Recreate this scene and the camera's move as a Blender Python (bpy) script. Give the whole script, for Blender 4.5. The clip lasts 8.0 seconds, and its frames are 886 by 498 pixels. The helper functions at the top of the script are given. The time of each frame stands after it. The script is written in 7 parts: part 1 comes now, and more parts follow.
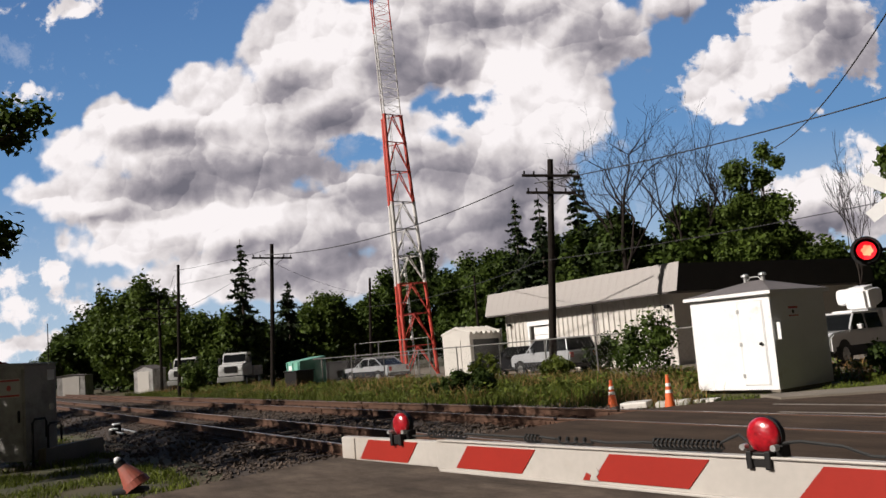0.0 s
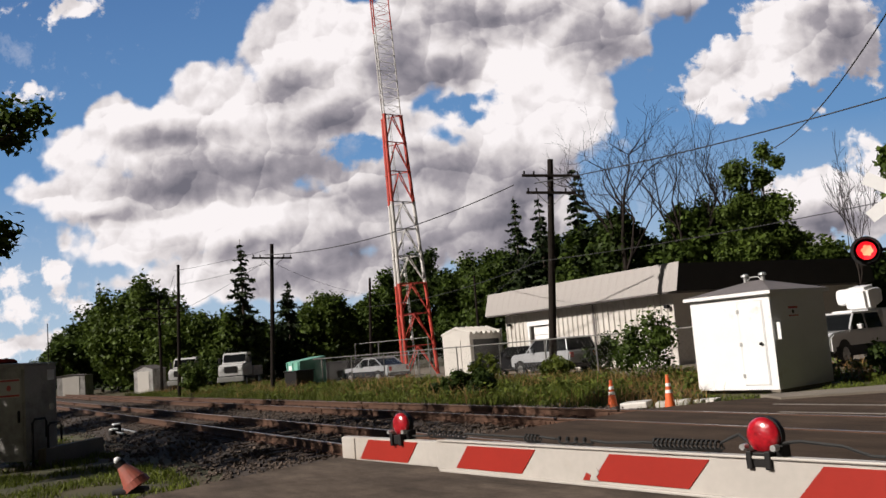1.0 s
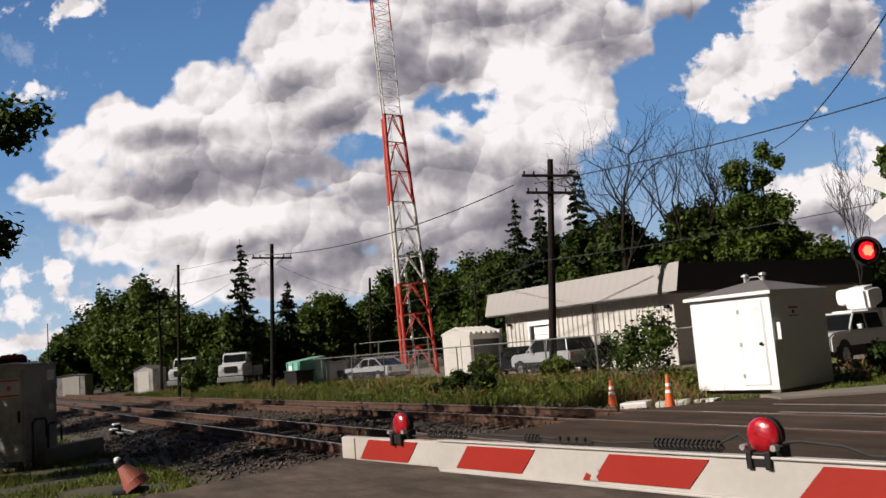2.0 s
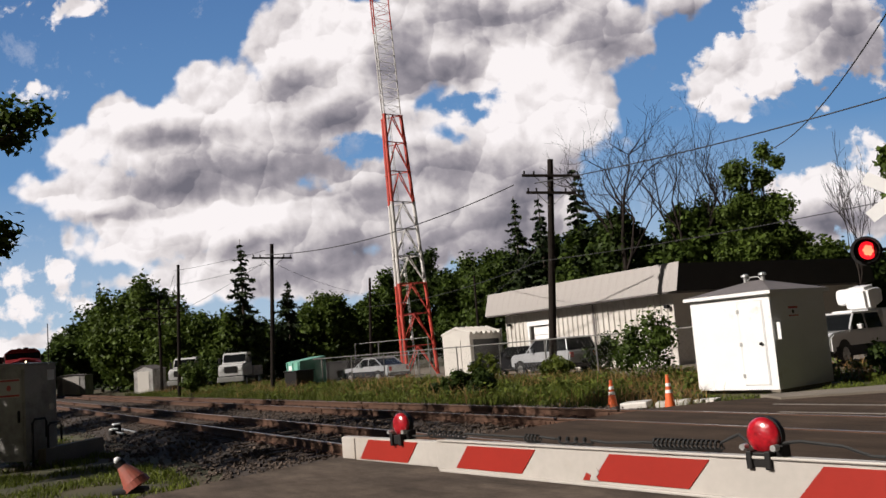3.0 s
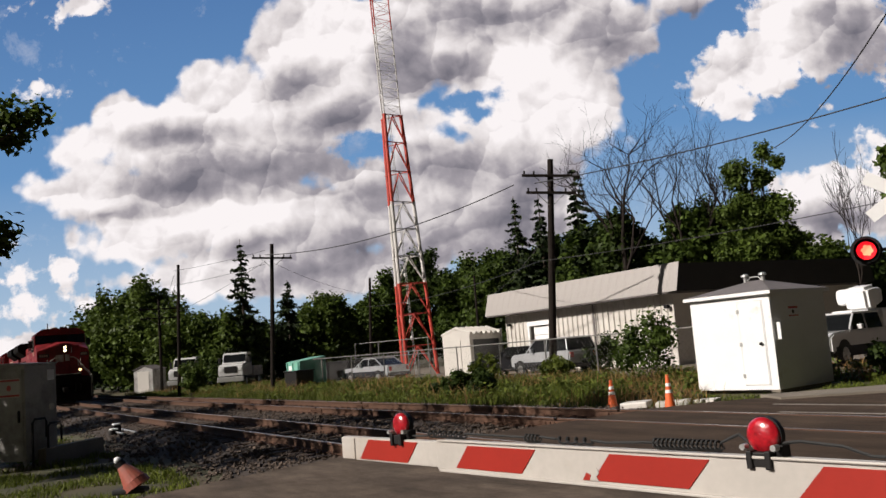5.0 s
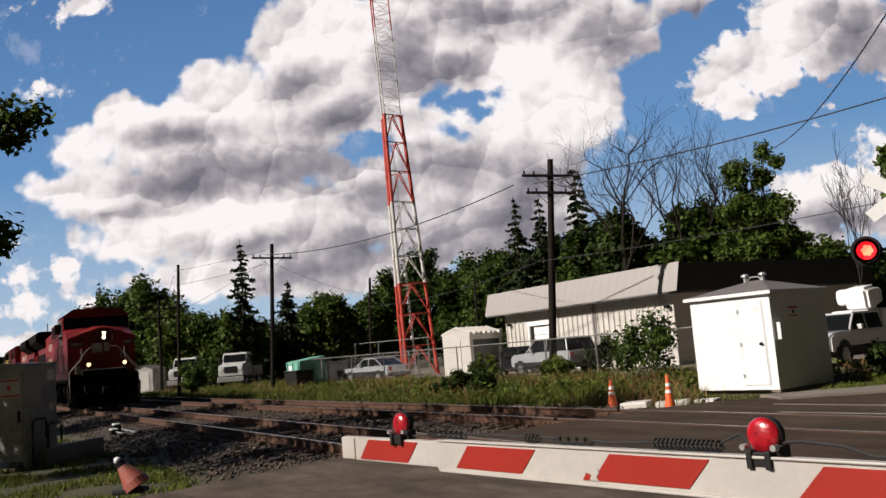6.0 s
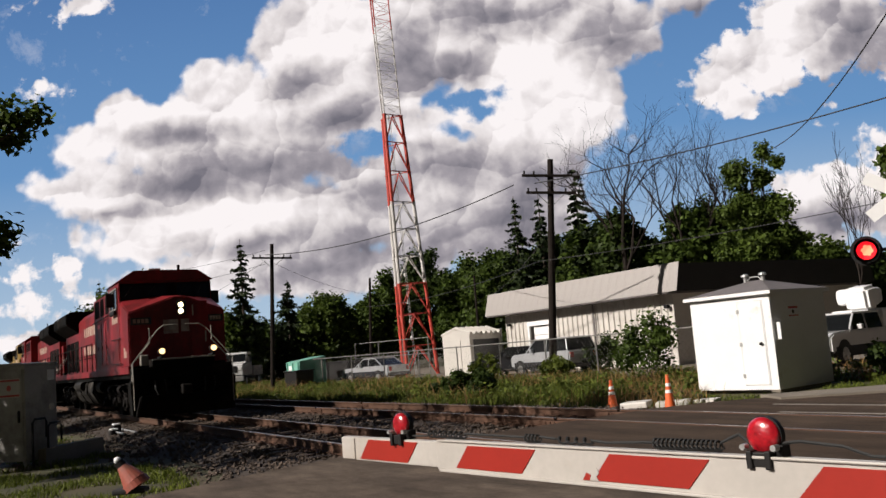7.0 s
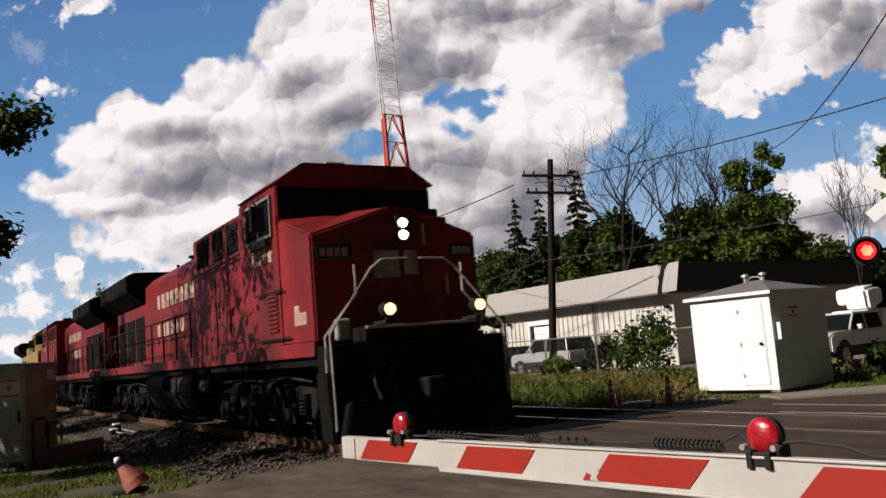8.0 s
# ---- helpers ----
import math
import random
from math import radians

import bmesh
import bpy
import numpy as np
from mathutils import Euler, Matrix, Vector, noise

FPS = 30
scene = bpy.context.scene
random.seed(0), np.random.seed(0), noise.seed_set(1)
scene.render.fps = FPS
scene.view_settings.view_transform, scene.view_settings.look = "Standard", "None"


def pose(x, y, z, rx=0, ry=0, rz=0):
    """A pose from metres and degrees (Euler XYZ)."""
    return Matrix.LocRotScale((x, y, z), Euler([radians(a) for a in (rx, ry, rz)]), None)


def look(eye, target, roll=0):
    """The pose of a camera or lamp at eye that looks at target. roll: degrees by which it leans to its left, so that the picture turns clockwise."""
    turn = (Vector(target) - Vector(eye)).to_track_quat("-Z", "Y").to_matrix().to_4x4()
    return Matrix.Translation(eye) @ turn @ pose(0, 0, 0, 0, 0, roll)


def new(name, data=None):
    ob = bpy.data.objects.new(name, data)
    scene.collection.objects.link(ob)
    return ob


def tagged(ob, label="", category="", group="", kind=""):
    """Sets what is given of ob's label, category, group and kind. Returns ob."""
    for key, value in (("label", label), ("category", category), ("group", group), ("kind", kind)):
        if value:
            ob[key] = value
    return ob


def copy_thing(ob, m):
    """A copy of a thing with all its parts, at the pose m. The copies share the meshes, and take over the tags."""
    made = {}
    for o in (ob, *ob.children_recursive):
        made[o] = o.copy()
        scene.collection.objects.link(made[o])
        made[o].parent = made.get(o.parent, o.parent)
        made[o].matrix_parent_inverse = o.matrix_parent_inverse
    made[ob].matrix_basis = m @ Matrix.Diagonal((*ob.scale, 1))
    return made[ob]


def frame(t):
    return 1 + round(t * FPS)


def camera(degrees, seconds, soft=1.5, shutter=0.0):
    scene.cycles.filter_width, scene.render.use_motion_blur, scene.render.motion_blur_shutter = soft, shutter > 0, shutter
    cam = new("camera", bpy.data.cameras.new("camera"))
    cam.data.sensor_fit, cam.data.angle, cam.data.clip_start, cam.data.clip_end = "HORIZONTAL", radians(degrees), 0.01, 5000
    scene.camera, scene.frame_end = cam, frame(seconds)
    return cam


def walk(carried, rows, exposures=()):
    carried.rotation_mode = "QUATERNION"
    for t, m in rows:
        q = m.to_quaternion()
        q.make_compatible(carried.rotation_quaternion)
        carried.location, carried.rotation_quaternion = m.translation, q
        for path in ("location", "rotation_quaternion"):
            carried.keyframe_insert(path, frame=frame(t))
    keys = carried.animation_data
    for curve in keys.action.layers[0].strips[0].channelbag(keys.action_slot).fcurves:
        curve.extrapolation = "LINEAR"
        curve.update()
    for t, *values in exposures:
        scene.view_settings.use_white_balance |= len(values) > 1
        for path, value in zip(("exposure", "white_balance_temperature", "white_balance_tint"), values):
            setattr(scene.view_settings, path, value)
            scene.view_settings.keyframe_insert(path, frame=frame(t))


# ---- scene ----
cam = camera(54.1, 8.0, soft=1.5, shutter=0.15)
EYE = (0.0, -6.393, 1.38)
AIM = (-0.8590, 0.4985 - 6.393, 1.38 + 0.1163)
view = look(EYE, AIM, -4.637)
walk(cam, [(0.0, view), (8.0, view)])

# ---- light ----
SUN_TO = Vector((-0.14, -0.85, 0.56)).normalized()
world = bpy.data.worlds.new("world")
scene.world = world
world.use_nodes = True
wn, wl = world.node_tree.nodes, world.node_tree.links
sky_tex = wn.new("ShaderNodeTexSky")
sky_tex.sky_type = "NISHITA"
sky_tex.sun_disc = False
sky_tex.sun_elevation = math.asin(SUN_TO.z)
sky_tex.sun_rotation = math.atan2(SUN_TO.x, SUN_TO.y)
sky_tex.air_density = 0.1
sky_tex.dust_density = 0.1
sky_tex.ozone_density = 1.0
# broken cloud goes on all round the sky
w_co, w_noise, w_cut, w_mix = (wn.new(k) for k in ("ShaderNodeTexCoord", "ShaderNodeTexNoise", "ShaderNodeMapRange", "ShaderNodeMix"))
w_noise.inputs["Scale"].default_value, w_noise.inputs["Detail"].default_value = 2.2, 6.0
w_cut.inputs[1].default_value, w_cut.inputs[2].default_value = 0.32, 0.48
w_mix.data_type = "RGBA"
w_mix.inputs[7].default_value = (0.36, 0.33, 0.30, 1)
wl.new(w_co.outputs["Generated"], w_noise.inputs["Vector"])
wl.new(w_noise.outputs[0], w_cut.inputs[0])
wl.new(w_cut.outputs[0], w_mix.inputs["Factor"])
wl.new(sky_tex.outputs[0], w_mix.inputs[6])
wl.new(w_mix.outputs[2], wn["Background"].inputs[0])
wn["Background"].inputs[1].default_value = 0.05
sun = new("sun", bpy.data.lights.new("sun", "SUN"))
sun.data.energy = 5.0
sun.data.angle = radians(0.53)
sun.data.color = (1.0, 0.92, 0.845)
sun.matrix_world = look((0, 0, 50), Vector((0, 0, 50)) - SUN_TO)
scene.view_settings.exposure = 0.2


# ---- helpers of this scene ----
def ink(nodes, kind, **values):
    n = nodes.new(kind)
    for k, v in values.items():
        n.inputs[k].default_value = v
    return n


def mat(name, color, rough=0.7, metal=0.0, vary=0.25, scale=3.0, fine=40.0, bump=0.15, dirt=None, dirt_amount=0.0, per=0.0, spec=0.5, coat=0.0, stretch=None):
    """Surface with grain at two sizes, stains and fine relief; per: how far pieces differ from one another."""
    m = bpy.data.materials.new(name)
    m.use_nodes = True
    nt = m.node_tree
    n, l = nt.nodes, nt.links
    b = n["Principled BSDF"]
    b.inputs["Roughness"].default_value = rough
    b.inputs["Metallic"].default_value = metal
    b.inputs["Specular IOR Level"].default_value = spec
    b.inputs["Coat Weight"].default_value = coat
    b.inputs["Coat Roughness"].default_value = 0.09
    co = n.new("ShaderNodeTexCoord")
    big = ink(n, "ShaderNodeTexNoise", Scale=scale, Detail=6.0, Roughness=0.6)
    small = ink(n, "ShaderNodeTexNoise", Scale=fine, Detail=3.0)
    if stretch:
        mp = n.new("ShaderNodeMapping")
        mp.inputs["Scale"].default_value = stretch
        l.new(co.outputs["Object"], mp.inputs[0])
        l.new(mp.outputs[0], big.inputs["Vector"])
    else:
        l.new(co.outputs["Object"], big.inputs["Vector"])
    l.new(co.outputs["Object"], small.inputs["Vector"])
    mixv = n.new("ShaderNodeMath")
    mixv.operation = "MULTIPLY_ADD"
    l.new(small.outputs[0], mixv.inputs[0])
    mixv.inputs[1].default_value = 0.4
    l.new(big.outputs[0], mixv.inputs[2])
    rng = n.new("ShaderNodeMapRange")
    rng.inputs[1].default_value, rng.inputs[2].default_value = 0.4, 1.0
    rng.inputs[3].default_value, rng.inputs[4].default_value = 1 - vary, 1 + vary
    l.new(mixv.outputs[0], rng.inputs[0])
    last = rng.outputs[0]
    if per:
        info = n.new("ShaderNodeObjectInfo")
        pr = n.new("ShaderNodeMapRange")
        pr.inputs[3].default_value, pr.inputs[4].default_value = 1 - per, 1 + per
        l.new(info.outputs["Random"], pr.inputs[0])
        mul = n.new("ShaderNodeMath")
        mul.operation = "MULTIPLY"
        l.new(last, mul.inputs[0])
        l.new(pr.outputs[0], mul.inputs[1])
        last = mul.outputs[0]
    sc = n.new("ShaderNodeVectorMath")
    sc.operation = "SCALE"
    sc.inputs[0].default_value = color
    l.new(last, sc.inputs["Scale"])
    out = sc.outputs[0]
    if dirt:
        st = ink(n, "ShaderNodeTexNoise", Scale=scale * 0.6, Detail=8.0, Roughness=0.7)
        off = n.new("ShaderNodeVectorMath")
        off.inputs[1].default_value = (7.3, 2.1, 4.7)
        l.new(co.outputs["Object"], off.inputs[0])
        l.new(off.outputs[0], st.inputs["Vector"])
        dr = n.new("ShaderNodeMapRange")
        dr.inputs[1].default_value, dr.inputs[2].default_value = 0.62 - 0.25 * dirt_amount, 0.72
        l.new(st.outputs[0], dr.inputs[0])
        mx = n.new("ShaderNodeMix")
        mx.data_type = "RGBA"
        l.new(dr.outputs[0], mx.inputs["Factor"])
        l.new(out, mx.inputs[6])
        mx.inputs[7].default_value = (*dirt, 1)
        out = mx.outputs[2]
    l.new(out, b.inputs["Base Color"])
    if bump:
        bp = n.new("ShaderNodeBump")
        bp.inputs["Strength"].default_value = bump
        bp.inputs["Distance"].default_value = 0.02
        l.new(mixv.outputs[0], bp.inputs["Height"])
        l.new(bp.outputs[0], b.inputs["Normal"])
    return m


def glow(name, color, strength):
    m = bpy.data.materials.new(name)
    m.use_nodes = True
    b = m.node_tree.nodes["Principled BSDF"]
    b.inputs["Base Color"].default_value = (*color, 1)
    b.inputs["Emission Color"].default_value = (*color, 1)
    b.inputs["Emission Strength"].default_value = strength
    return m


def leaf_mat(name, color, vary=0.45, through_light=0.25):
    m = bpy.data.materials.new(name)
    m.use_nodes = True
    n, l = m.node_tree.nodes, m.node_tree.links
    b = n["Principled BSDF"]
    geo = n.new("ShaderNodeNewGeometry")
    co = n.new("ShaderNodeTexCoord")
    nz = ink(n, "ShaderNodeTexNoise", Scale=0.7, Detail=3.0)
    l.new(co.outputs["Object"], nz.inputs["Vector"])
    add = n.new("ShaderNodeMath")
    l.new(geo.outputs["Random Per Island"], add.inputs[0])
    l.new(nz.outputs[0], add.inputs[1])
    ramp = n.new("ShaderNodeValToRGB")
    e = ramp.color_ramp.elements
    e[0].position, e[1].position = 0.3, 1.0
    e[0].color = (*[c * (1 - vary) for c in color], 1)
    e[1].color = (color[0] * (1 + vary * 1.2), color[1] * (1 + vary), color[2] * (1 + 0.4 * vary), 1)
    half = n.new("ShaderNodeMath")
    half.operation = "MULTIPLY"
    half.inputs[1].default_value = 0.62
    l.new(add.outputs[0], half.inputs[0])
    l.new(half.outputs[0], ramp.inputs[0])
    l.new(ramp.outputs[0], b.inputs["Base Color"])
    b.inputs["Roughness"].default_value = 0.55
    b.inputs["Specular IOR Level"].default_value = 0.15
    tr = n.new("ShaderNodeBsdfTranslucent")
    l.new(ramp.outputs[0], tr.inputs[0])
    ms = n.new("ShaderNodeMixShader")
    ms.inputs[0].default_value = through_light
    l.new(b.outputs[0], ms.inputs[1])
    l.new(tr.outputs[0], ms.inputs[2])
    l.new(ms.outputs[0], n["Material Output"].inputs[0])
    return m


def box(bm, x0, x1, y0, y1, z0, z1, bevel=0.0):
    """A box, with rounded edges where bevel is given."""
    ret = bmesh.ops.create_cube(bm, size=1.0)
    vs = ret["verts"]
    for v in vs:
        v.co = Vector(((x0 + x1) / 2 + v.co.x * (x1 - x0), (y0 + y1) / 2 + v.co.y * (y1 - y0), (z0 + z1) / 2 + v.co.z * (z1 - z0)))
    if bevel:
        es = list({e for v in vs for e in v.link_edges})
        bmesh.ops.bevel(bm, geom=es, offset=bevel, segments=2, affect="EDGES", profile=0.5)


def tube(bm, a, b, r0, r1=None, seg=8, caps=True):
    """A round bar from a to b."""
    a, b = Vector(a), Vector(b)
    d = b - a
    m = Matrix.Translation((a + b) / 2) @ d.to_track_quat("Z", "Y").to_matrix().to_4x4()
    bmesh.ops.create_cone(bm, cap_ends=caps, segments=seg, radius1=r0, radius2=r0 if r1 is None else r1, depth=d.length, matrix=m)


def bent(bm, pts, r, seg=6):
    """A round bar along a bent line."""
    pts = [Vector(p) for p in pts]
    rings = []
    for i, p in enumerate(pts):
        d = (pts[min(i + 1, len(pts) - 1)] - pts[max(i - 1, 0)]).normalized()
        s = d.cross(Vector((0, 0, 1)) if abs(d.z) < 0.95 else Vector((1, 0, 0))).normalized()
        u = s.cross(d)
        rings.append([bm.verts.new(p + (s * math.cos(6.2832 * k / seg) + u * math.sin(6.2832 * k / seg)) * r) for k in range(seg)])
    for a, b in zip(rings, rings[1:]):
        for k in range(seg):
            bm.faces.new((a[k], a[(k + 1) % seg], b[(k + 1) % seg], b[k]))
    bm.faces.new(rings[0][::-1])
    bm.faces.new(rings[-1])


def prism(bm, outline, axis, lo, hi, bevel=0.0):
    """A flat outline drawn out along an axis: outline in the two other axes, in order."""
    def put(p, q):
        return {"x": (q, p[0], p[1]), "y": (p[0], q, p[1]), "z": (p[0], p[1], q)}[axis]
    a = [bm.verts.new(put(p, lo)) for p in outline]
    b = [bm.verts.new(put(p, hi)) for p in outline]
    fs = [bm.faces.new(a), bm.faces.new(b[::-1])]
    k = len(a)
    for i in range(k):
        fs.append(bm.faces.new((a[i], b[i], b[(i + 1) % k], a[(i + 1) % k])))
    bmesh.ops.recalc_face_normals(bm, faces=fs)
    if bevel:
        es = list({e for f in fs for e in f.edges})
        bmesh.ops.bevel(bm, geom=es, offset=bevel, segments=2, affect="EDGES")


def finish(name, bm, material):
    me = bpy.data.meshes.new(name)
    bm.to_mesh(me)
    bm.free()
    me.materials.append(material)
    return me


def part(name, bm, material, parent, label="", m=None):
    """Links a bmesh (or a mesh) as one mesh object under a thing or part."""
    me = bm if isinstance(bm, bpy.types.Mesh) else finish(name, bm, material)
    ob = new(name, me)
    ob.parent = parent
    if m is not None:
        ob.matrix_basis = m
    if label:
        ob["label"] = label
    return ob


def thing(name, m, label, category, group="", kind=""):
    ob = new(name)
    ob.empty_display_size = 0.2
    ob.matrix_basis = m
    return tagged(ob, label, category, group, kind)


def solid(name, bm, material, label, category="", group="", kind="", m=None):
    ob = new(name, finish(name, bm, material))
    if m is not None:
        ob.matrix_basis = m
    return tagged(ob, label, category, group, kind)


def quads(name, v, material):
    """A mesh of separate four-cornered cards from an array of corners."""
    n = len(v) // 4
    me = bpy.data.meshes.new(name)
    me.vertices.add(4 * n)
    me.vertices.foreach_set("co", np.ascontiguousarray(v, dtype=np.float32).ravel())
    me.loops.add(4 * n)
    me.loops.foreach_set("vertex_index", np.arange(4 * n, dtype=np.int32))
    me.polygons.add(n)
    me.polygons.foreach_set("loop_start", np.arange(0, 4 * n, 4, dtype=np.int32))
    me.update(calc_edges=True)
    me.materials.append(material)
    return me


def arrays(name, verts, faces, material, smooth=False):
    me = bpy.data.meshes.new(name)
    me.from_pydata(verts, [], faces)
    me.materials.append(material)
    if smooth:
        me.shade_smooth()
    return me


# ---- sky with drifting clouds ----
CLOUD_TOWERS = [(-0.375, 0.289, 0.044, 0.047), (-0.43, 0.27, 0.04, 0.033), (-0.346, 0.272, 0.053, 0.041), (-0.28, 0.326, 0.035, 0.04), (-0.315, 0.29, 0.044, 0.042), (-0.233, 0.311, 0.037, 0.052), (-0.18, 0.377, 0.051, 0.054), (-0.133, 0.407, 0.057, 0.063), (-0.087, 0.34, 0.101, 0.09), (0.011, 0.374, 0.114, 0.077), (0.112, 0.372, 0.108, 0.084), (0.199, 0.358, 0.074, 0.059), (0.151, 0.282, 0.067, 0.065), (0.29, 0.389, 0.061, 0.022), (0.056, 0.273, 0.1, 0.041), (-0.177, 0.302, 0.074, 0.048), (-0.119, 0.263, 0.086, 0.037), (0.169, 0.232, 0.046, 0.027)]
CLOUD_BASE = [(-0.253, 0.247, 0.166, 0.058), (-0.107, 0.242, 0.126, 0.054), (-0.464, 0.217, 0.044, 0.023), (-0.388, 0.211, 0.093, 0.039), (-0.29, 0.182, 0.145, 0.05), (-0.165, 0.156, 0.151, 0.056), (-0.028, 0.184, 0.112, 0.073), (0.08, 0.203, 0.086, 0.06), (-0.357, 0.145, 0.079, 0.03), (-0.26, 0.11, 0.144, 0.039), (-0.116, 0.099, 0.144, 0.039), (0.024, 0.133, 0.105, 0.046), (-0.382, 0.107, 0.046, 0.02), (0.111, 0.146, 0.052, 0.04)]
CLOUD_SMALL = [(-0.497, 0.453, 0.029, 0.014), (-0.422, 0.444, 0.029, 0.018), (-0.468, 0.347, 0.028, 0.012), (-0.439, 0.34, 0.009, 0.006), (0.335, 0.278, 0.056, 0.034), (0.384, 0.302, 0.074, 0.054), (0.45, 0.316, 0.065, 0.048), (0.422, 0.36, 0.067, 0.038), (0.488, 0.348, 0.063, 0.053), (0.517, 0.286, 0.02, 0.027), (0.447, 0.135, 0.098, 0.05), (0.511, 0.174, 0.046, 0.03), (0.408, 0.095, 0.052, 0.039), (-0.503, 0.121, 0.053, 0.013), (-0.451, 0.122, 0.033, 0.009), (-0.491, 0.084, 0.072, 0.014), (-0.409, 0.08, 0.059, 0.017), (-0.466, 0.048, 0.111, 0.017), (-0.509, 0.157, 0.02, 0.005), (0.441, 0.217, 0.013, 0.023)]
GAP = [(0.041, 0.288, 0.012, 0.005), (0.05, 0.27, 0.005, 0.003), (-0.087, 0.239, 0.007, 0.003), (0.303, 0.353, 0.009, 0.017), (0.268, 0.31, 0.024, 0.018), (0.235, 0.282, 0.02, 0.016)]
THICK = [(-0.319, 0.273, 0.08, 0.018), (-0.201, 0.226, 0.152, 0.031), (-0.111, 0.276, 0.087, 0.023), (-0.004, 0.319, 0.06, 0.028), (0.086, 0.388, 0.101, 0.034), (0.217, 0.342, 0.06, 0.042), (-0.088, 0.183, 0.072, 0.035), (-0.017, 0.114, 0.17, 0.049), (-0.302, 0.21, 0.099, 0.017), (0.436, 0.258, 0.06, 0.018), (0.305, 0.374, 0.054, 0.025), (0.24, 0.302, 0.04, 0.034), (0.096, 0.194, 0.072, 0.029), (-0.226, 0.141, 0.112, 0.017), (-0.396, 0.184, 0.059, 0.012), (-0.156, 0.102, 0.124, 0.02), (0.443, 0.106, 0.084, 0.026), (-0.036, 0.343, 0.04, 0.055), (-0.168, 0.326, 0.047, 0.028), (0.004, 0.209, 0.059, 0.034), (0.084, 0.135, 0.111, 0.053), (0.492, 0.326, 0.053, 0.062), (-0.102, 0.124, 0.092, 0.04)]


def cloud_material():
    m = bpy.data.materials.new("clouds")
    m.use_nodes = True
    n, l = m.node_tree.nodes, m.node_tree.links
    n.clear()
    co = n.new("ShaderNodeTexCoord")
    sep = n.new("ShaderNodeSeparateXYZ")
    l.new(co.outputs["Object"], sep.inputs[0])

    def math_node(op, a, b, clamp=False):
        k = n.new("ShaderNodeMath")
        k.operation = op
        k.use_clamp = clamp
        for i, v in enumerate((a, b)):
            if isinstance(v, (int, float)):
                k.inputs[i].default_value = v
            else:
                l.new(v, k.inputs[i])
        return k.outputs[0]

    u = math_node("DIVIDE", sep.outputs[0], sep.outputs[1])
    v = math_node("DIVIDE", sep.outputs[2], sep.outputs[1])
    flat = n.new("ShaderNodeCombineXYZ")
    l.new(u, flat.inputs[0])
    l.new(v, flat.inputs[1])

    def vec(op, a, b):
        k = n.new("ShaderNodeVectorMath")
        k.operation = op
        for i, w in enumerate((a, b)):
            if isinstance(w, tuple):
                k.inputs[i].default_value = w
            else:
                l.new(w, k.inputs[i])
        return k

    def fbm(p, scale, detail, rough, seed):
        k = ink(n, "ShaderNodeTexNoise", Scale=scale, Detail=detail, Roughness=rough)
        s = vec("ADD", p, (seed, seed * 0.7, seed * 1.3))
        l.new(s.outputs[0], k.inputs["Vector"])
        return k

    def swirl(p, scale, amount, seed):
        w = fbm(p, scale, 3.0, 0.5, seed)
        c = vec("SUBTRACT", w.outputs["Color"], (0.5, 0.5, 0.5))
        s = vec("MULTIPLY", c.outputs[0], (amount, amount * 0.8, 0.0))
        return vec("ADD", p, s.outputs[0]).outputs[0]

    def blobs(items, soft, p, plain=False):
        """Smooth union of ellipses; above zero inside. plain: depth as a share of the radius."""
        last = None
        for cx, cy, rx, ry in items:
            d = vec("SUBTRACT", p, (cx, cy, 0.0)).outputs[0]
            d = vec("MULTIPLY", d, (1 / rx, 1 / ry, 0.0)).outputs[0]
            q = math_node("SUBTRACT", 1.0, vec("LENGTH", d, (0.0, 0.0, 0.0)).outputs["Value"])
            if not plain:
                q = math_node("MULTIPLY", q, min(rx, ry))
            if last is None:
                last = q
            else:
                k = n.new("ShaderNodeMath")
                k.operation = "SMOOTH_MAX"
                l.new(last, k.inputs[0])
                l.new(q, k.inputs[1])
                k.inputs[2].default_value = soft
                last = k.outputs[0]
        return last

    def puffs(p, scale, seed):
        """Rounded heads like those of a cauliflower, high in their middles."""
        a = ink(n, "ShaderNodeTexVoronoi", Scale=scale, Detail=2.0, Roughness=0.5, Lacunarity=2.3)
        a.feature = "SMOOTH_F1"
        a.inputs["Smoothness"].default_value = 0.25
        s = vec("ADD", p, (seed, seed, seed))
        l.new(s.outputs[0], a.inputs["Vector"])
        return math_node("SUBTRACT", 0.62, a.outputs["Distance"])

    def heads(p, scale, seed):
        """Overlapping heads: each is bright towards the upper left and grey below, with a crisp rim."""
        a = ink(n, "ShaderNodeTexVoronoi", Scale=scale, Randomness=1.0)
        a.voronoi_dimensions = "2D"
        a.feature = "SMOOTH_F1"
        a.inputs["Smoothness"].default_value = 0.10
        s = vec("ADD", p, (seed, seed, 0.0)).outputs[0]
        l.new(s, a.inputs["Vector"])
        d = vec("SUBTRACT", s, a.outputs["Position"]).outputs[0]
        k = vec("DOT_PRODUCT", d, (0.5 * scale, -0.85 * scale, 0.0))
        return k.outputs["Value"]

    warped = swirl(swirl(flat.outputs[0], 8.0, 0.016, 3.0), 30.0, 0.012, 8.0)
    mass = math_node("ADD", blobs(CLOUD_TOWERS + CLOUD_BASE, 0.020, warped), 0.004)
    small = blobs(CLOUD_SMALL, 0.014, swirl(swirl(warped, 30.0, 0.022, 17.0), 14.0, 0.035, 19.0))
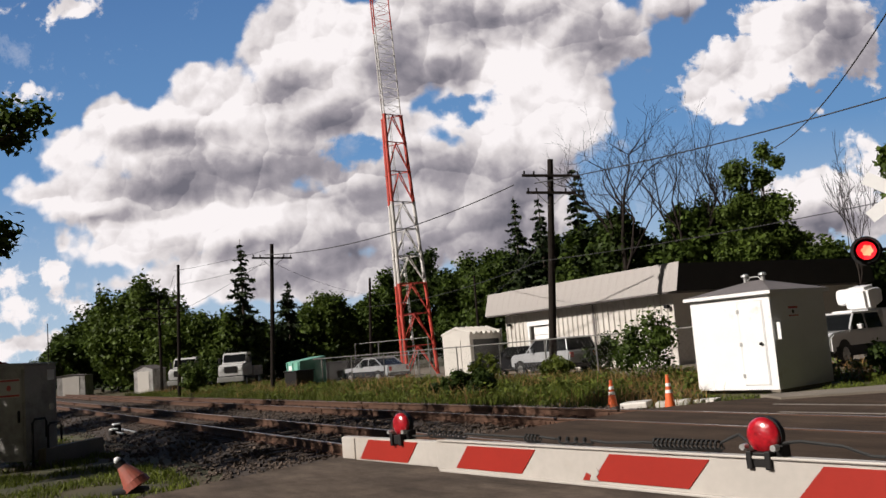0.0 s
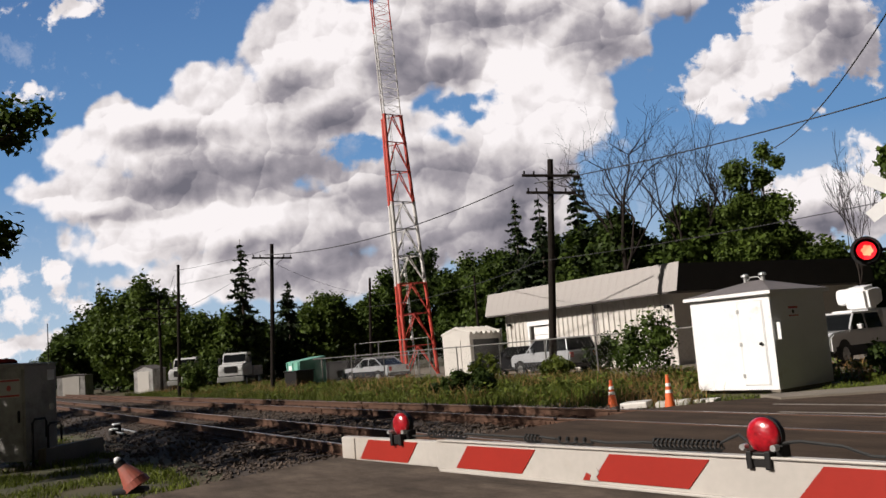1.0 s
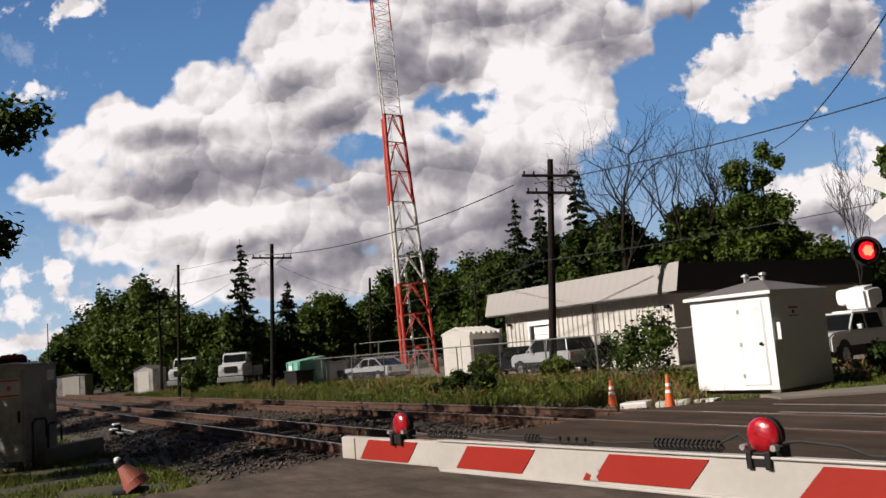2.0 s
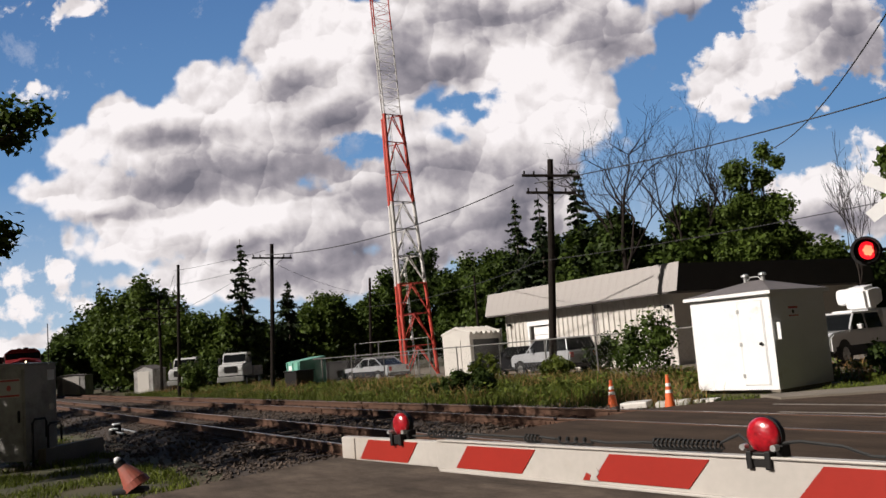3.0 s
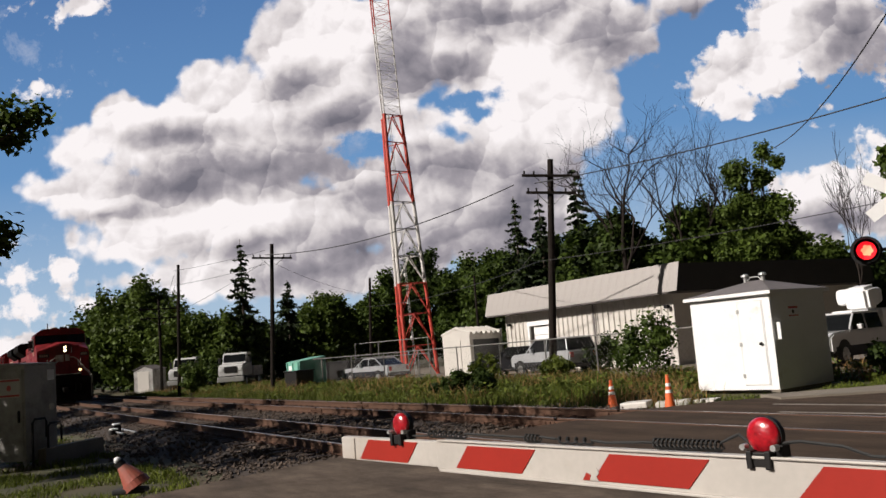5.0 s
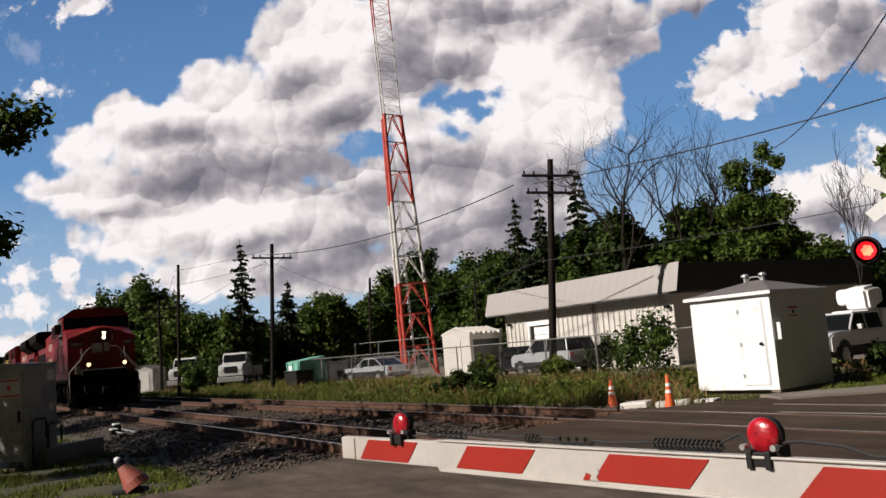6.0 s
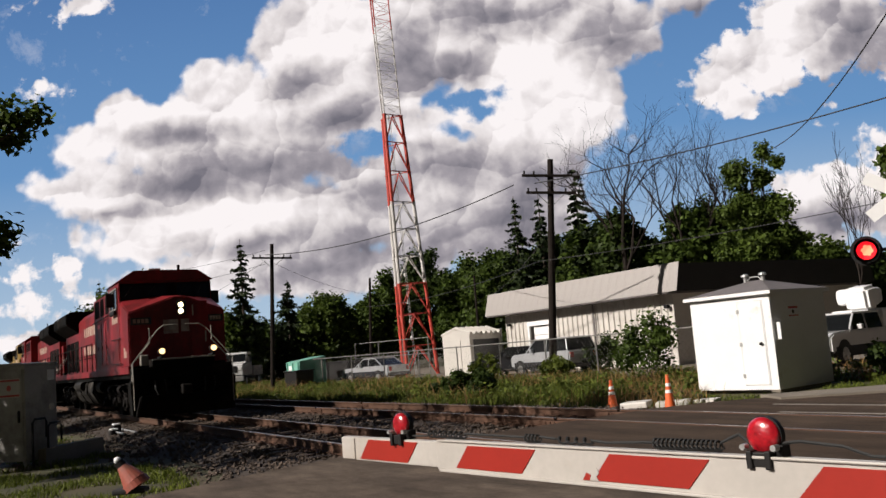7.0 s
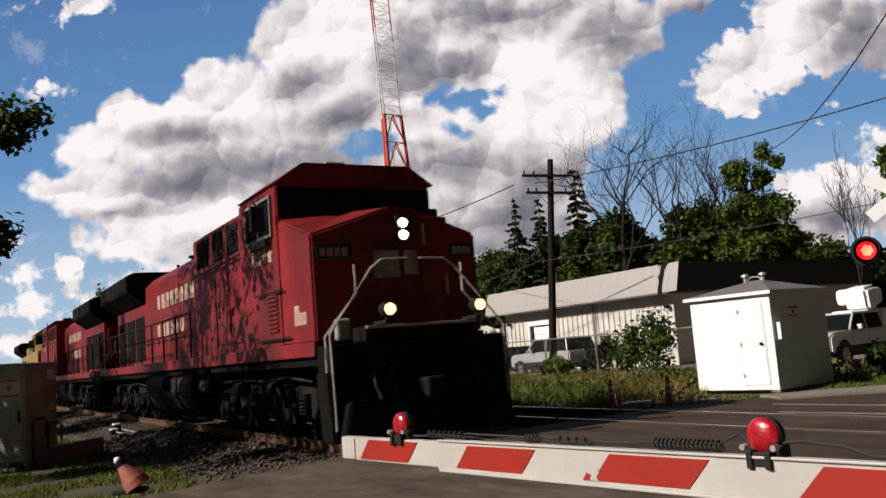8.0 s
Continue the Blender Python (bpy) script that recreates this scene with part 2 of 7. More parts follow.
    small = math_node("ADD", small, math_node("MULTIPLY", math_node("SUBTRACT", fbm(warped, 26.0, 7.0, 0.6, 31.0).outputs[0], 0.47), 0.080))
    hole = blobs(GAP, 0.006, swirl(warped, 20.0, 0.020, 11.0))
    torn = fbm(flat.outputs[0], 40.0, 7.0, 0.65, 21.0).outputs[0]
    hole = math_node("ADD", hole, math_node("MULTIPLY", math_node("SUBTRACT", torn, 0.60), 0.045))
    body = math_node("MAXIMUM", mass, small)
    body = math_node("MINIMUM", body, math_node("MULTIPLY", hole, -1.0))
    edge = math_node("ADD", math_node("MULTIPLY", puffs(warped, 17.0, 1.7), 0.024), math_node("MULTIPLY", math_node("SUBTRACT", torn, 0.5), 0.014))
    dens = math_node("ADD", body, edge)
    alpha = n.new("ShaderNodeMapRange")
    alpha.interpolation_type = "SMOOTHSTEP"
    alpha.inputs[1].default_value, alpha.inputs[2].default_value = -0.002, 0.009
    l.new(dens, alpha.inputs[0])
    # thin veils in the blue
    veil = fbm(swirl(flat.outputs[0], 5.0, 0.12, 23.0), 9.0, 8.0, 0.66, 27.0).outputs[0]
    veil_cut = n.new("ShaderNodeMapRange")
    veil_cut.inputs[1].default_value, veil_cut.inputs[2].default_value = 0.58, 0.82
    veil_cut.inputs[4].default_value = 0.55
    l.new(veil, veil_cut.inputs[0])
    cover = math_node("MAXIMUM", alpha.outputs[0], veil_cut.outputs[0])

    # relief of the heads at three sizes, lit from above and the left
    def relief(p):
        a = math_node("MULTIPLY", fbm(p, 9.0, 5.0, 0.5, 5.0).outputs[0], 0.6)
        b = math_node("MULTIPLY", puffs(p, 15.0, 4.1), 0.22)
        c = math_node("MULTIPLY", fbm(p, 38.0, 5.0, 0.6, 14.0).outputs[0], 0.20)
        return math_node("ADD", math_node("ADD", a, b), c)

    lit = swirl(warped, 16.0, 0.02, 41.0)
    toward = vec("ADD", lit, (-0.008, 0.013, 0.0)).outputs[0]
    slope = math_node("SUBTRACT", relief(toward), relief(lit))
    dark = blobs(THICK, 0.40, swirl(warped, 12.0, 0.03, 29.0), True)
    dark = math_node("MULTIPLY", math_node("ADD", dark, 0.45), 0.62, True)
    rough = swirl(swirl(flat.outputs[0], 10.0, 0.05, 47.0), 40.0, 0.022, 53.0)
    piled = math_node("ADD", math_node("MULTIPLY", heads(rough, 8.0, 6.3), 0.26), math_node("MULTIPLY", heads(rough, 19.0, 2.9), 0.17))
    slope = math_node("MULTIPLY", slope, 0.7)
    mid = fbm(warped, 7.0, 6.0, 0.55, 12.0).outputs[0]
    grey = math_node("ADD", math_node("MULTIPLY", dark, 0.88), math_node("MULTIPLY", slope, 2.6))
    grey = math_node("ADD", grey, math_node("MULTIPLY", math_node("SUBTRACT", mid, 0.5), 0.40))
    grey = math_node("ADD", grey, piled)
    grey = math_node("ADD", grey, 0.05, True)
    ramp = n.new("ShaderNodeValToRGB")
    e = ramp.color_ramp.elements
    e[0].position, e[0].color = 0.0, (1.05, 0.99, 0.995, 1)
    e[1].position, e[1].color = 1.0, (0.18, 0.172, 0.21, 1)
    for at, c in ((0.28, (0.78, 0.725, 0.73)), (0.60, (0.40, 0.368, 0.405))):
        e.new(at).color = (*c, 1)
    l.new(grey, ramp.inputs[0])
    em = n.new("ShaderNodeEmission")
    l.new(ramp.outputs[0], em.inputs[0])
    em.inputs[1].default_value = 0.80
    blue = n.new("ShaderNodeValToRGB")
    e = blue.color_ramp.elements
    e[0].position, e[0].color = 0.02, (0.50, 0.64, 0.78, 1)
    e[1].position, e[1].color = 0.50, (0.085, 0.195, 0.44, 1)
    e.new(0.24).color = (0.15, 0.32, 0.60, 1)
    l.new(v, blue.inputs[0])
    tp = n.new("ShaderNodeEmission")
    l.new(blue.outputs[0], tp.inputs[0])
    tp.inputs[1].default_value = 0.80
    ms = n.new("ShaderNodeMixShader")
    l.new(cover, ms.inputs[0])
    l.new(tp.outputs[0], ms.inputs[1])
    l.new(em.outputs[0], ms.inputs[2])
    o = n.new("ShaderNodeOutputMaterial")
    l.new(ms.outputs[0], o.inputs[0])
    return m


def build_clouds():
    rad, na, ne = 2400.0, 40, 24
    verts, faces = [], []
    for j in range(ne + 1):
        el = radians(-1.0 + 43.0 * j / ne)
        for i in range(na + 1):
            az = radians(-44 + 88 * i / na)
            verts.append((rad * math.cos(el) * math.sin(az), rad * math.cos(el) * math.cos(az), rad * math.sin(el)))
    for j in range(ne):
        for i in range(na):
            a = j * (na + 1) + i
            faces.append((a, a + 1, a + na + 2, a + na + 1))
    ob = new("backdrop", arrays("backdrop", verts, faces, cloud_material(), True))
    ob.matrix_basis = pose(*EYE, 0, 0, 59.873)
    return tagged(ob, "white and grey cumulus clouds in a blue summer sky", "sky", kind="structure")


clouds = build_clouds()
# ---- materials of the ground and the structures ----
M_GRASSY = mat("grassy_soil", (0.055, 0.056, 0.022), 0.95, vary=0.6, scale=0.6, fine=12.0, bump=0.6, dirt=(0.085, 0.052, 0.030), dirt_amount=0.9)
M_BALLAST = mat("ballast", (0.048, 0.034, 0.026), 0.95, vary=0.5, scale=1.3, fine=34.0, bump=1.0, dirt=(0.045, 0.035, 0.028), dirt_amount=0.9)
M_STONE = mat("ballast_stone", (0.082, 0.060, 0.046), 0.9, vary=0.6, scale=2.0, fine=30.0, bump=0.3)
M_ASPHALT = mat("asphalt", (0.112, 0.086, 0.066), 0.95, vary=0.75, scale=1.6, fine=48.0, bump=0.9, dirt=(0.048, 0.036, 0.028), dirt_amount=0.7, spec=0.15, stretch=(0.5, 1.6, 1.0))
M_CROSSING = mat("old_crossing_asphalt", (0.068, 0.047, 0.033), 0.95, vary=0.6, scale=1.4, fine=40.0, bump=0.9, dirt=(0.040, 0.029, 0.022), dirt_amount=0.8, spec=0.12, stretch=(0.45, 1.8, 1.0))
M_CONCRETE = mat("concrete", (0.20, 0.17, 0.135), 0.85, vary=0.25, scale=1.5, fine=25.0, bump=0.25, dirt=(0.16, 0.14, 0.11), dirt_amount=0.5)
M_YARD = mat("yard_gravel", (0.17, 0.14, 0.11), 0.95, vary=0.3, scale=0.4, fine=14.0, bump=0.4)
M_RAIL = mat("rail_rust", (0.088, 0.044, 0.026), 0.7, metal=0.2, vary=0.4, scale=2.5, fine=50.0, bump=0.3)
M_RAILTOP = mat("rail_head_steel", (0.35, 0.32, 0.30), 0.3, metal=0.9, vary=0.2, scale=4.0)
M_TIE = mat("tie_wood", (0.085, 0.056, 0.038), 0.9, vary=0.5, scale=2.0, fine=30.0, bump=0.6, per=0.4)
M_LINE = mat("road_paint", (0.24, 0.21, 0.18), 0.8, vary=0.25, scale=1.2, dirt=(0.14, 0.12, 0.10), dirt_amount=0.9)
M_WHITE = mat("white_paint", (0.80, 0.80, 0.80), 0.45, vary=0.06, scale=1.2, fine=20.0, bump=0.04, dirt=(0.52, 0.49, 0.43), dirt_amount=0.15)
M_WHITE_METAL = mat("white_sheet_metal", (0.57, 0.54, 0.50), 0.5, vary=0.1, scale=0.7, fine=14.0, bump=0.05, dirt=(0.42, 0.37, 0.31), dirt_amount=0.3)
M_FASCIA = mat("fascia_metal", (0.34, 0.315, 0.30), 0.6, vary=0.14, scale=0.6, fine=12.0, bump=0.06, dirt=(0.36, 0.30, 0.26), dirt_amount=0.35)
M_GREYROOF = mat("grey_roof", (0.15, 0.135, 0.135), 0.75, vary=0.2, scale=2.0, fine=30.0, bump=0.2)
M_DARK = mat("dark_opening", (0.012, 0.012, 0.014), 0.5, vary=0.2)
M_BLACK = mat("black_metal", (0.014, 0.013, 0.013), 0.55, vary=0.3, scale=4.0, bump=0.1, spec=0.25)
M_RUBBER = mat("rubber", (0.018, 0.018, 0.018), 0.8, vary=0.3, scale=6.0)
M_GALV = mat("galvanized_steel", (0.42, 0.42, 0.41), 0.45, metal=0.6, vary=0.2, scale=5.0, bump=0.1)
M_FENCE = mat("dull_fence_steel", (0.17, 0.165, 0.155), 0.6, metal=0.3, vary=0.25, scale=5.0, bump=0.1)
# the fascia metal again, with the side's shade put into the colour
M_FASCIA_SHADE = mat("shaded_side_fascia", (0.03, 0.029, 0.03), 0.7, vary=0.2, scale=1.0)
M_WOODPOLE = mat("weathered_pole_wood", (0.020, 0.016, 0.014), 0.95, spec=0.08, vary=0.4, scale=1.5, fine=24.0, bump=0.5)
M_RED_TOWER = mat("red_tower_paint", (0.50, 0.055, 0.035), 0.55, vary=0.25, scale=1.2, fine=18.0, bump=0.05)
M_WHITE_TOWER = mat("white_tower_paint", (0.62, 0.60, 0.58), 0.55, vary=0.2, scale=1.2, fine=18.0, bump=0.05)
M_WIRE = mat("overhead_cable", (0.03, 0.03, 0.032), 0.6, vary=0.2)
M_ORANGE = mat("orange_plastic", (0.75, 0.13, 0.03), 0.55, vary=0.15, scale=6.0, dirt=(0.25, 0.10, 0.05), dirt_amount=0.3)
M_FADED = mat("faded_red_plastic", (0.36, 0.09, 0.06), 0.6, vary=0.25, scale=6.0, dirt=(0.16, 0.10, 0.08), dirt_amount=0.5)
M_SIGN_RED = mat("sign_red", (0.45, 0.06, 0.05), 0.5, vary=0.15)
M_GREY_BOX = mat("grey_aluminium", (0.40, 0.39, 0.38), 0.6, metal=0.0, vary=0.2, scale=2.0, fine=18.0, bump=0.08, dirt=(0.13, 0.115, 0.10), dirt_amount=0.8)
M_TEAL = mat("green_container_paint", (0.16, 0.42, 0.33), 0.55, vary=0.2, scale=1.5, dirt=(0.18, 0.22, 0.17), dirt_amount=0.4)
M_GLASS = mat("dark_window_glass", (0.008, 0.009, 0.010), 0.12, vary=0.1, bump=0.0, spec=0.2)

NEAR_Y, FAR_Y = 0.0, 4.05


def lift(x, y):
    """Height of the ground sheet."""
    h = -0.36 + 0.05 * noise.noise((x * 0.12, y * 0.12, 0.0)) + 0.03 * noise.noise((x * 0.6, y * 0.6, 3.0))
    if y > 9:
        h += 0.10 * min(1.0, (y - 9) / 4)
    return h


def build_ground():
    xs = [-2300, -1200, -700, -450, -320, -240, -180, -140] + [-120 + 1.5 * i for i in range(93)] + [30, 60, 120, 240, 480, 900, 1500, 2300]
    ys = [-2300, -1200, -600, -300, -150, -80, -50] + [-36 + 1.5 * i for i in range(68)] + [75, 95, 120, 160, 240, 400, 800, 1400, 2300]
    verts = [(x, y, lift(x, y)) for y in ys for x in xs]
    k = len(xs)
    faces = [(j * k + i, j * k + i + 1, (j + 1) * k + i + 1, (j + 1) * k + i) for j in range(len(ys) - 1) for i in range(k - 1)]
    ob = new("ground", arrays("ground", verts, faces, M_GRASSY, True))
    tagged(ob, "rough grassy soil with bare brown patches", "ground", kind="structure")
    # stone bed under both tracks, drawn along the line with uneven shoulders
    section = [(-3.1, -0.50), (-2.3, -0.33), (-1.55, -0.20), (0.0, -0.205), (1.5, -0.20), (2.0, -0.24), (2.6, -0.20), (4.05, -0.205), (5.55, -0.20), (6.3, -0.34), (7.1, -0.50)]
    fine = []
    for (a, za), (b, zb) in zip(section, section[1:]):
        for i in range(6):
            fine.append((a + (b - a) * i / 6, za + (zb - za) * i / 6))
    fine.append(section[-1])
    st = [-600 + 40 * i for i in range(13)] + [-100 + 0.35 * i for i in range(330)] + [20, 60, 150]
    verts = []
    for x in st:
        for y, z in fine:
            w = noise.noise((x * 0.9, y * 0.9, 5.0)) * 0.05 + noise.noise((x * 3.0, y * 3.0, 7.0)) * 0.025
            verts.append((x, y + 0.3 * noise.noise((x * 0.4, y, 1.0)) * (1 if y < -2 or y > 6 else 0), z + w))
    k = len(fine)
    faces = [(j * k + i, (j + 1) * k + i, (j + 1) * k + i + 1, j * k + i + 1) for j in range(len(st) - 1) for i in range(k - 1)]
    bed = new("ballast_bed", arrays("ballast_bed", verts, faces, M_BALLAST, True))
    tagged(bed, "dark brown crushed stone bed under the tracks", "ballast", kind="structure")
    return ob


def build_road():
    bm = bmesh.new()
    near = [(-9.9, -6.2), (-10.8, -4.25), (-11.5, -2.5), (-11.95, -1.3), (-12.05, -0.86)]
    spans = [(near + [(8.2, -0.86), (8.6, -6.2), (10.5, -40), (-6.2, -40)], 0.0),
             ([(-12.15, -0.68), (7.6, -0.68), (7.6, 0.68), (-12.2, 0.68)], 0.0),
             ([(-12.2, 0.84), (7.5, 0.84), (7.4, 3.22), (-12.35, 3.22)], 0.0),
             ([(-12.35, 3.38), (7.3, 3.38), (7.2, 4.72), (-12.5, 4.72)], 0.0),
             ([(-12.6, 4.88), (7.2, 4.88), (6.4, 14), (-1, 70), (-12, 140), (-24, 140), (-13.6, 70), (-9.6, 16), (-10.9, 8.6), (-12.2, 6.6)], 0.0)]
    prism(bm, spans[0][0], "z", -0.42, -0.012)
    solid("road", bm, M_ASPHALT, "worn grey-brown asphalt road up to the tracks", "road", kind="structure")
    bm = bmesh.new()
    for outline, _ in spans[1:]:
        prism(bm, outline, "z", -0.42, -0.012)
    road = solid("road", bm, M_CROSSING, "older dark brown asphalt between and beyond the rails", "road", kind="structure")
    bm = bmesh.new()
    for x0, x1, y0, y1 in ((-10.6, -8.4, 6.15, 6.27), (-9.6, -7.2, 5.05, 5.16)):
        prism(bm, [(x0, y0), (x1, y0 + 0.1), (x1, y1 + 0.1), (x0, y1)], "z", -0.011, -0.007)
    part("stop_line", bm, M_LINE, road, "worn white painted line")
    bm = bmesh.new()
    prism(bm, [(-11.1, 7.0), (-9.7, 8.6), (-8.9, 11.6), (-9.8, 12.0), (-10.9, 9.2), (-12.0, 7.5)], "z", -0.35, 0.03)
    solid("pavement", bm, M_CONCRETE, "pale concrete kerb strip beside the road", "pavement", kind="structure")
    # gravel yard behind the grass
    bm = bmesh.new()
    prism(bm, [(-90, 17.5), (-40, 16.6), (-24, 15.6), (-17, 16.2), (-12.5, 17), (-13.2, 60), (-60, 60), (-90, 30)], "z", -0.45, -0.21)
    solid("yard", bm, M_YARD, "pale gravel of the works yard", "ground", kind="structure")


def rail_mesh(length):
    """A flat-bottomed rail with head, web and foot."""
    prof = [(-0.07, -0.175), (0.07, -0.175), (0.07, -0.160), (0.012, -0.145), (0.010, -0.045), (0.036, -0.035), (0.036, -0.006), (0.028, 0.0), (-0.028, 0.0), (-0.036, -0.006), (-0.036, -0.035), (-0.010, -0.045), (-0.012, -0.145), (-0.07, -0.160)]
    bm = bmesh.new()
    prism(bm, prof, "x", 0.0, length)
    me = finish("rail", bm, M_RAIL)
    me.materials.append(M_RAILTOP)
    for p in me.polygons:
        if p.normal.z > 0.9 and p.center.z > -0.01:
            p.material_index = 1
    return me


def build_track(name, yc, label):
    track = thing(name, pose(0, yc, 0), label, "railway track", kind="structure")
    piece, rest = rail_mesh(11.9), rail_mesh(420.0)
    for side in (-0.755, 0.755):
        part("rail", rest, None, track, m=pose(-505, side, 0))
        for i in range(9):
            part("rail", piece, None, track, m=pose(-85 + 12 * i, side, 0, 0, 0, 0))
    bar = bmesh.new()
    box(bar, -0.42, 0.42, -0.015, 0.015, -0.13, -0.05, 0.006)
    for i in range(6):
        tube(bar, (-0.35 + 0.14 * i, -0.04, -0.09), (-0.35 + 0.14 * i, 0.03, -0.09), 0.02, 0.02, 6)
    bar = finish("joint_bar", bar, M_RAIL)
    for side in (-0.755, 0.755):
        for i in range(9):
            x = -85 + 12 * i
            if -86 < x < -12:
                part("joint_bar", bar, None, track, m=pose(x, side - 0.028, 0))
    tie = bmesh.new()
    box(tie, -0.115, 0.115, -1.3, 1.3, -0.36, -0.178, 0.012)
    tie = finish("tie", tie, M_TIE)
    plate = bmesh.new()
    box(plate, -0.09, 0.09, -0.18, 0.18, -0.178, -0.166)
    for sx in (-0.06, 0.06):
        for sy in (-0.1, 0.1):
            box(plate, sx - 0.012, sx + 0.012, sy - 0.012, sy + 0.012, -0.168, -0.14)
    plate = finish("tie_plate", plate, M_RAIL)
    rnd = random.Random(int(yc * 10) + 3)
    for i in range(110):
        x = -12.7 - 0.53 * i
        part("tie", tie, None, track, m=pose(x + rnd.uniform(-0.03, 0.03), rnd.uniform(-0.08, 0.08), rnd.uniform(-0.012, 0.01), 0, 0, rnd.uniform(-1.5, 1.5)))
        if i < 50:
            for side in (-0.755, 0.755):
                part("tie_plate", plate, None, track, m=pose(x, side, 0))
    bm = bmesh.new()
    for i in range(150):
        x = -71.5 - 0.53 * i
        box(bm, x - 0.115, x + 0.115, -1.3, 1.3, -0.36, -0.18)
    far = part("far_ties", bm, M_TIE, track)
    far["kind"] = "stuff"
    return track


def build_stones():
    """Loose crushed stone on the bed, too many to count."""
    rnd = np.random.RandomState(4)
    n = 15000
    x = -12.3 - 42 * rnd.rand(n) ** 1.6
    y = rnd.uniform(-3.4, 6.6, n)
    keep = np.ones(n, bool)
    for r in (-0.755, 0.755, 3.295, 4.805):
        keep &= np.abs(y - r) > 0.10
    x, y = x[keep], y[keep]
    n = len(x)
    z = np.where(y < -1.6, -0.2 - 0.16 * np.clip((-1.6 - y) / 1.2, 0, 1.2), -0.195) + rnd.uniform(-0.01, 0.03, n)
    s = rnd.uniform(0.02, 0.055, n)
    base = np.array([(1, 0, 0), (-1, 0, 0), (0, 1, 0), (0, -1, 0), (0, 0, 0.75), (0, 0, -0.75)])
    tri = np.array([(0, 2, 4), (2, 1, 4), (1, 3, 4), (3, 0, 4), (2, 0, 5), (1, 2, 5), (3, 1, 5), (0, 3, 5)])
    v = base[None] * (s[:, None, None]) * rnd.uniform(0.6, 1.3, (n, 6, 1))
    a = rnd.uniform(0, 6.28, n)
    ca, sa = np.cos(a)[:, None], np.sin(a)[:, None]
    vx, vy = v[..., 0] * ca - v[..., 1] * sa, v[..., 0] * sa + v[..., 1] * ca
    v = np.stack([vx + x[:, None], vy + y[:, None], v[..., 2] + z[:, None]], -1).reshape(-1, 3)
    f = (tri[None] + 6 * np.arange(n)[:, None, None]).reshape(-1, 3)
    ob = new("ballast_stones", arrays("ballast_stones", v.tolist(), f.tolist(), M_STONE))
    tagged(ob, "loose grey-brown crushed stones beside the rails", "stones", kind="stuff")


build_ground()
build_road()
build_track("track_1", NEAR_Y, "rusty railway track on dark wooden ties")
build_track("track_2", FAR_Y, "second rusty railway track on wooden ties")
build_stones()


# ---- crossing gate ----
ARM = pose(-4.385, -4.549, 0.915, 0, 0, 7.75)
M_ARM_WHITE = mat("arm_white_sheeting", (0.46, 0.43, 0.395), 0.4, vary=0.14, scale=2.5, fine=30.0, bump=0.04, dirt=(0.40, 0.35, 0.30), dirt_amount=0.25)
M_ARM_RED = mat("arm_red_sheeting", (0.31, 0.022, 0.014), 0.4, vary=0.12, scale=3.0, fine=40.0, bump=0.04)
M_LENS = mat("red_lens", (0.36, 0.006, 0.014), 0.28, vary=0.7, scale=26.0, fine=70.0, bump=0.25, coat=1.0)


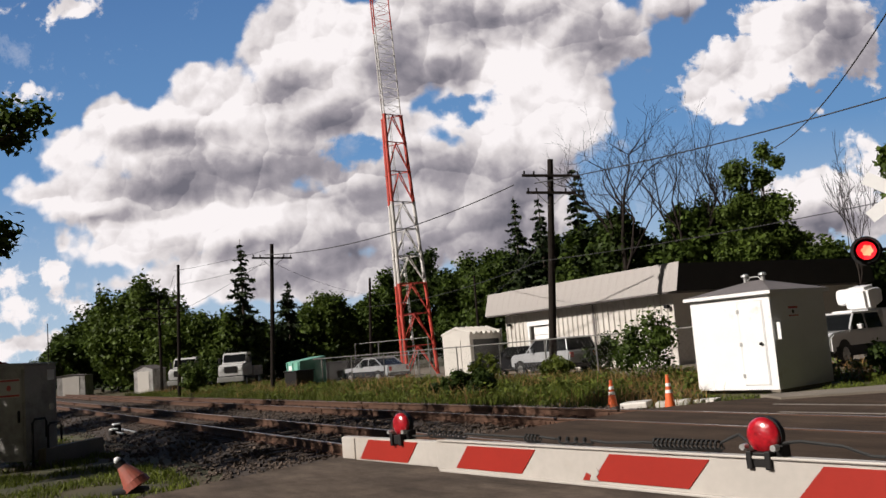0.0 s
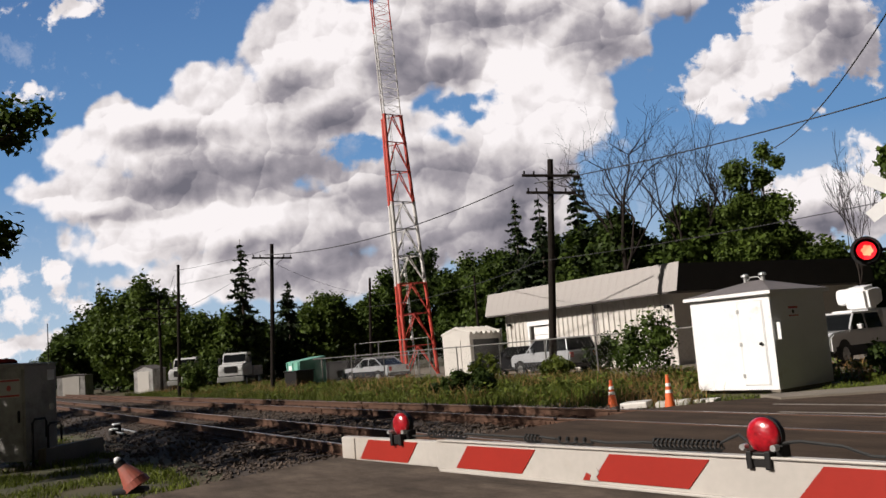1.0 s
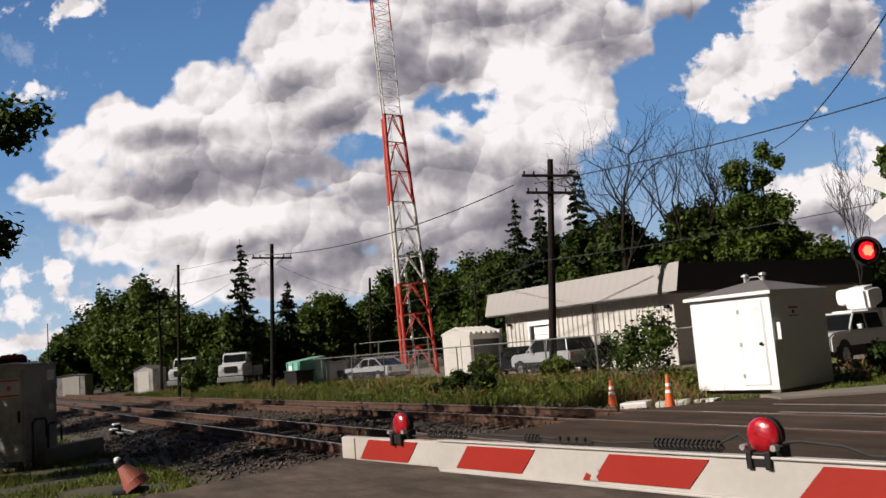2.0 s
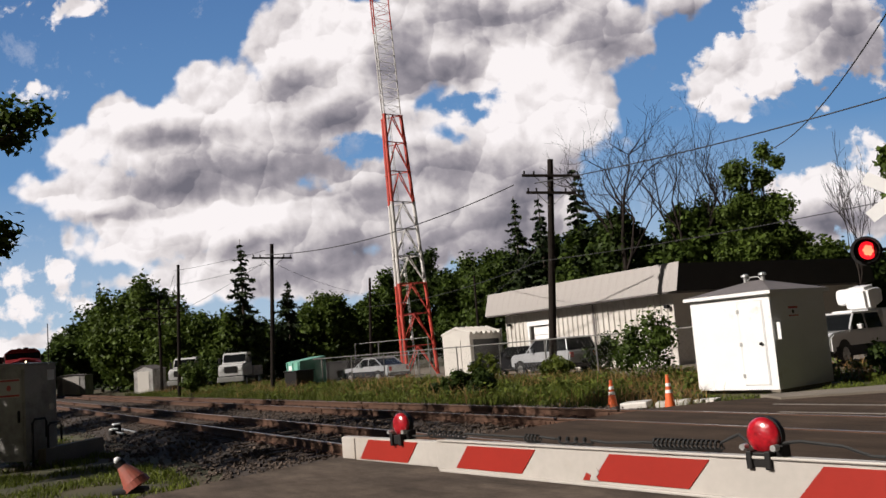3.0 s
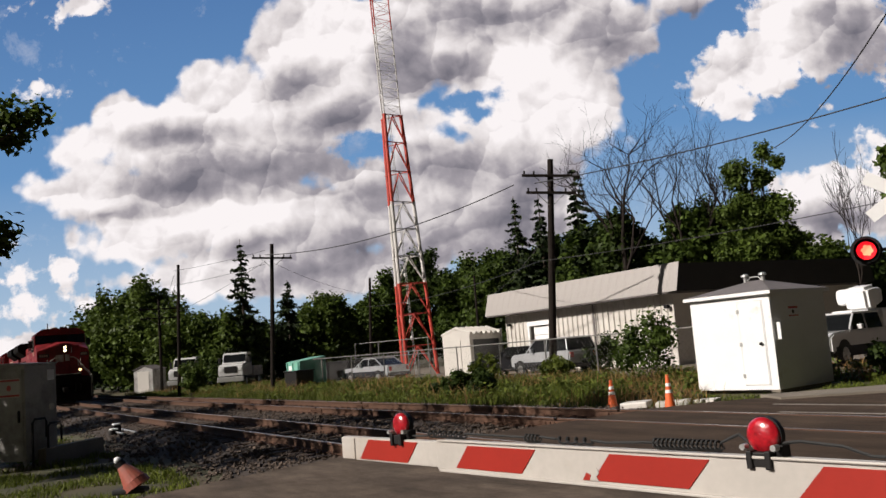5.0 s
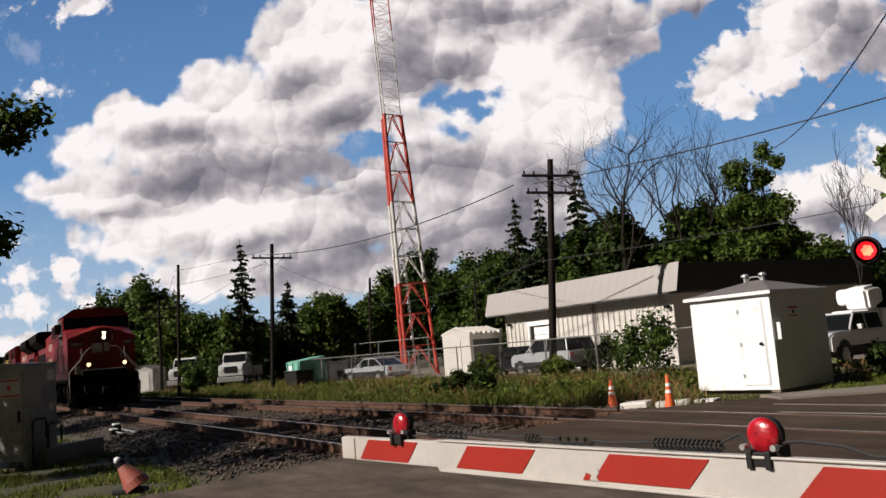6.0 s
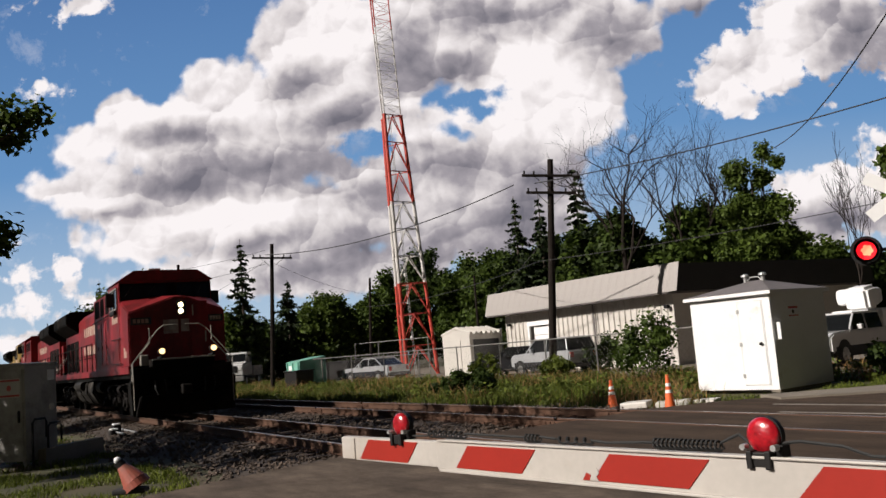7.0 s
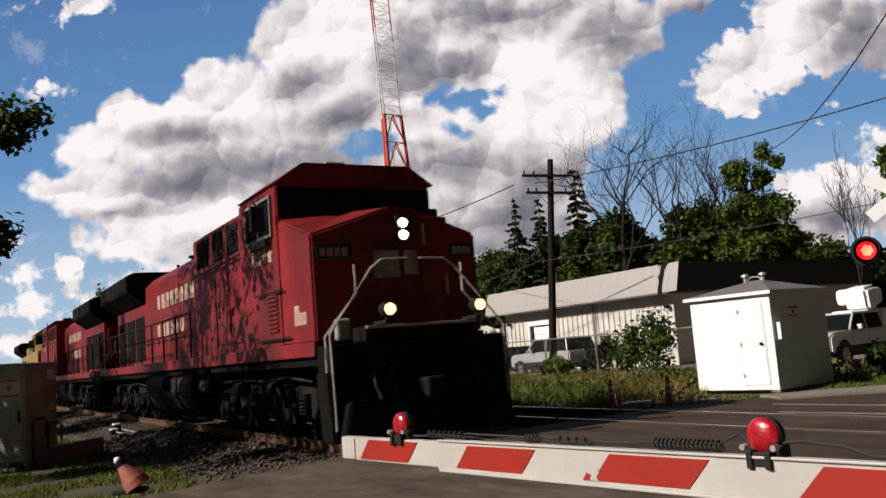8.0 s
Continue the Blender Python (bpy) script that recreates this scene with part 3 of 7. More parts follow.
def build_arm():
    gate = thing("crossing_gate_arm", ARM, "lowered red and white striped crossing gate arm over the road", "gate arm")
    h = 0.058
    bm = bmesh.new()
    box(bm, 0.016, 0.88, -0.022, 0.022, -h, h, 0.004)
    part("tip_section", bm, M_ARM_WHITE, gate)
    bm = bmesh.new()
    box(bm, 0.86, 9.0, -0.032, 0.032, -h - 0.006, h + 0.006, 0.004)
    part("main_section", bm, M_ARM_WHITE, gate, "white fibreglass beam")
    bm = bmesh.new()
    box(bm, 0.016, 0.14, -0.028, -0.0215, -h + 0.004, h - 0.004, 0.002)
    part("end_cap", bm, M_ARM_WHITE, gate)
    for i in range(11):
        x = 0.232 + 0.814 * i
        w, lean = 0.425, 0.045
        y = -0.0235 if i == 0 else -0.0335
        hh = h - 0.009
        bm = bmesh.new()
        prism(bm, [(x - lean, -hh), (x + w - lean, -hh), (x + w + lean, hh), (x + lean, hh)], "y", y - 0.002, y + 0.004)
        part("red_stripe", bm, M_ARM_RED, gate, "red reflective sheeting")
    bm = bmesh.new()
    prism(bm, [(1.80, -0.050), (1.845, -0.050), (1.835, -0.034), (1.85, -0.02), (1.838, -0.004), (1.822, -0.02), (1.81, -0.03)], "y", -0.038, -0.0362)
    part("torn_patch", bm, M_ARM_WHITE, gate, "torn white patch")
    bm = bmesh.new()
    prism(bm, [(1.765, -0.050), (1.80, -0.050), (1.805, -0.03), (1.785, -0.022)], "y", -0.037, -0.0345)
    part("torn_scrap", bm, M_ARM_RED, gate)
    bm = bmesh.new()
    box(bm, 0.88, 9.0, -0.041, -0.030, -h - 0.014, -h - 0.003, 0.003)
    part("bottom_lip", bm, M_ARM_WHITE, gate)
    bm = bmesh.new()
    box(bm, 0.88, 9.0, -0.041, -0.028, h + 0.003, h + 0.012, 0.003)
    part("top_lip", bm, M_ARM_WHITE, gate)
    for x, turn in ((0.545, 45), (2.515, 40)):
        lamp = part("arm_lamp", finish("arm_lamp", bmesh.new(), M_BLACK), None, gate, "red gate lamp in a black holder", pose(x, 0.0, h - 0.022, 0, 0, turn - 40))
        bm = bmesh.new()
        tube(bm, (0, 0.004, 0.092), (0, 0.03, 0.092), 0.060, 0.056, 28)
        tube(bm, (0, 0.03, 0.092), (0, 0.045, 0.092), 0.056, 0.042, 28)
        part("housing", bm, M_BLACK, lamp)
        bm = bmesh.new()
        bmesh.ops.create_uvsphere(bm, u_segments=28, v_segments=16, radius=0.056, matrix=Matrix.Translation((0, 0.0, 0.092)) @ Matrix.Diagonal((1, 0.5, 1, 1)))
        for f in bm.faces:
            f.smooth = True
        part("lens", bm, M_LENS, lamp, "domed red lens")
        bm = bmesh.new()
        for sx in (-0.042, 0.022):
            box(bm, sx, sx + 0.02, -0.045, 0.05, -0.006, 0.05, 0.004)
        box(bm, -0.042, 0.042, -0.036, 0.045, 0.0, 0.045, 0.004)
        box(bm, 0.04, 0.066, -0.01, 0.035, 0.02, 0.065, 0.004)
        part("bracket", bm, M_BLACK, lamp)
        for sx in (-0.05, 0.055):
            bm = bmesh.new()
            tube(bm, (sx, -0.045, 0.060), (sx, -0.02, 0.060), 0.010, 0.010, 10)
            part("bolt", bm, M_GALV, lamp, "pale bolt head")
    # coiled cable lying along the top
    pts = []
    cable = [(0.60, 0.0, 0), (0.75, 0.006, 1), (1.02, 0.022, 7), (1.20, 0.02, 1), (1.42, 0.018, 0), (1.50, 0.022, 4), (1.60, 0.016, 1), (1.78, 0.016, 4), (1.86, 0.010, 0), (2.08, 0.02, 0), (2.35, 0.026, 15), (2.42, 0.055, 1), (2.47, 0.02, 0), (2.63, 0.04, 0), (2.76, 0.03, 0), (2.84, 0.006, 0), (2.93, 0.004, 0), (3.30, 0.03, 4), (4.2, 0.03, 8)]
    for (xa, ra, _), (xb, rb, turns) in zip(cable, cable[1:]):
        k = max(4, turns * 9)
        for j in range(k):
            t = j / k
            r = (0.005 + (rb if turns > 1 else 0.004) * 0.42)
            a = 6.283 * turns * t
            z = h + 0.014 + (r if turns > 1 else ra + (rb - ra) * t) + (r * math.sin(a) if turns > 1 else 0)
            pts.append((xa + (xb - xa) * t + (0.3 * r * math.cos(a) if turns > 1 else 0), 0.012 + (r * math.cos(a) if turns > 1 else 0), z))
    bm = bmesh.new()
    bent(bm, pts, 0.0052, 5)
    part("coiled_cable", bm, M_RUBBER, gate, "black coiled cable")
    # stand at the roadside that carries the arm
    bm = bmesh.new()
    tube(bm, (9.3, 0.3, -0.95), (9.3, 0.3, 2.9), 0.065, 0.065, 16)
    part("mast", bm, M_GALV, gate)
    bm = bmesh.new()
    box(bm, 8.85, 9.45, -0.22, 0.24, -0.35, 0.35, 0.03)
    part("mechanism_box", bm, M_GALV, gate)
    bm = bmesh.new()
    box(bm, 9.0, 9.6, 0.0, 0.6, -1.3, -0.9, 0.02)
    part("footing", bm, M_CONCRETE, gate)


build_arm()
# ---- signal shed beside the road ----
def build_shed():
    W, D, H = 2.36, 2.45, 2.4
    shed = thing("signal_shed", pose(-16.8, 10.78, -0.2, 0, 0, 6.8), "white metal signal shed with a grey hipped roof, on grass", "shed")
    t = 0.05
    bm = bmesh.new()
    box(bm, 0, W, 0, t, 0.0, H, 0.006)
    front = part("front_wall", bm, M_WHITE, shed)
    bm = bmesh.new()
    box(bm, W - t, W, t + 0.002, D, 0.0, H, 0.006)
    side = part("side_wall", bm, M_WHITE, shed)
    bm = bmesh.new()
    box(bm, 0, t, t + 0.002, D, 0.0, H, 0.006)
    part("side_wall", bm, M_WHITE, shed)
    bm = bmesh.new()
    box(bm, t + 0.002, W - t - 0.002, D - t, D, 0.0, H, 0.006)
    part("back_wall", bm, M_WHITE, shed)
    bm = bmesh.new()
    o, zb, za = 0.12, H + 0.02, H + 0.36
    eave = [bm.verts.new(p) for p in ((-o, -o, zb), (W + o, -o, zb), (W + o, D + o, zb), (-o, D + o, zb))]
    ridge = [bm.verts.new(p) for p in ((W * 0.47, D * 0.5, za), (W * 0.6, D * 0.5, za))]
    for f in ((0, 1, 5, 4), (1, 2, 5), (2, 3, 4, 5), (3, 0, 4), (3, 2, 1, 0)):
        allv = eave + ridge
        bm.faces.new([allv[i] for i in f])
    part("roof", bm, M_GREYROOF, shed, "shallow grey hipped roof")
    bm = bmesh.new()
    for x0, x1, y0, y1 in ((-o, W + o, -o, -o + 0.03), (-o, W + o, D + o - 0.03, D + o), (-o, -o + 0.03, -o + 0.031, D + o - 0.031), (W + o - 0.03, W + o, -o + 0.031, D + o - 0.031)):
        box(bm, x0, x1, y0, y1, zb - 0.09, zb - 0.004, 0.004)
    part("eave_trim", bm, M_WHITE, shed)
    for x in (W * 0.40, W * 0.62):
        bm = bmesh.new()
        tube(bm, (x, D * 0.5, za - 0.12), (x, D * 0.5, za + 0.13), 0.055, 0.055, 14)
        tube(bm, (x, D * 0.5, za + 0.12), (x, D * 0.5, za + 0.17), 0.11, 0.10, 14)
        tube(bm, (x, D * 0.5, za + 0.17), (x, D * 0.5, za + 0.20), 0.10, 0.03, 14)
        part("vent", bm, M_GALV, shed, "mushroom roof vent")
    bm = bmesh.new()
    bent(bm, [(W * 0.43, D * 0.5, za), (W * 0.46, D * 0.5, za + 0.09), (W * 0.56, D * 0.5, za + 0.09), (W * 0.6, D * 0.5, za)], 0.018)
    part("lifting_eye", bm, M_GALV, shed)
    # door with frame, hinges and lock
    bm = bmesh.new()
    box(bm, 1.44, 2.12, -0.022, -0.001, 0.12, 2.18, 0.008)
    door = part("door", bm, M_WHITE, shed, "flush white door")
    bm = bmesh.new()
    tube(bm, (2.02, -0.06, 1.13), (2.02, -0.02, 1.13), 0.04, 0.04, 12)
    box(bm, 1.98, 2.08, -0.075, -0.05, 1.10, 1.15, 0.01)
    part("handle", bm, M_BLACK, door, "dark handle")
    for z in (0.35, 1.13, 1.95):
        bm = bmesh.new()
        box(bm, 1.40, 1.48, -0.034, -0.01, z - 0.05, z + 0.05, 0.006)
        part("hinge", bm, M_GALV, door)
    bm = bmesh.new()
    box(bm, 1.41, 1.435, -0.016, -0.001, 0.1, 2.2, 0.004)
    box(bm, 2.125, 2.15, -0.016, -0.001, 0.1, 2.2, 0.004)
    box(bm, 1.41, 2.15, -0.016, -0.001, 2.19, 2.215, 0.004)
    part("door_frame", bm, M_WHITE, shed)
    bm = bmesh.new()
    box(bm, 0.02, 0.16, -0.05, 0.2, -0.06, 0.0)
    box(bm, W - 0.2, W + 0.04, -0.05, 0.2, -0.06, 0.0)
    box(bm, 0.02, W - 0.02, 0.25, D - 0.1, -0.16, 0.0)
    part("skid", bm, M_CONCRETE, shed)
    bm = bmesh.new()
    box(bm, W + 0.002, W + 0.13, 0.13, 0.33, 1.20, 1.62, 0.012)
    part("meter_box", bm, M_WHITE, shed, "small white meter box")
    bm = bmesh.new()
    box(bm, W + 0.002, W + 0.008, 0.72, 1.20, 1.72, 2.02, 0.003)
    sign = part("warning_sign", bm, M_WHITE, shed, "faded red and white warning sign")
    for z0, z1 in ((1.935, 1.99), (1.745, 1.775)):
        bm = bmesh.new()
        box(bm, W + 0.0085, W + 0.0105, 0.75, 1.17, z0, z1)
        part("sign_bar", bm, M_SIGN_RED, sign)
    bm = bmesh.new()
    tube(bm, (W + 0.0085, 0.95, 1.86), (W + 0.0105, 0.95, 1.86), 0.05, 0.05, 16)
    part("sign_mark", bm, M_BLACK, sign)
    return shed


build_shed()


# ---- flashing crossing signal ----
M_SIG_ON = glow("lit_red_lamp", (1.0, 0.20, 0.10), 1.8)
M_SIG_HALO = glow("lit_red_rim", (1.0, 0.01, 0.02), 1.1)
M_SIG_OFF = mat("unlit_red_lens", (0.07, 0.008, 0.008), 0.25, vary=0.3, scale=20.0)
SIGNAL = pose(-9.0, 6.95, 2.46, 0, 0, 0)
TO_EYE = math.degrees(math.atan2(-6.393 - 6.95, 0 + 9.0))


def build_signal():
    sig = thing("crossing_signal", pose(-9.0, 7.0, -0.2, 0, 0, TO_EYE + 90), "crossing signal mast with red flashing lamps and white crossbuck", "crossing signal")
    bm = bmesh.new()
    tube(bm, (0.64, 0, -0.1), (0.64, 0, 4.3), 0.055, 0.055, 16)
    part("mast", bm, M_WHITE, sig)
    bm = bmesh.new()
    tube(bm, (-0.08, -0.05, 2.66), (1.36, -0.05, 2.66), 0.03, 0.03, 10)
    part("crossarm", bm, M_BLACK, sig)
    for a, z in ((33, 3.55), (-33, 3.55)):
        bm = bmesh.new()
        box(bm, -0.62, 0.62, -0.075, -0.065 if a > 0 else -0.07, -0.11, 0.11, 0.002)
        part("crossbuck_board", bm, M_WHITE, sig, "white crossbuck board", pose(0.64, -0.01 if a > 0 else 0.008, z, 0, a, 0))
    bulbs = []
    for i, x in enumerate((0.0, 1.28)):
        head = part("lamp_head", finish("lamp_head", bmesh.new(), M_BLACK), None, sig, "round black hooded lamp", pose(x, -0.2, 2.66))
        bm = bmesh.new()
        bmesh.ops.create_cone(bm, cap_ends=False, segments=32, radius1=0.205, radius2=0.205, depth=0.24, matrix=Matrix.Translation((0, -0.06, 0)) @ Matrix.Rotation(radians(90), 4, "X"))
        for f in [f for f in bm.faces if f.calc_center_median().z < -0.12]:
            for v in f.verts:
                v.co.y = max(v.co.y, 0.0)
        bmesh.ops.solidify(bm, geom=list(bm.faces), thickness=0.012)
        part("hood", bm, M_BLACK, head)
        bm = bmesh.new()
        tube(bm, (0, 0.06, 0), (0, 0.075, 0), 0.245, 0.245, 32)
        tube(bm, (0, 0.076, 0), (0, 0.17, 0), 0.17, 0.12, 24)
        part("backing_disc", bm, M_BLACK, head)
        bm = bmesh.new()
        tube(bm, (0, 0.03, 0), (0, 0.058, 0), 0.155, 0.155, 32)
        part("lens", bm, M_SIG_OFF, head, "dark red lens")
        # the lamp proper: a disc that glows on one side, turned towards the lens or away
        bulb = finish("bulb", bmesh.new(), M_SIG_OFF)
        bm = bmesh.new()
        tube(bm, (0, -0.030, 0), (0, -0.012, 0), 0.15, 0.15, 32)
        bm.to_mesh(bulb)
        bulb.materials.append(M_SIG_HALO)
        for p in bulb.polygons:
            if p.normal.y < -0.9:
                p.material_index = 1
        bm.free()
        b = part("bulb", bulb, None, head)
        bm = bmesh.new()
        ring = [(0.088 * (1 + 0.1 * math.cos(6 * a + 1)) * math.cos(a), 0.088 * (1 + 0.1 * math.cos(6 * a + 1)) * math.sin(a)) for a in [6.283 * k / 36 for k in range(36)]]
        prism(bm, [(p[0] + 0.012, p[1]) for p in ring], "y", -0.036, -0.031)
        core = finish("bulb", bm, M_SIG_ON)
        bm2 = bmesh.new()
        bm2.from_mesh(bulb)
        k = len(bm2.faces)
        bm2.from_mesh(core)
        bm2.faces.ensure_lookup_table()
        for f in bm2.faces[k:]:
            f.material_index = 2
        bm2.to_mesh(bulb)
        bm2.free()
        bulb.materials.append(M_SIG_ON)
        bulbs.append(b)
    return bulbs


signal_bulbs = build_signal()


# ---- works building ----
def build_building():
    b = thing("works_building", pose(0, 0, 0), "long white ribbed metal works building with a sloping metal fascia", "building")
    x0, x1, y0, y1, zb, zt = -45.6, -31.0, 24.2, 38.5, -0.3, 4.3
    t = 0.2
    dx0, dx1, dz = -43.0, -40.7, 2.42
    bm = bmesh.new()
    box(bm, x0, dx0, y0, y0 + t, zb, zt)
    box(bm, dx1, x1, y0, y0 + t, zb, zt)
    box(bm, dx0, dx1, y0, y0 + t, dz, zt)
    front = part("front_wall", bm, M_WHITE_METAL, b)
    rib = bmesh.new()
    prism(rib, [(-0.05, 0), (0.05, 0), (0.03, -0.07), (-0.03, -0.07)], "z", zb, 3.4)
    rib = finish("rib", rib, M_WHITE_METAL)
    x = x0 + 0.1
    while x < x1:
        if not (dx0 - 0.2 < x < dx1 + 0.2):
            part("rib", rib, None, front, m=pose(x, y0, 0))
        x += 0.44
    bm = bmesh.new()
    box(bm, x1 - t, x1, y0 + t + 0.002, y1, zb, zt)
    side = part("side_wall", bm, M_WHITE_METAL, b)
    for wy in (27.2, 31.5):
        bm = bmesh.new()
        box(bm, x1 - 0.05, x1 + 0.03, wy, wy + 1.0, 0.0 if wy < 29 else 1.0, 2.1, 0.01)
        part("side_door", bm, M_DARK, side, "dark side door")
    bm = bmesh.new()
    box(bm, x0, x0 + t, y0 + t + 0.002, y1, zb, zt)
    part("side_wall", bm, M_WHITE_METAL, b)
    bm = bmesh.new()
    box(bm, x0 + t + 0.002, x1 - t - 0.002, y1 - t, y1, zb, zt)
    part("back_wall", bm, M_WHITE_METAL, b)
    bm = bmesh.new()
    box(bm, x0 - 0.3, x1 + 0.3, y0 - 0.3, y1 + 0.3, zt + 0.002, zt + 0.15)
    part("roof", bm, M_GREYROOF, b, "flat dark roof")
    # sloping fascia of metal panels
    pw = 0.62
    n = int((x1 - x0 + 1.6) / pw)
    for i in range(n + 1):
        xa = x0 - 0.95 + pw * i
        bm = bmesh.new()
        z0, z1, yb, yt = 3.30, 4.66, y0 - 0.85, y0 - 0.5
        box(bm, 0, pw - 0.004, -0.02, 0.02, 0, 1.42, 0.006)
        part("fascia_panel", bm, M_FASCIA, b, m=pose(xa, yb, z0, -14, 0, 0))
    # same fascia round the corner; its shade is painted in as near-black
    bm = bmesh.new()
    prism(bm, [(y0 - 0.85, 3.30), (y1 + 0.6, 3.30), (y1 + 0.3, 4.66), (y0 - 0.5, 4.66)], "x", x1 + 0.60, x1 + 0.68)
    part("side_fascia", bm, M_FASCIA_SHADE, b, "metal side fascia, coloured dark for its shade")
    bm = bmesh.new()
    prism(bm, [(y0 - 0.85, 3.30), (y1 + 0.6, 3.30), (y1 + 0.3, 4.66), (y0 - 0.5, 4.66)], "x", x0 - 1.05, x0 - 0.97)
    part("side_fascia", bm, M_FASCIA, b)
    bm = bmesh.new()
    box(bm, x0 - 0.95, x1 + 0.6, y0 - 0.82, y0 - 0.002, 3.24, 3.29)
    box(bm, x1 + 0.002, x1 + 0.6, y0, y1, 3.24, 3.29)
    part("soffit", bm, M_GREYROOF, b, "dark soffit under the fascia")
    # roller door
    door = part("roller_door", finish("roller_door", bmesh.new(), M_WHITE), None, b, "closed white sectional roller door")
    for k in range(5):
        bm = bmesh.new()
        h = (dz - 0.02 + 0.25) / 5
        box(bm, dx0 + 0.25, dx1 - 0.02, y0 + 0.06, y0 + 0.10, -0.25 + k * h, -0.25 + (k + 1) * h - 0.02, 0.012)
        part("door_panel", bm, M_WHITE, door)
    bm = bmesh.new()
    box(bm, dx0 - 0.25, dx1 + 0.1, y0 - 0.09, y0 - 0.072, dz, dz + 0.28, 0.01)
    box(bm, dx0 - 0.22, dx0 - 0.02, y0 - 0.09, y0 - 0.002, zb, dz - 0.002, 0.01)
    part("door_trim", bm, M_WHITE, b)
    bm = bmesh.new()
    tube(bm, (-36.9, y0 - 0.12, zb), (-36.9, y0 - 0.12, 3.2), 0.05, 0.05, 8)
    part("downpipe", bm, M_GREYROOF, b)
    for x in (-45.0, x1 - 0.25):
        bm = bmesh.new()
        box(bm, x - 0.12, x + 0.12, y0 - 0.3, y0 - 0.075, 2.55, 2.72, 0.03)
        part("wall_lamp", bm, M_BLACK, b)


build_building()


# ---- lattice radio tower ----
def build_tower():
    tw = thing("radio_tower", Matrix.Translation((-55.8, 22.95, -0.3)) @ Matrix.Rotation(radians(-1.7), 4, Vector((-0.865, 0.502, 0))) @ pose(0, 0, 0, 0, 0, -10), "red and white banded three-legged steel lattice radio tower", "tower")
    def ring(z):
        r = 1.58 - 0.036 * z if z < 19.3 else 0.86
        return [Vector((r * math.cos(radians(a)), r * math.sin(radians(a)), z)) for a in (79, 199, 319)]
    levels = [0, 2.2, 4.5, 6.7, 8.7, 10.7, 12.7, 15.0, 17.2, 19.3]
    for lo, hi in zip(levels, levels[1:]):
        red = hi <= 6.8 or lo >= 12.6
        m = M_RED_TOWER if red else M_WHITE_TOWER
        sec = part("section", finish("section", bmesh.new(), m), None, tw, "red lattice section" if red else "white lattice section")
        a, b = ring(lo), ring(hi)
        for i in range(3):
            bm = bmesh.new()
            tube(bm, a[i], b[i], 0.13, 0.13, 10)
            tube(bm, b[i] - Vector((0, 0, 0.06)), b[i] + Vector((0, 0, 0.0)), 0.17, 0.17, 10)
            part("leg", bm, m, sec)
            bm = bmesh.new()
            j = (i + 1) % 3
            tube(bm, b[i], b[j], 0.04, 0.04, 6)
            part("girt", bm, m, sec)
            bm = bmesh.new()
            mid = (b[i] + b[j]) / 2
            tube(bm, a[i], mid, 0.045, 0.045, 6)
            tube(bm, a[j], mid, 0.045, 0.045, 6)
            part("brace", bm, m, sec)
    # slender upper mast
    for k in range(6):
        lo, hi = 19.3 + 3.35 * k, 22.65 + 3.35 * k
        red = k >= 2
        m = M_RED_TOWER if k == 2 or k == 3 else M_WHITE_TOWER
        sec = part("mast_section", finish("mast_section", bmesh.new(), m), None, tw, "slender upper mast section")
        a, b = ring(lo), ring(hi)
        for i in range(3):
            bm = bmesh.new()
            tube(bm, a[i], b[i], 0.05, 0.05, 8)
            part("leg", bm, m, sec)
        bm = bmesh.new()
        for q in range(5):
            za, zc = lo + 0.67 * q, lo + 0.67 * (q + 1)
            ra, rb = ring(za), ring(zc)
            for i in range(3):
                j = (i + 1) % 3
                tube(bm, ra[i] if q % 2 else ra[j], rb[j] if q % 2 else rb[i], 0.014, 0.014, 5)
                tube(bm, rb[i], rb[j], 0.014, 0.014, 5)
        part("lacing", bm, m, sec)
    bm = bmesh.new()
    for s in (-0.18, 0.18):
        tube(bm, (s, 0.0, 0.2), (s, 0.0, 19.2), 0.022, 0.022, 6)
    for q in range(62):
        tube(bm, (-0.18, 0, 0.4 + 0.31 * q), (0.18, 0, 0.4 + 0.31 * q), 0.012, 0.012, 5)
    part("ladder", bm, M_GALV, tw, "grey cable ladder")
    for z in (2.8, 4.0, 5.4, 7.4, 9.8, 11.3, 16.5, 19.2):
        bm = bmesh.new()
        tube(bm, (0.0, -0.12, z), (0.0, -0.04, z), 0.14, 0.14, 14)
        part("bracket", bm, M_WHITE_TOWER, tw, "white clamp")
    for p in ring(0.0):
        bm = bmesh.new()
        box(bm, p.x - 0.35, p.x + 0.35, p.y - 0.35, p.y + 0.35, -0.4, 0.03, 0.02)
        part("footing", bm, M_CONCRETE, tw)


build_tower()


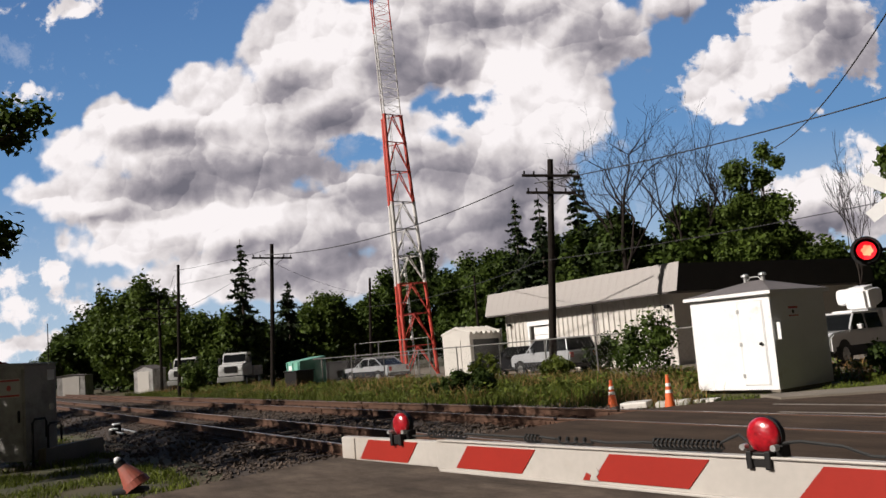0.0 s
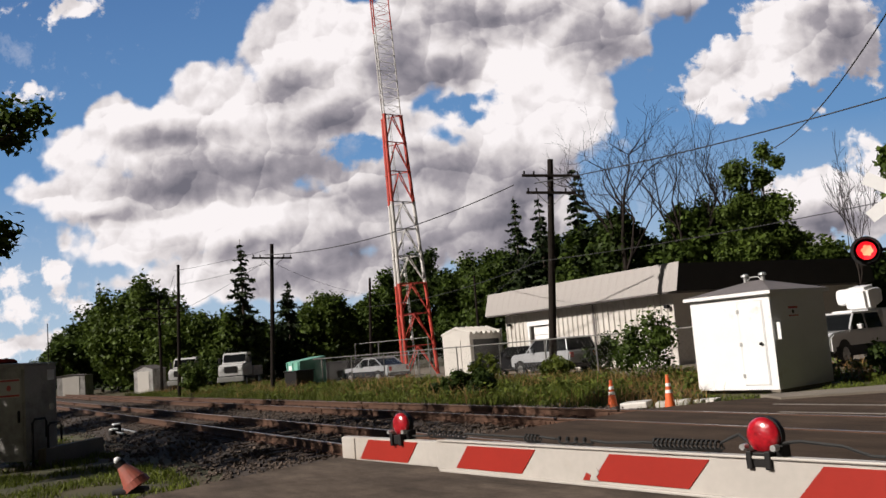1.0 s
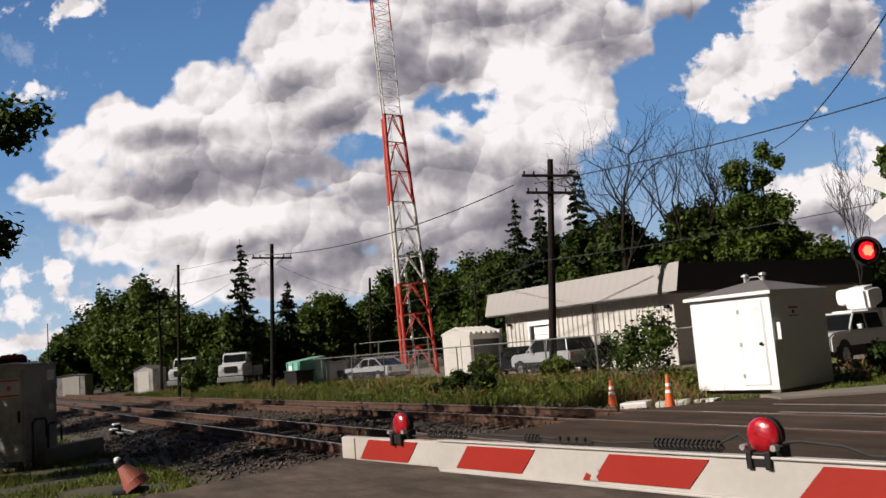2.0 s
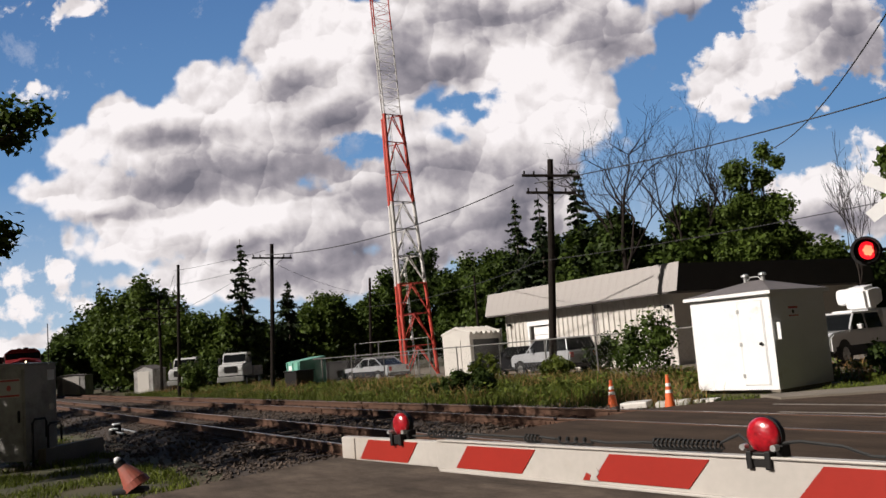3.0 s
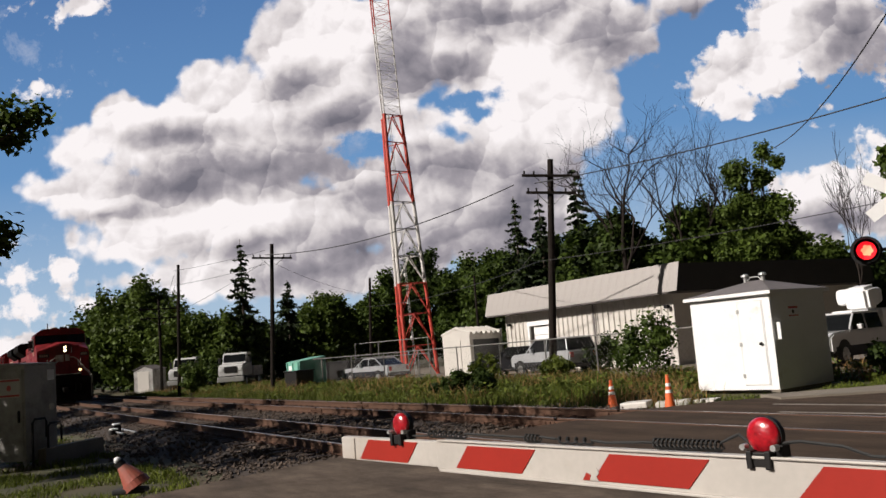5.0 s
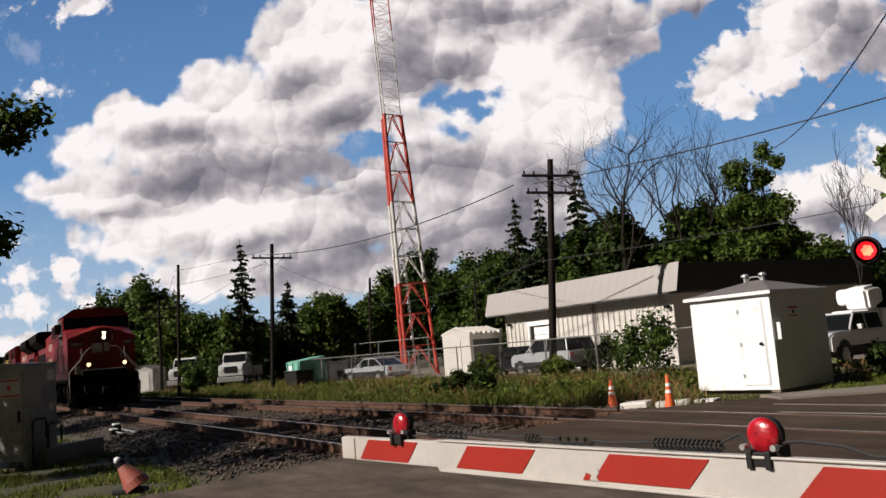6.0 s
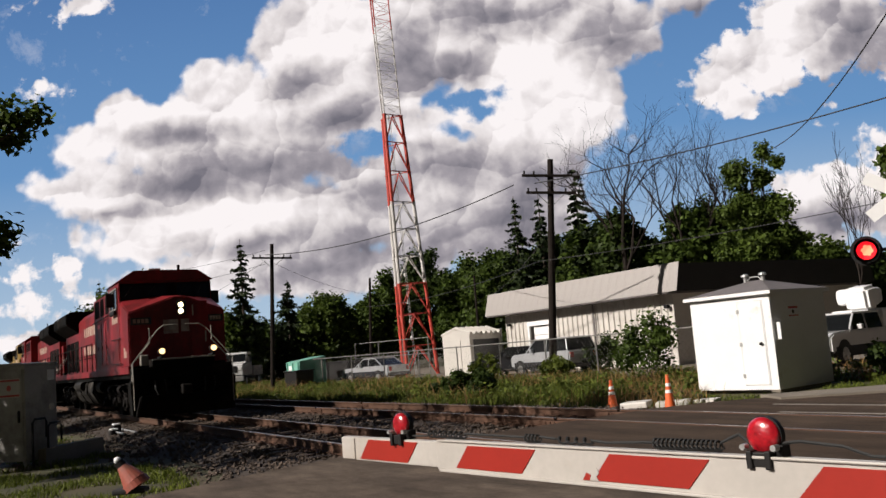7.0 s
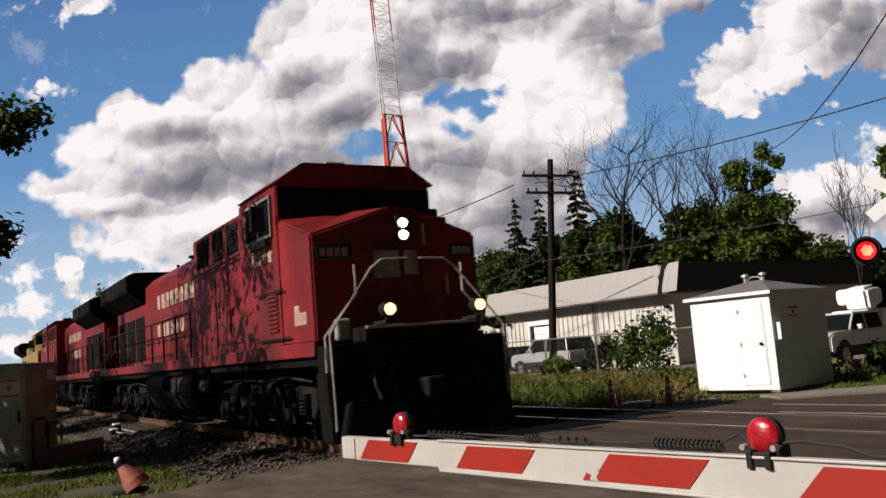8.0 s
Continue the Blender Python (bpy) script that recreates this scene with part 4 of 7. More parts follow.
# ---- poles and wires ----
def build_pole(x, y, top, r=0.15, arms=(), turn=0.0, label="dark weathered wooden utility pole", group="utility poles", lean=0.0):
    tip = Matrix.Rotation(radians(lean), 4, Vector((-0.865, 0.502, 0)))
    p = thing("utility_pole", Matrix.Translation((x, y, -0.35)) @ tip @ pose(0, 0, 0, 0, 0, turn), label, "utility pole", group)
    bm = bmesh.new()
    tube(bm, (0, 0, -0.3), (0, 0, top + 0.35), r, r * 0.72, 12)
    part("shaft", bm, M_WOODPOLE, p)
    for z, w in arms:
        bm = bmesh.new()
        box(bm, -w, w, -0.2, -0.09, z + 0.29, z + 0.41, 0.01)
        arm = part("crossarm", bm, M_WOODPOLE, p)
        for q in range(4):
            u = (-0.92 + 0.33 * q) * w if q < 2 else (0.26 + 0.33 * (q - 1)) * w
            bm = bmesh.new()
            tube(bm, (u, -0.145, z + 0.41), (u, -0.145, z + 0.56), 0.035, 0.05, 8)
            part("insulator", bm, M_BLACK, arm)
        bm = bmesh.new()
        for s in (-1, 1):
            tube(bm, (s * w * 0.55, -0.1, z + 0.3), (s * 0.05, -0.1, z - 0.25), 0.018, 0.018, 5)
        part("brace", bm, M_GALV, arm)
    return p


build_pole(-32.12, 17.45, 9.85, 0.19, ((9.05, 1.35), (8.25, 1.15)), 62, "tall dark wooden utility pole with two crossarms of insulators", lean=4.6)
build_pole(-55.0, 11.97, 9.3, 0.16, ((8.35, 1.3),), 75, "dark wooden utility pole with one crossarm", lean=2.8)
build_pole(-60.5, 7.27, 8.7, 0.13, lean=2.0)
build_pole(-78.3, 9.86, 7.9, 0.14, ((7.0, 1.6), (6.2, 1.6)), 80, "far wooden utility pole with two crossarms")
build_pole(-63.5, 22.95, 7.7, 0.13, lean=3.0)
build_pole(-59.3, 30.7, 7.2, 0.12)
build_pole(-44.0, 48.0, 8.6, 0.15)
build_pole(-79.7, 1.05, 6.3, 0.05, label="thin grey metal antenna pole")


def wire(a, b, sag, r=0.018, label="dark sagging overhead wire"):
    a, b = Vector(a), Vector(b)
    pts = []
    for i in range(25):
        t = i / 24
        p = a.lerp(b, t)
        p.z -= sag * 4 * t * (1 - t)
        pts.append(p)
    bm = bmesh.new()
    bent(bm, pts, r, 5)
    solid("overhead_wire", bm, M_WIRE, label, "wire", "overhead wires")


wire((-55.0, 11.97, 8.6), (-32.6, 16.6, 8.75), 0.75, 0.028, "thick dark cable between utility poles")
wire((-32.12, 17.45, 8.75), (-8.0, 23.0, 9.2), 0.5, 0.026, "thick dark cable between utility poles")
wire((-63.5, 22.9, 5.4), (-32.1, 17.3, 5.1), 0.45, 0.016)
wire((-32.1, 17.3, 5.1), (-9.5, 24.5, 5.9), 0.35, 0.016)
wire((-59.3, 30.7, 5.0), (-32.1, 17.4, 5.9), 0.5, 0.014)
wire((-29.5, 30.9, 10.4), (-8.0, 10.6, 9.9), 0.9, 0.022, "heavy dark service cable")
wire((-60.5, 7.27, 8.3), (-55.0, 11.97, 8.9), 0.1, 0.012)
wire((-60.5, 7.27, 7.3), (-55.0, 11.97, 8.0), 0.1, 0.012)
wire((-60.5, 7.27, 5.4), (-55.0, 11.97, 8.2), 0.15, 0.012)
wire((-78.3, 9.86, 6.9), (-60.5, 7.27, 8.0), 0.3, 0.014)
wire((-78.3, 9.86, 6.2), (-60.5, 7.27, 7.2), 0.3, 0.014)
wire((-55.0, 12.2, 8.2), (-63.5, 22.9, 6.4), 0.3, 0.012)


# ---- chain-link fence ----
def build_fence(name, pts, height, step, label, mesh=True):
    f = thing(name, pose(0, 0, 0), label, "fence")
    for (xa, ya), (xb, yb) in zip(pts, pts[1:]):
        L = math.hypot(xb - xa, yb - ya)
        n = max(1, round(L / step))
        for i in range(n + 1):
            t = i / n
            bm = bmesh.new()
            tube(bm, (xa + (xb - xa) * t, ya + (yb - ya) * t, -0.5), (xa + (xb - xa) * t, ya + (yb - ya) * t, height - 0.2), 0.035, 0.035, 8)
            part("post", bm, M_FENCE, f)
        for z in ((height - 0.24,) if mesh else (height - 0.24, height * 0.52, 0.0)):
            bm = bmesh.new()
            tube(bm, (xa, ya, z), (xb, yb, z), 0.028, 0.028, 8)
            part("rail", bm, M_FENCE, f)
        if mesh:
            bm = bmesh.new()
            k = int(L / 0.22)
            d = height / L
            for i in range(k):
                for s in (0, 1):
                    u0 = i / k
                    u1 = min(1.0, u0 + (height - 0.3) / L)
                    za, zb = (-0.25, height - 0.26) if s else (height - 0.26, -0.25)
                    tube(bm, (xa + (xb - xa) * u0, ya + (yb - ya) * u0, za), (xa + (xb - xa) * u1, ya + (yb - ya) * u1, za + (zb - za) * (u1 - u0) * L / (height - 0.3)), 0.002, 0.002, 3, False)
            part("chain_link_mesh", bm, M_FENCE, f)


build_fence("yard_fence", [(-54.0, 13.2), (-44.5, 15.0), (-35.0, 16.6), (-26.0, 18.0), (-20.5, 19.5)], 1.75, 3.0, "grey chain-link fence along the yard")
build_fence("tower_fence", [(-54.2, 17.6), (-48.3, 20.0)], 2.55, 2.1, "grey steel pipe gate before the tower", False)
build_fence("tower_fence", [(-53.5, 26.0), (-47.4, 25.0)], 2.75, 1.2, "grey steel fence beside the tower", False)
# ---- plants ----
M_BARK = mat("bark", (0.075, 0.058, 0.045), 0.95, vary=0.45, scale=3.0, fine=30.0, bump=0.6)
M_BARE = mat("grey_dead_bark", (0.030, 0.024, 0.021), 0.95, spec=0.1, vary=0.35, scale=3.0, fine=30.0, bump=0.4)
M_LEAF = leaf_mat("maple_leaves", (0.052, 0.084, 0.017))
M_LEAF2 = leaf_mat("lighter_leaves", (0.070, 0.108, 0.022))
M_LEAF3 = leaf_mat("dark_leaves", (0.038, 0.062, 0.015))
M_NEEDLE = leaf_mat("spruce_needles", (0.022, 0.036, 0.014), through_light=0.08)
M_GRASS = leaf_mat("green_grass", (0.085, 0.112, 0.024), 0.65)
M_NEAR = leaf_mat("short_green_grass", (0.115, 0.150, 0.028), 0.6)
M_STRAW = leaf_mat("dry_grass", (0.26, 0.165, 0.075), 0.45)
M_WEED = leaf_mat("weed_leaves", (0.095, 0.125, 0.024), 0.5)


def cards(rnd, pts, normals, size, stretch=1.3):
    """Leaf-shaped four-cornered cards at the points, facing about along the normals."""
    n = len(pts)
    nn = normals + rnd.normal(0, 0.55, (n, 3))
    nn /= np.linalg.norm(nn, axis=1)[:, None] + 1e-9
    ref = rnd.normal(0, 1, (n, 3))
    a = np.cross(nn, ref)
    a /= np.linalg.norm(a, axis=1)[:, None] + 1e-9
    b = np.cross(nn, a)
    s = (size * rnd.uniform(0.55, 1.35, n))[:, None]
    v = np.stack([pts - a * s * stretch * 0.5, pts + b * s * 0.42 + nn * s * 0.12, pts + a * s * stretch * 0.5, pts - b * s * 0.42 + nn * s * 0.12], 1).reshape(-1, 3)
    f = np.arange(4 * n).reshape(-1, 4)
    return v, f


def crown_points(rnd, lobes, n):
    """Points scattered over the shells of many small lobes."""
    L = np.array(lobes)
    w = L[:, 3] ** 2
    pick = rnd.choice(len(L), n, p=w / w.sum())
    d = rnd.normal(0, 1, (n, 3))
    d /= np.linalg.norm(d, axis=1)[:, None]
    r = L[pick, 3] * rnd.uniform(0.25, 1.12, n)
    skew = rnd.uniform(0.65, 1.35, (len(L), 3))[pick]
    p = L[pick, :3] + d * r[:, None] * skew + rnd.normal(0, 0.16, (n, 3)) * L[pick, 3:4]
    d = d * 0.6 + np.array([0, 0, 0.5])
    return p, d


def crown_lobes(rnd, cz, rx, ry, rz, count, lo=0.15, hi=0.32):
    out = []
    for _ in range(count):
        d = rnd.normal(0, 1, 3)
        d /= np.linalg.norm(d)
        k = rnd.uniform(0.05, 1.0) ** 0.42
        out.append((d[0] * rx * k * 0.85, d[1] * ry * k * 0.85, cz + d[2] * rz * k * 0.85, rnd.uniform(lo, hi) * min(rx, ry, rz)))
    return out


def limb(bm, pts, r0, r1, seg=7):
    for i, (a, b) in enumerate(zip(pts, pts[1:])):
        k = len(pts) - 1
        tube(bm, a, b, r0 + (r1 - r0) * i / k, r0 + (r1 - r0) * (i + 1) / k, seg, False)


def leafy(x, y, height, rx, ry, bottom, seed, leaves, size, material, label, lobes=None, count=80, name="tree", group="broadleaf trees", trunk_r=None):
    rnd = np.random.RandomState(seed)
    t = thing(name, pose(x, y, lift(x, y) - 0.05), label, "tree", group)
    cz, rz = (height + bottom) / 2, (height - bottom) / 2
    lobes = (lobes or []) + crown_lobes(rnd, cz, rx, ry, rz, count)
    r = trunk_r or 0.02 * height
    bm = bmesh.new()
    limb(bm, [(0, 0, -0.2), (0.1, 0.05, bottom * 0.6), (0.0, 0.1, cz), (0.1, 0, cz + rz * 0.6)], r, r * 0.25)
    part("trunk", bm, M_BARK, t)
    for i in range(7):
        lb = lobes[i * max(1, len(lobes) // 8)]
        bm = bmesh.new()
        z0 = bottom * 0.8 + (cz - bottom * 0.8) * i / 7
        limb(bm, [(0.05, 0.05, z0), (lb[0] * 0.5, lb[1] * 0.5, (z0 + lb[2]) / 2 + 0.2), lb[:3]], r * 0.4, r * 0.1, 6)
        part("limb", bm, M_BARK, t)
    p, d = crown_points(rnd, lobes, int(leaves * 2.0))
    v, f = cards(rnd, p, d, size * 0.78)
    part("crown", quads("crown", v, material), None, t)
    return t


def spruce(x, y, height, r, seed, label="tall dark narrow spruce tree"):
    rnd = np.random.RandomState(seed)
    t = thing("spruce_tree", pose(x, y, lift(x, y) - 0.05), label, "tree", "spruce trees")
    bm = bmesh.new()
    limb(bm, [(0, 0, -0.2), (0, 0, height * 0.5), (0, 0, height)], 0.016 * height, 0.02)
    part("trunk", bm, M_BARK, t)
    P, D = [], []
    z = height * 0.07
    while z < height * 0.985:
        q = 1 - z / height
        R = r * (q ** 0.8) * rnd.uniform(0.6, 1.2) + 0.10
        for k in range(7 if q > 0.15 else 4):
            a = rnd.uniform(0, 6.283)
            Rk = R * rnd.uniform(0.45, 1.2)
            m = max(4, int(Rk * 20))
            u = rnd.uniform(0.08, 1, m) ** 0.8
            side = rnd.normal(0, 0.15, m) * Rk * (1.1 - u)
            px = np.cos(a) * u * Rk - np.sin(a) * side
            py = np.sin(a) * u * Rk + np.cos(a) * side
            pz = z + 0.10 * Rk - 0.38 * Rk * u ** 1.2 + 0.5 * Rk * np.clip(u - 0.75, 0, 1) - np.abs(rnd.normal(0, 0.10, m)) * (0.4 + Rk * 0.3)
            P.append(np.stack([px, py, pz], 1))
            D.append(np.tile([np.cos(a) * 0.4, np.sin(a) * 0.4, 0.8], (m, 1)))
        z += height * rnd.uniform(0.024, 0.040)
    P, D = np.concatenate(P), np.concatenate(D)
    v, f = cards(rnd, P, D, np.full(len(P), 0.27), 1.8)
    part("crown", quads("crown", v, M_NEEDLE), None, t)
    return t


def bare(x, y, height, spread, seed, label="tall leafless grey tree with fine twigs"):
    rnd = random.Random(seed)
    t = thing("bare_tree", pose(x, y, lift(x, y) - 0.05), label, "tree", "leafless trees")
    last = 6 if spread > 0.3 else 5
    slim = 1.0 if spread > 0.3 else 0.45

    def grow(bm, p, d, length, r, depth):
        k = 3
        pts = [p]
        for i in range(k):
            d = (d + Vector((rnd.gauss(0, 0.10), rnd.gauss(0, 0.10), rnd.gauss(0.04, 0.06)))).normalized()
            p = p + d * length / k
            pts.append(p)
        r = max(r, 0.009)
        limb(bm, pts, r, r * 0.62, 6 if depth < 2 else (4 if depth < 4 else 3))
        if depth >= last:
            return
        for i in range(3 if depth < 4 else 2):
            side = Vector((rnd.gauss(0, 1), rnd.gauss(0, 1), rnd.gauss(0.25, 0.5))).normalized()
            nd = (d * 1.0 + side * spread).normalized()
            at = pts[-1] if i == 0 else pts[rnd.choice((1, 2, 3))]
            grow(bm, at, nd, length * rnd.uniform(0.55, 0.82), r * rnd.uniform(0.45, 0.62), depth + 1)

    bm = bmesh.new()
    h0 = height * 0.50
    limb(bm, [(0, 0, -0.2), (0.1, 0, h0 * 0.5), (0, 0.1, h0)], 0.013 * height * slim, 0.009 * height * slim, 8)
    part("trunk", bm, M_BARE, t)
    for i in range(4):
        bm = bmesh.new()
        a = 6.283 * i / 4 + rnd.uniform(0, 1)
        d = Vector((math.cos(a) * spread * 0.7, math.sin(a) * spread * 0.7, 1)).normalized()
        grow(bm, Vector((0, 0.1, h0 * (0.72 + 0.09 * i))), d, height * 0.24, 0.0075 * height * slim, 1)
        part("bough", bm, M_BARE, t)
    return t


def shrub(name, x, y, height, r, seed, leaves, size, material, label):
    rnd = np.random.RandomState(seed)
    t = thing(name, pose(x, y, lift(x, y)), label, "shrub")
    lobes = crown_lobes(rnd, height * 0.52, r, r * 0.9, height * 0.5, 22, 0.25, 0.42)
    for i in range(6):
        bm = bmesh.new()
        lb = lobes[i]
        limb(bm, [(0.05 * i - 0.1, 0, -0.1), (lb[0] * 0.5, lb[1] * 0.5, lb[2] * 0.6), (lb[0], lb[1], lb[2] + 0.2)], 0.02, 0.006, 5)
        part("stem", bm, M_BARK, t)
    p, d = crown_points(rnd, lobes, leaves)
    p[:, 2] = np.abs(p[:, 2])
    v, f = cards(rnd, p, d, size)
    part("foliage", quads("foliage", v, material), None, t)
    return t


def blades(name, n, place, h0, h1, width, material, label, seed):
    """Grass: narrow bent blades, too many to count."""
    rnd = np.random.RandomState(seed)
    x, y, scale = place(rnd, n)
    n = len(x)
    z = np.array([lift(a, b) for a, b in zip(x, y)]) - 0.02
    h = rnd.uniform(h0, h1, n) * scale
    a = rnd.uniform(0, 6.283, n)
    lean = rnd.uniform(0.1, 0.9, n) * h
    b = rnd.uniform(0, 6.283, n)
    w = width * rnd.uniform(0.6, 1.4, n)
    base = np.stack([x, y, z], 1)
    sd = np.stack([np.cos(a), np.sin(a), 0 * a], 1) * w[:, None]
    tip = np.stack([np.cos(b) * lean, np.sin(b) * lean, h], 1)
    mid = tip * np.array([0.35, 0.35, 0.6])
    v = np.stack([base - sd, base + sd, base + mid + sd * 0.7, base + mid - sd * 0.7, base + tip], 1).reshape(-1, 3)
    k = 5 * np.arange(n)
    quad = np.stack([k, k + 1, k + 2, k + 3], 1).tolist()
    tri = np.stack([k + 3, k + 2, k + 4], 1).tolist()
    ob = new(name, arrays(name, v.tolist(), quad + tri, material))
    tagged(ob, label, "grass", kind="stuff")


def clumpy(rnd, x, y, freq, cut):
    q = np.array([noise.noise((a * freq, b * freq, 2.0)) for a, b in zip(x, y)])
    keep = q > cut
    return x[keep], y[keep], 0.65 + 0.9 * np.clip(q[keep] - cut, 0, 0.7)


def verge(rnd, n):
    x = -13.2 - 66 * rnd.rand(n) ** 1.35
    y = rnd.uniform(6.7, 17.0, n)
    inside = ~((x > -17.4) & (x < -13.6) & (y > 10.6) & (y < 13.8)) & ~((x > -11.0 - 0.25 * (y - 6)) & (y > 6)) | (x < -20)
    x, y, k = clumpy(rnd, x[inside], y[inside], 0.5, -0.35)
    return x, y, k * np.where((x > -18.5) & (y > 7.5), 0.38, 1.0)


def verge_dry(rnd, n):
    x = -14 - 64 * rnd.rand(n) ** 1.35
    y = rnd.uniform(7.6, 18.0, n)
    inside = ~((x > -17.4) & (x < -13.6) & (y > 10.4) & (y < 13.8))
    return clumpy(rnd, x[inside], y[inside], 0.33, 0.02)


def near_patch(rnd, n):
    x = -9.6 - 20 * rnd.rand(n) ** 1.2
    y = rnd.uniform(-9.5, -3.0, n)
    inside = x < -10.6 - 0.45 * (y + 4.25) - 0.1
    x, y = x[inside], y[inside]
    return clumpy(rnd, x, y, 0.8, -0.05)


def roadside(rnd, n):
    x = rnd.uniform(-13.6, -10.4, n)
    y = rnd.uniform(8.2, 14.5, n)
    inside = (x < -11.3 + 0.12 * (y - 9)) & ~((x > -17.4) & (x < -14.1) & (y > 10.6) & (y < 13.8))
    return clumpy(rnd, x[inside], y[inside], 0.9, -0.2)


# tree at the roadside whose boughs hang into view and shade the line
hang = [(-1.1, 4.7, 7.95, 0.5), (-1.1, 4.3, 7.9, 0.5), (-0.95, 5.15, 8.05, 0.36), (-1.1, 4.55, 7.5, 0.36), (-1.6, 4.45, 5.45, 0.36), (-1.6, 4.35, 5.1, 0.36), (-1.2, 3.4, 7.8, 0.5), (-1.0, 2.6, 7.2, 0.7), (-1.5, 3.4, 5.6, 0.4)]
leafy(-20.9, -9.6, 13.2, 6.6, 3.4, 2.4, 5, 6600, 0.20, M_LEAF2, "large leafy maple beside the line, boughs hanging over", hang * 3, 60, "maple_tree", trunk_r=0.2)

leafy(-24.5, -16.5, 12.6, 5.6, 4.2, 4.5, 6, 4200, 0.24, M_LEAF2, "large leafy maple beside the line, boughs hanging over", None, 50, "maple_tree", trunk_r=0.26)
leafy(-36.0, -11.2, 12.0, 4.6, 3.4, 3.0, 7, 4600, 0.26, M_LEAF2, "leafy maple further along the line", None, 50, "maple_tree", trunk_r=0.22)
leafy(-47.5, -12.5, 12.0, 5.2, 3.6, 2.6, 8, 4600, 0.28, M_LEAF, "leafy maple further along the line", None, 50, "maple_tree", trunk_r=0.22)
leafy(-95.5, 10.9, 12.2, 5.6, 5.2, 0.4, 11, 12000, 0.46, M_LEAF2, "big dense broadleaf tree beyond the yard")
leafy(-102.0, 11.8, 11.8, 5.6, 5.6, 0.3, 12, 10000, 0.46, M_LEAF, "dense broadleaf tree beside the line")
leafy(-84.0, 18.0, 7.0, 3.6, 3.6, 0.1, 35, 6000, 0.42, M_LEAF2, "low broadleaf tree behind the yard")
leafy(-120.0, 12.2, 11.8, 6.0, 6.2, 0.2, 31, 8000, 0.5, M_LEAF, "dense broadleaf tree beside the line")
leafy(-150.0, 13.0, 10.5, 7.0, 7.5, 0.2, 33, 8000, 0.6, M_LEAF, "low broadleaf tree far down the line")
leafy(-87.5, 14.3, 8.6, 4.2, 4.0, 0.3, 13, 8000, 0.42, M_LEAF2, "rounded broadleaf tree behind the yard")
leafy(-88.0, 19.5, 6.2, 4.0, 3.6, 0.1, 14, 6000, 0.42, M_LEAF, "low broadleaf tree behind the yard")
leafy(-92.0, 26.0, 7.2, 4.2, 3.8, 0.1, 15, 6000, 0.42, M_LEAF3, "low broadleaf tree behind the yard")
leafy(-88.0, 29.6, 9.4, 4.3, 4.0, 0.3, 16, 9000, 0.42, M_LEAF2, "rounded broadleaf tree behind the yard")
leafy(-86.0, 35.5, 10.6, 4.6, 4.2, 0.3, 17, 9000, 0.42, M_LEAF, "broadleaf tree behind the tower")
leafy(-93.0, 44.5, 15.6, 4.2, 4.2, 0.8, 18, 9000, 0.45, M_LEAF3, "tall dark broadleaf tree behind the tower")
leafy(-84.0, 46.5, 12.6, 5.2, 4.6, 0.5, 19, 9000, 0.45, M_LEAF3, "dark broadleaf tree behind the building")
leafy(-70.0, 40.5, 11.2, 4.6, 4.4, 0.5, 20, 9000, 0.42, M_LEAF, "broadleaf tree behind the building")
leafy(-62.0, 41.0, 11.0, 4.0, 4.0, 0.5, 21, 9000, 0.42, M_LEAF3, "broadleaf tree behind the building")
leafy(-53.5, 42.0, 12.0, 4.6, 4.2, 0.6, 22, 10000, 0.42, M_LEAF, "broadleaf tree behind the building")
leafy(-48.0, 45.0, 12.4, 4.4, 4.2, 0.6, 23, 10000, 0.42, M_LEAF3, "dark broadleaf tree behind the building")
leafy(-43.5, 44.5, 10.2, 3.4, 3.4, 0.6, 24, 8000, 0.40, M_LEAF, "broadleaf tree behind the building")
leafy(-39.2, 40.5, 13.4, 2.9, 2.9, 2.6, 25, 14000, 0.28, M_LEAF2, "upright leafy tree with an uneven crown", [(0.6, 0.9, 13.2, 0.6), (1.3, 1.2, 12.4, 0.6), (-0.6, -0.6, 12.2, 0.8)], 60)
for i, (tx, ty, th) in enumerate(((-57.0, 40.5, 12.2), (-51.0, 39.6, 11.6), (-45.5, 42.0, 12.2), (-60.5, 44.0, 12.6), (-67.0, 43.5, 12.4), (-74.0, 43.0, 12.0), (-80.0, 42.5, 12.2))):
    leafy(tx, ty, th, 3.8, 3.8, 0.3, 110 + i, 9000, 0.42, M_LEAF3 if i % 2 else M_LEAF, "dark broadleaf tree behind the building", None, 70)
leafy(-45.8, 54.5, 9.6, 3.8, 3.8, 0.8, 26, 9000, 0.42, M_LEAF2, "rounded broadleaf tree beyond the road")
leafy(-38.0, 52.0, 6.4, 4.0, 3.8, 0.2, 27, 7000, 0.42, M_LEAF3, "low broadleaf tree beyond the road")
leafy(-51.0, 60.0, 7.0, 5.0, 4.2, 0.2, 28, 7000, 0.45, M_LEAF3, "low broadleaf tree beyond the road")
leafy(-27.0, 42.0, 5.6, 3.4, 3.4, 0.2, 29, 6500, 0.36, M_LEAF3, "low broadleaf tree beside the road")
leafy(-19.6, 27.6, 9.4, 1.9, 2.2, 3.6, 30, 6000, 0.30, M_LEAF2, "leafy tree at the roadside", None, 45)
leafy(-16.0, 30.0, 7.4, 2.4, 2.4, 0.4, 34, 6000, 0.30, M_LEAF3, "leafy tree at the roadside", None, 45)
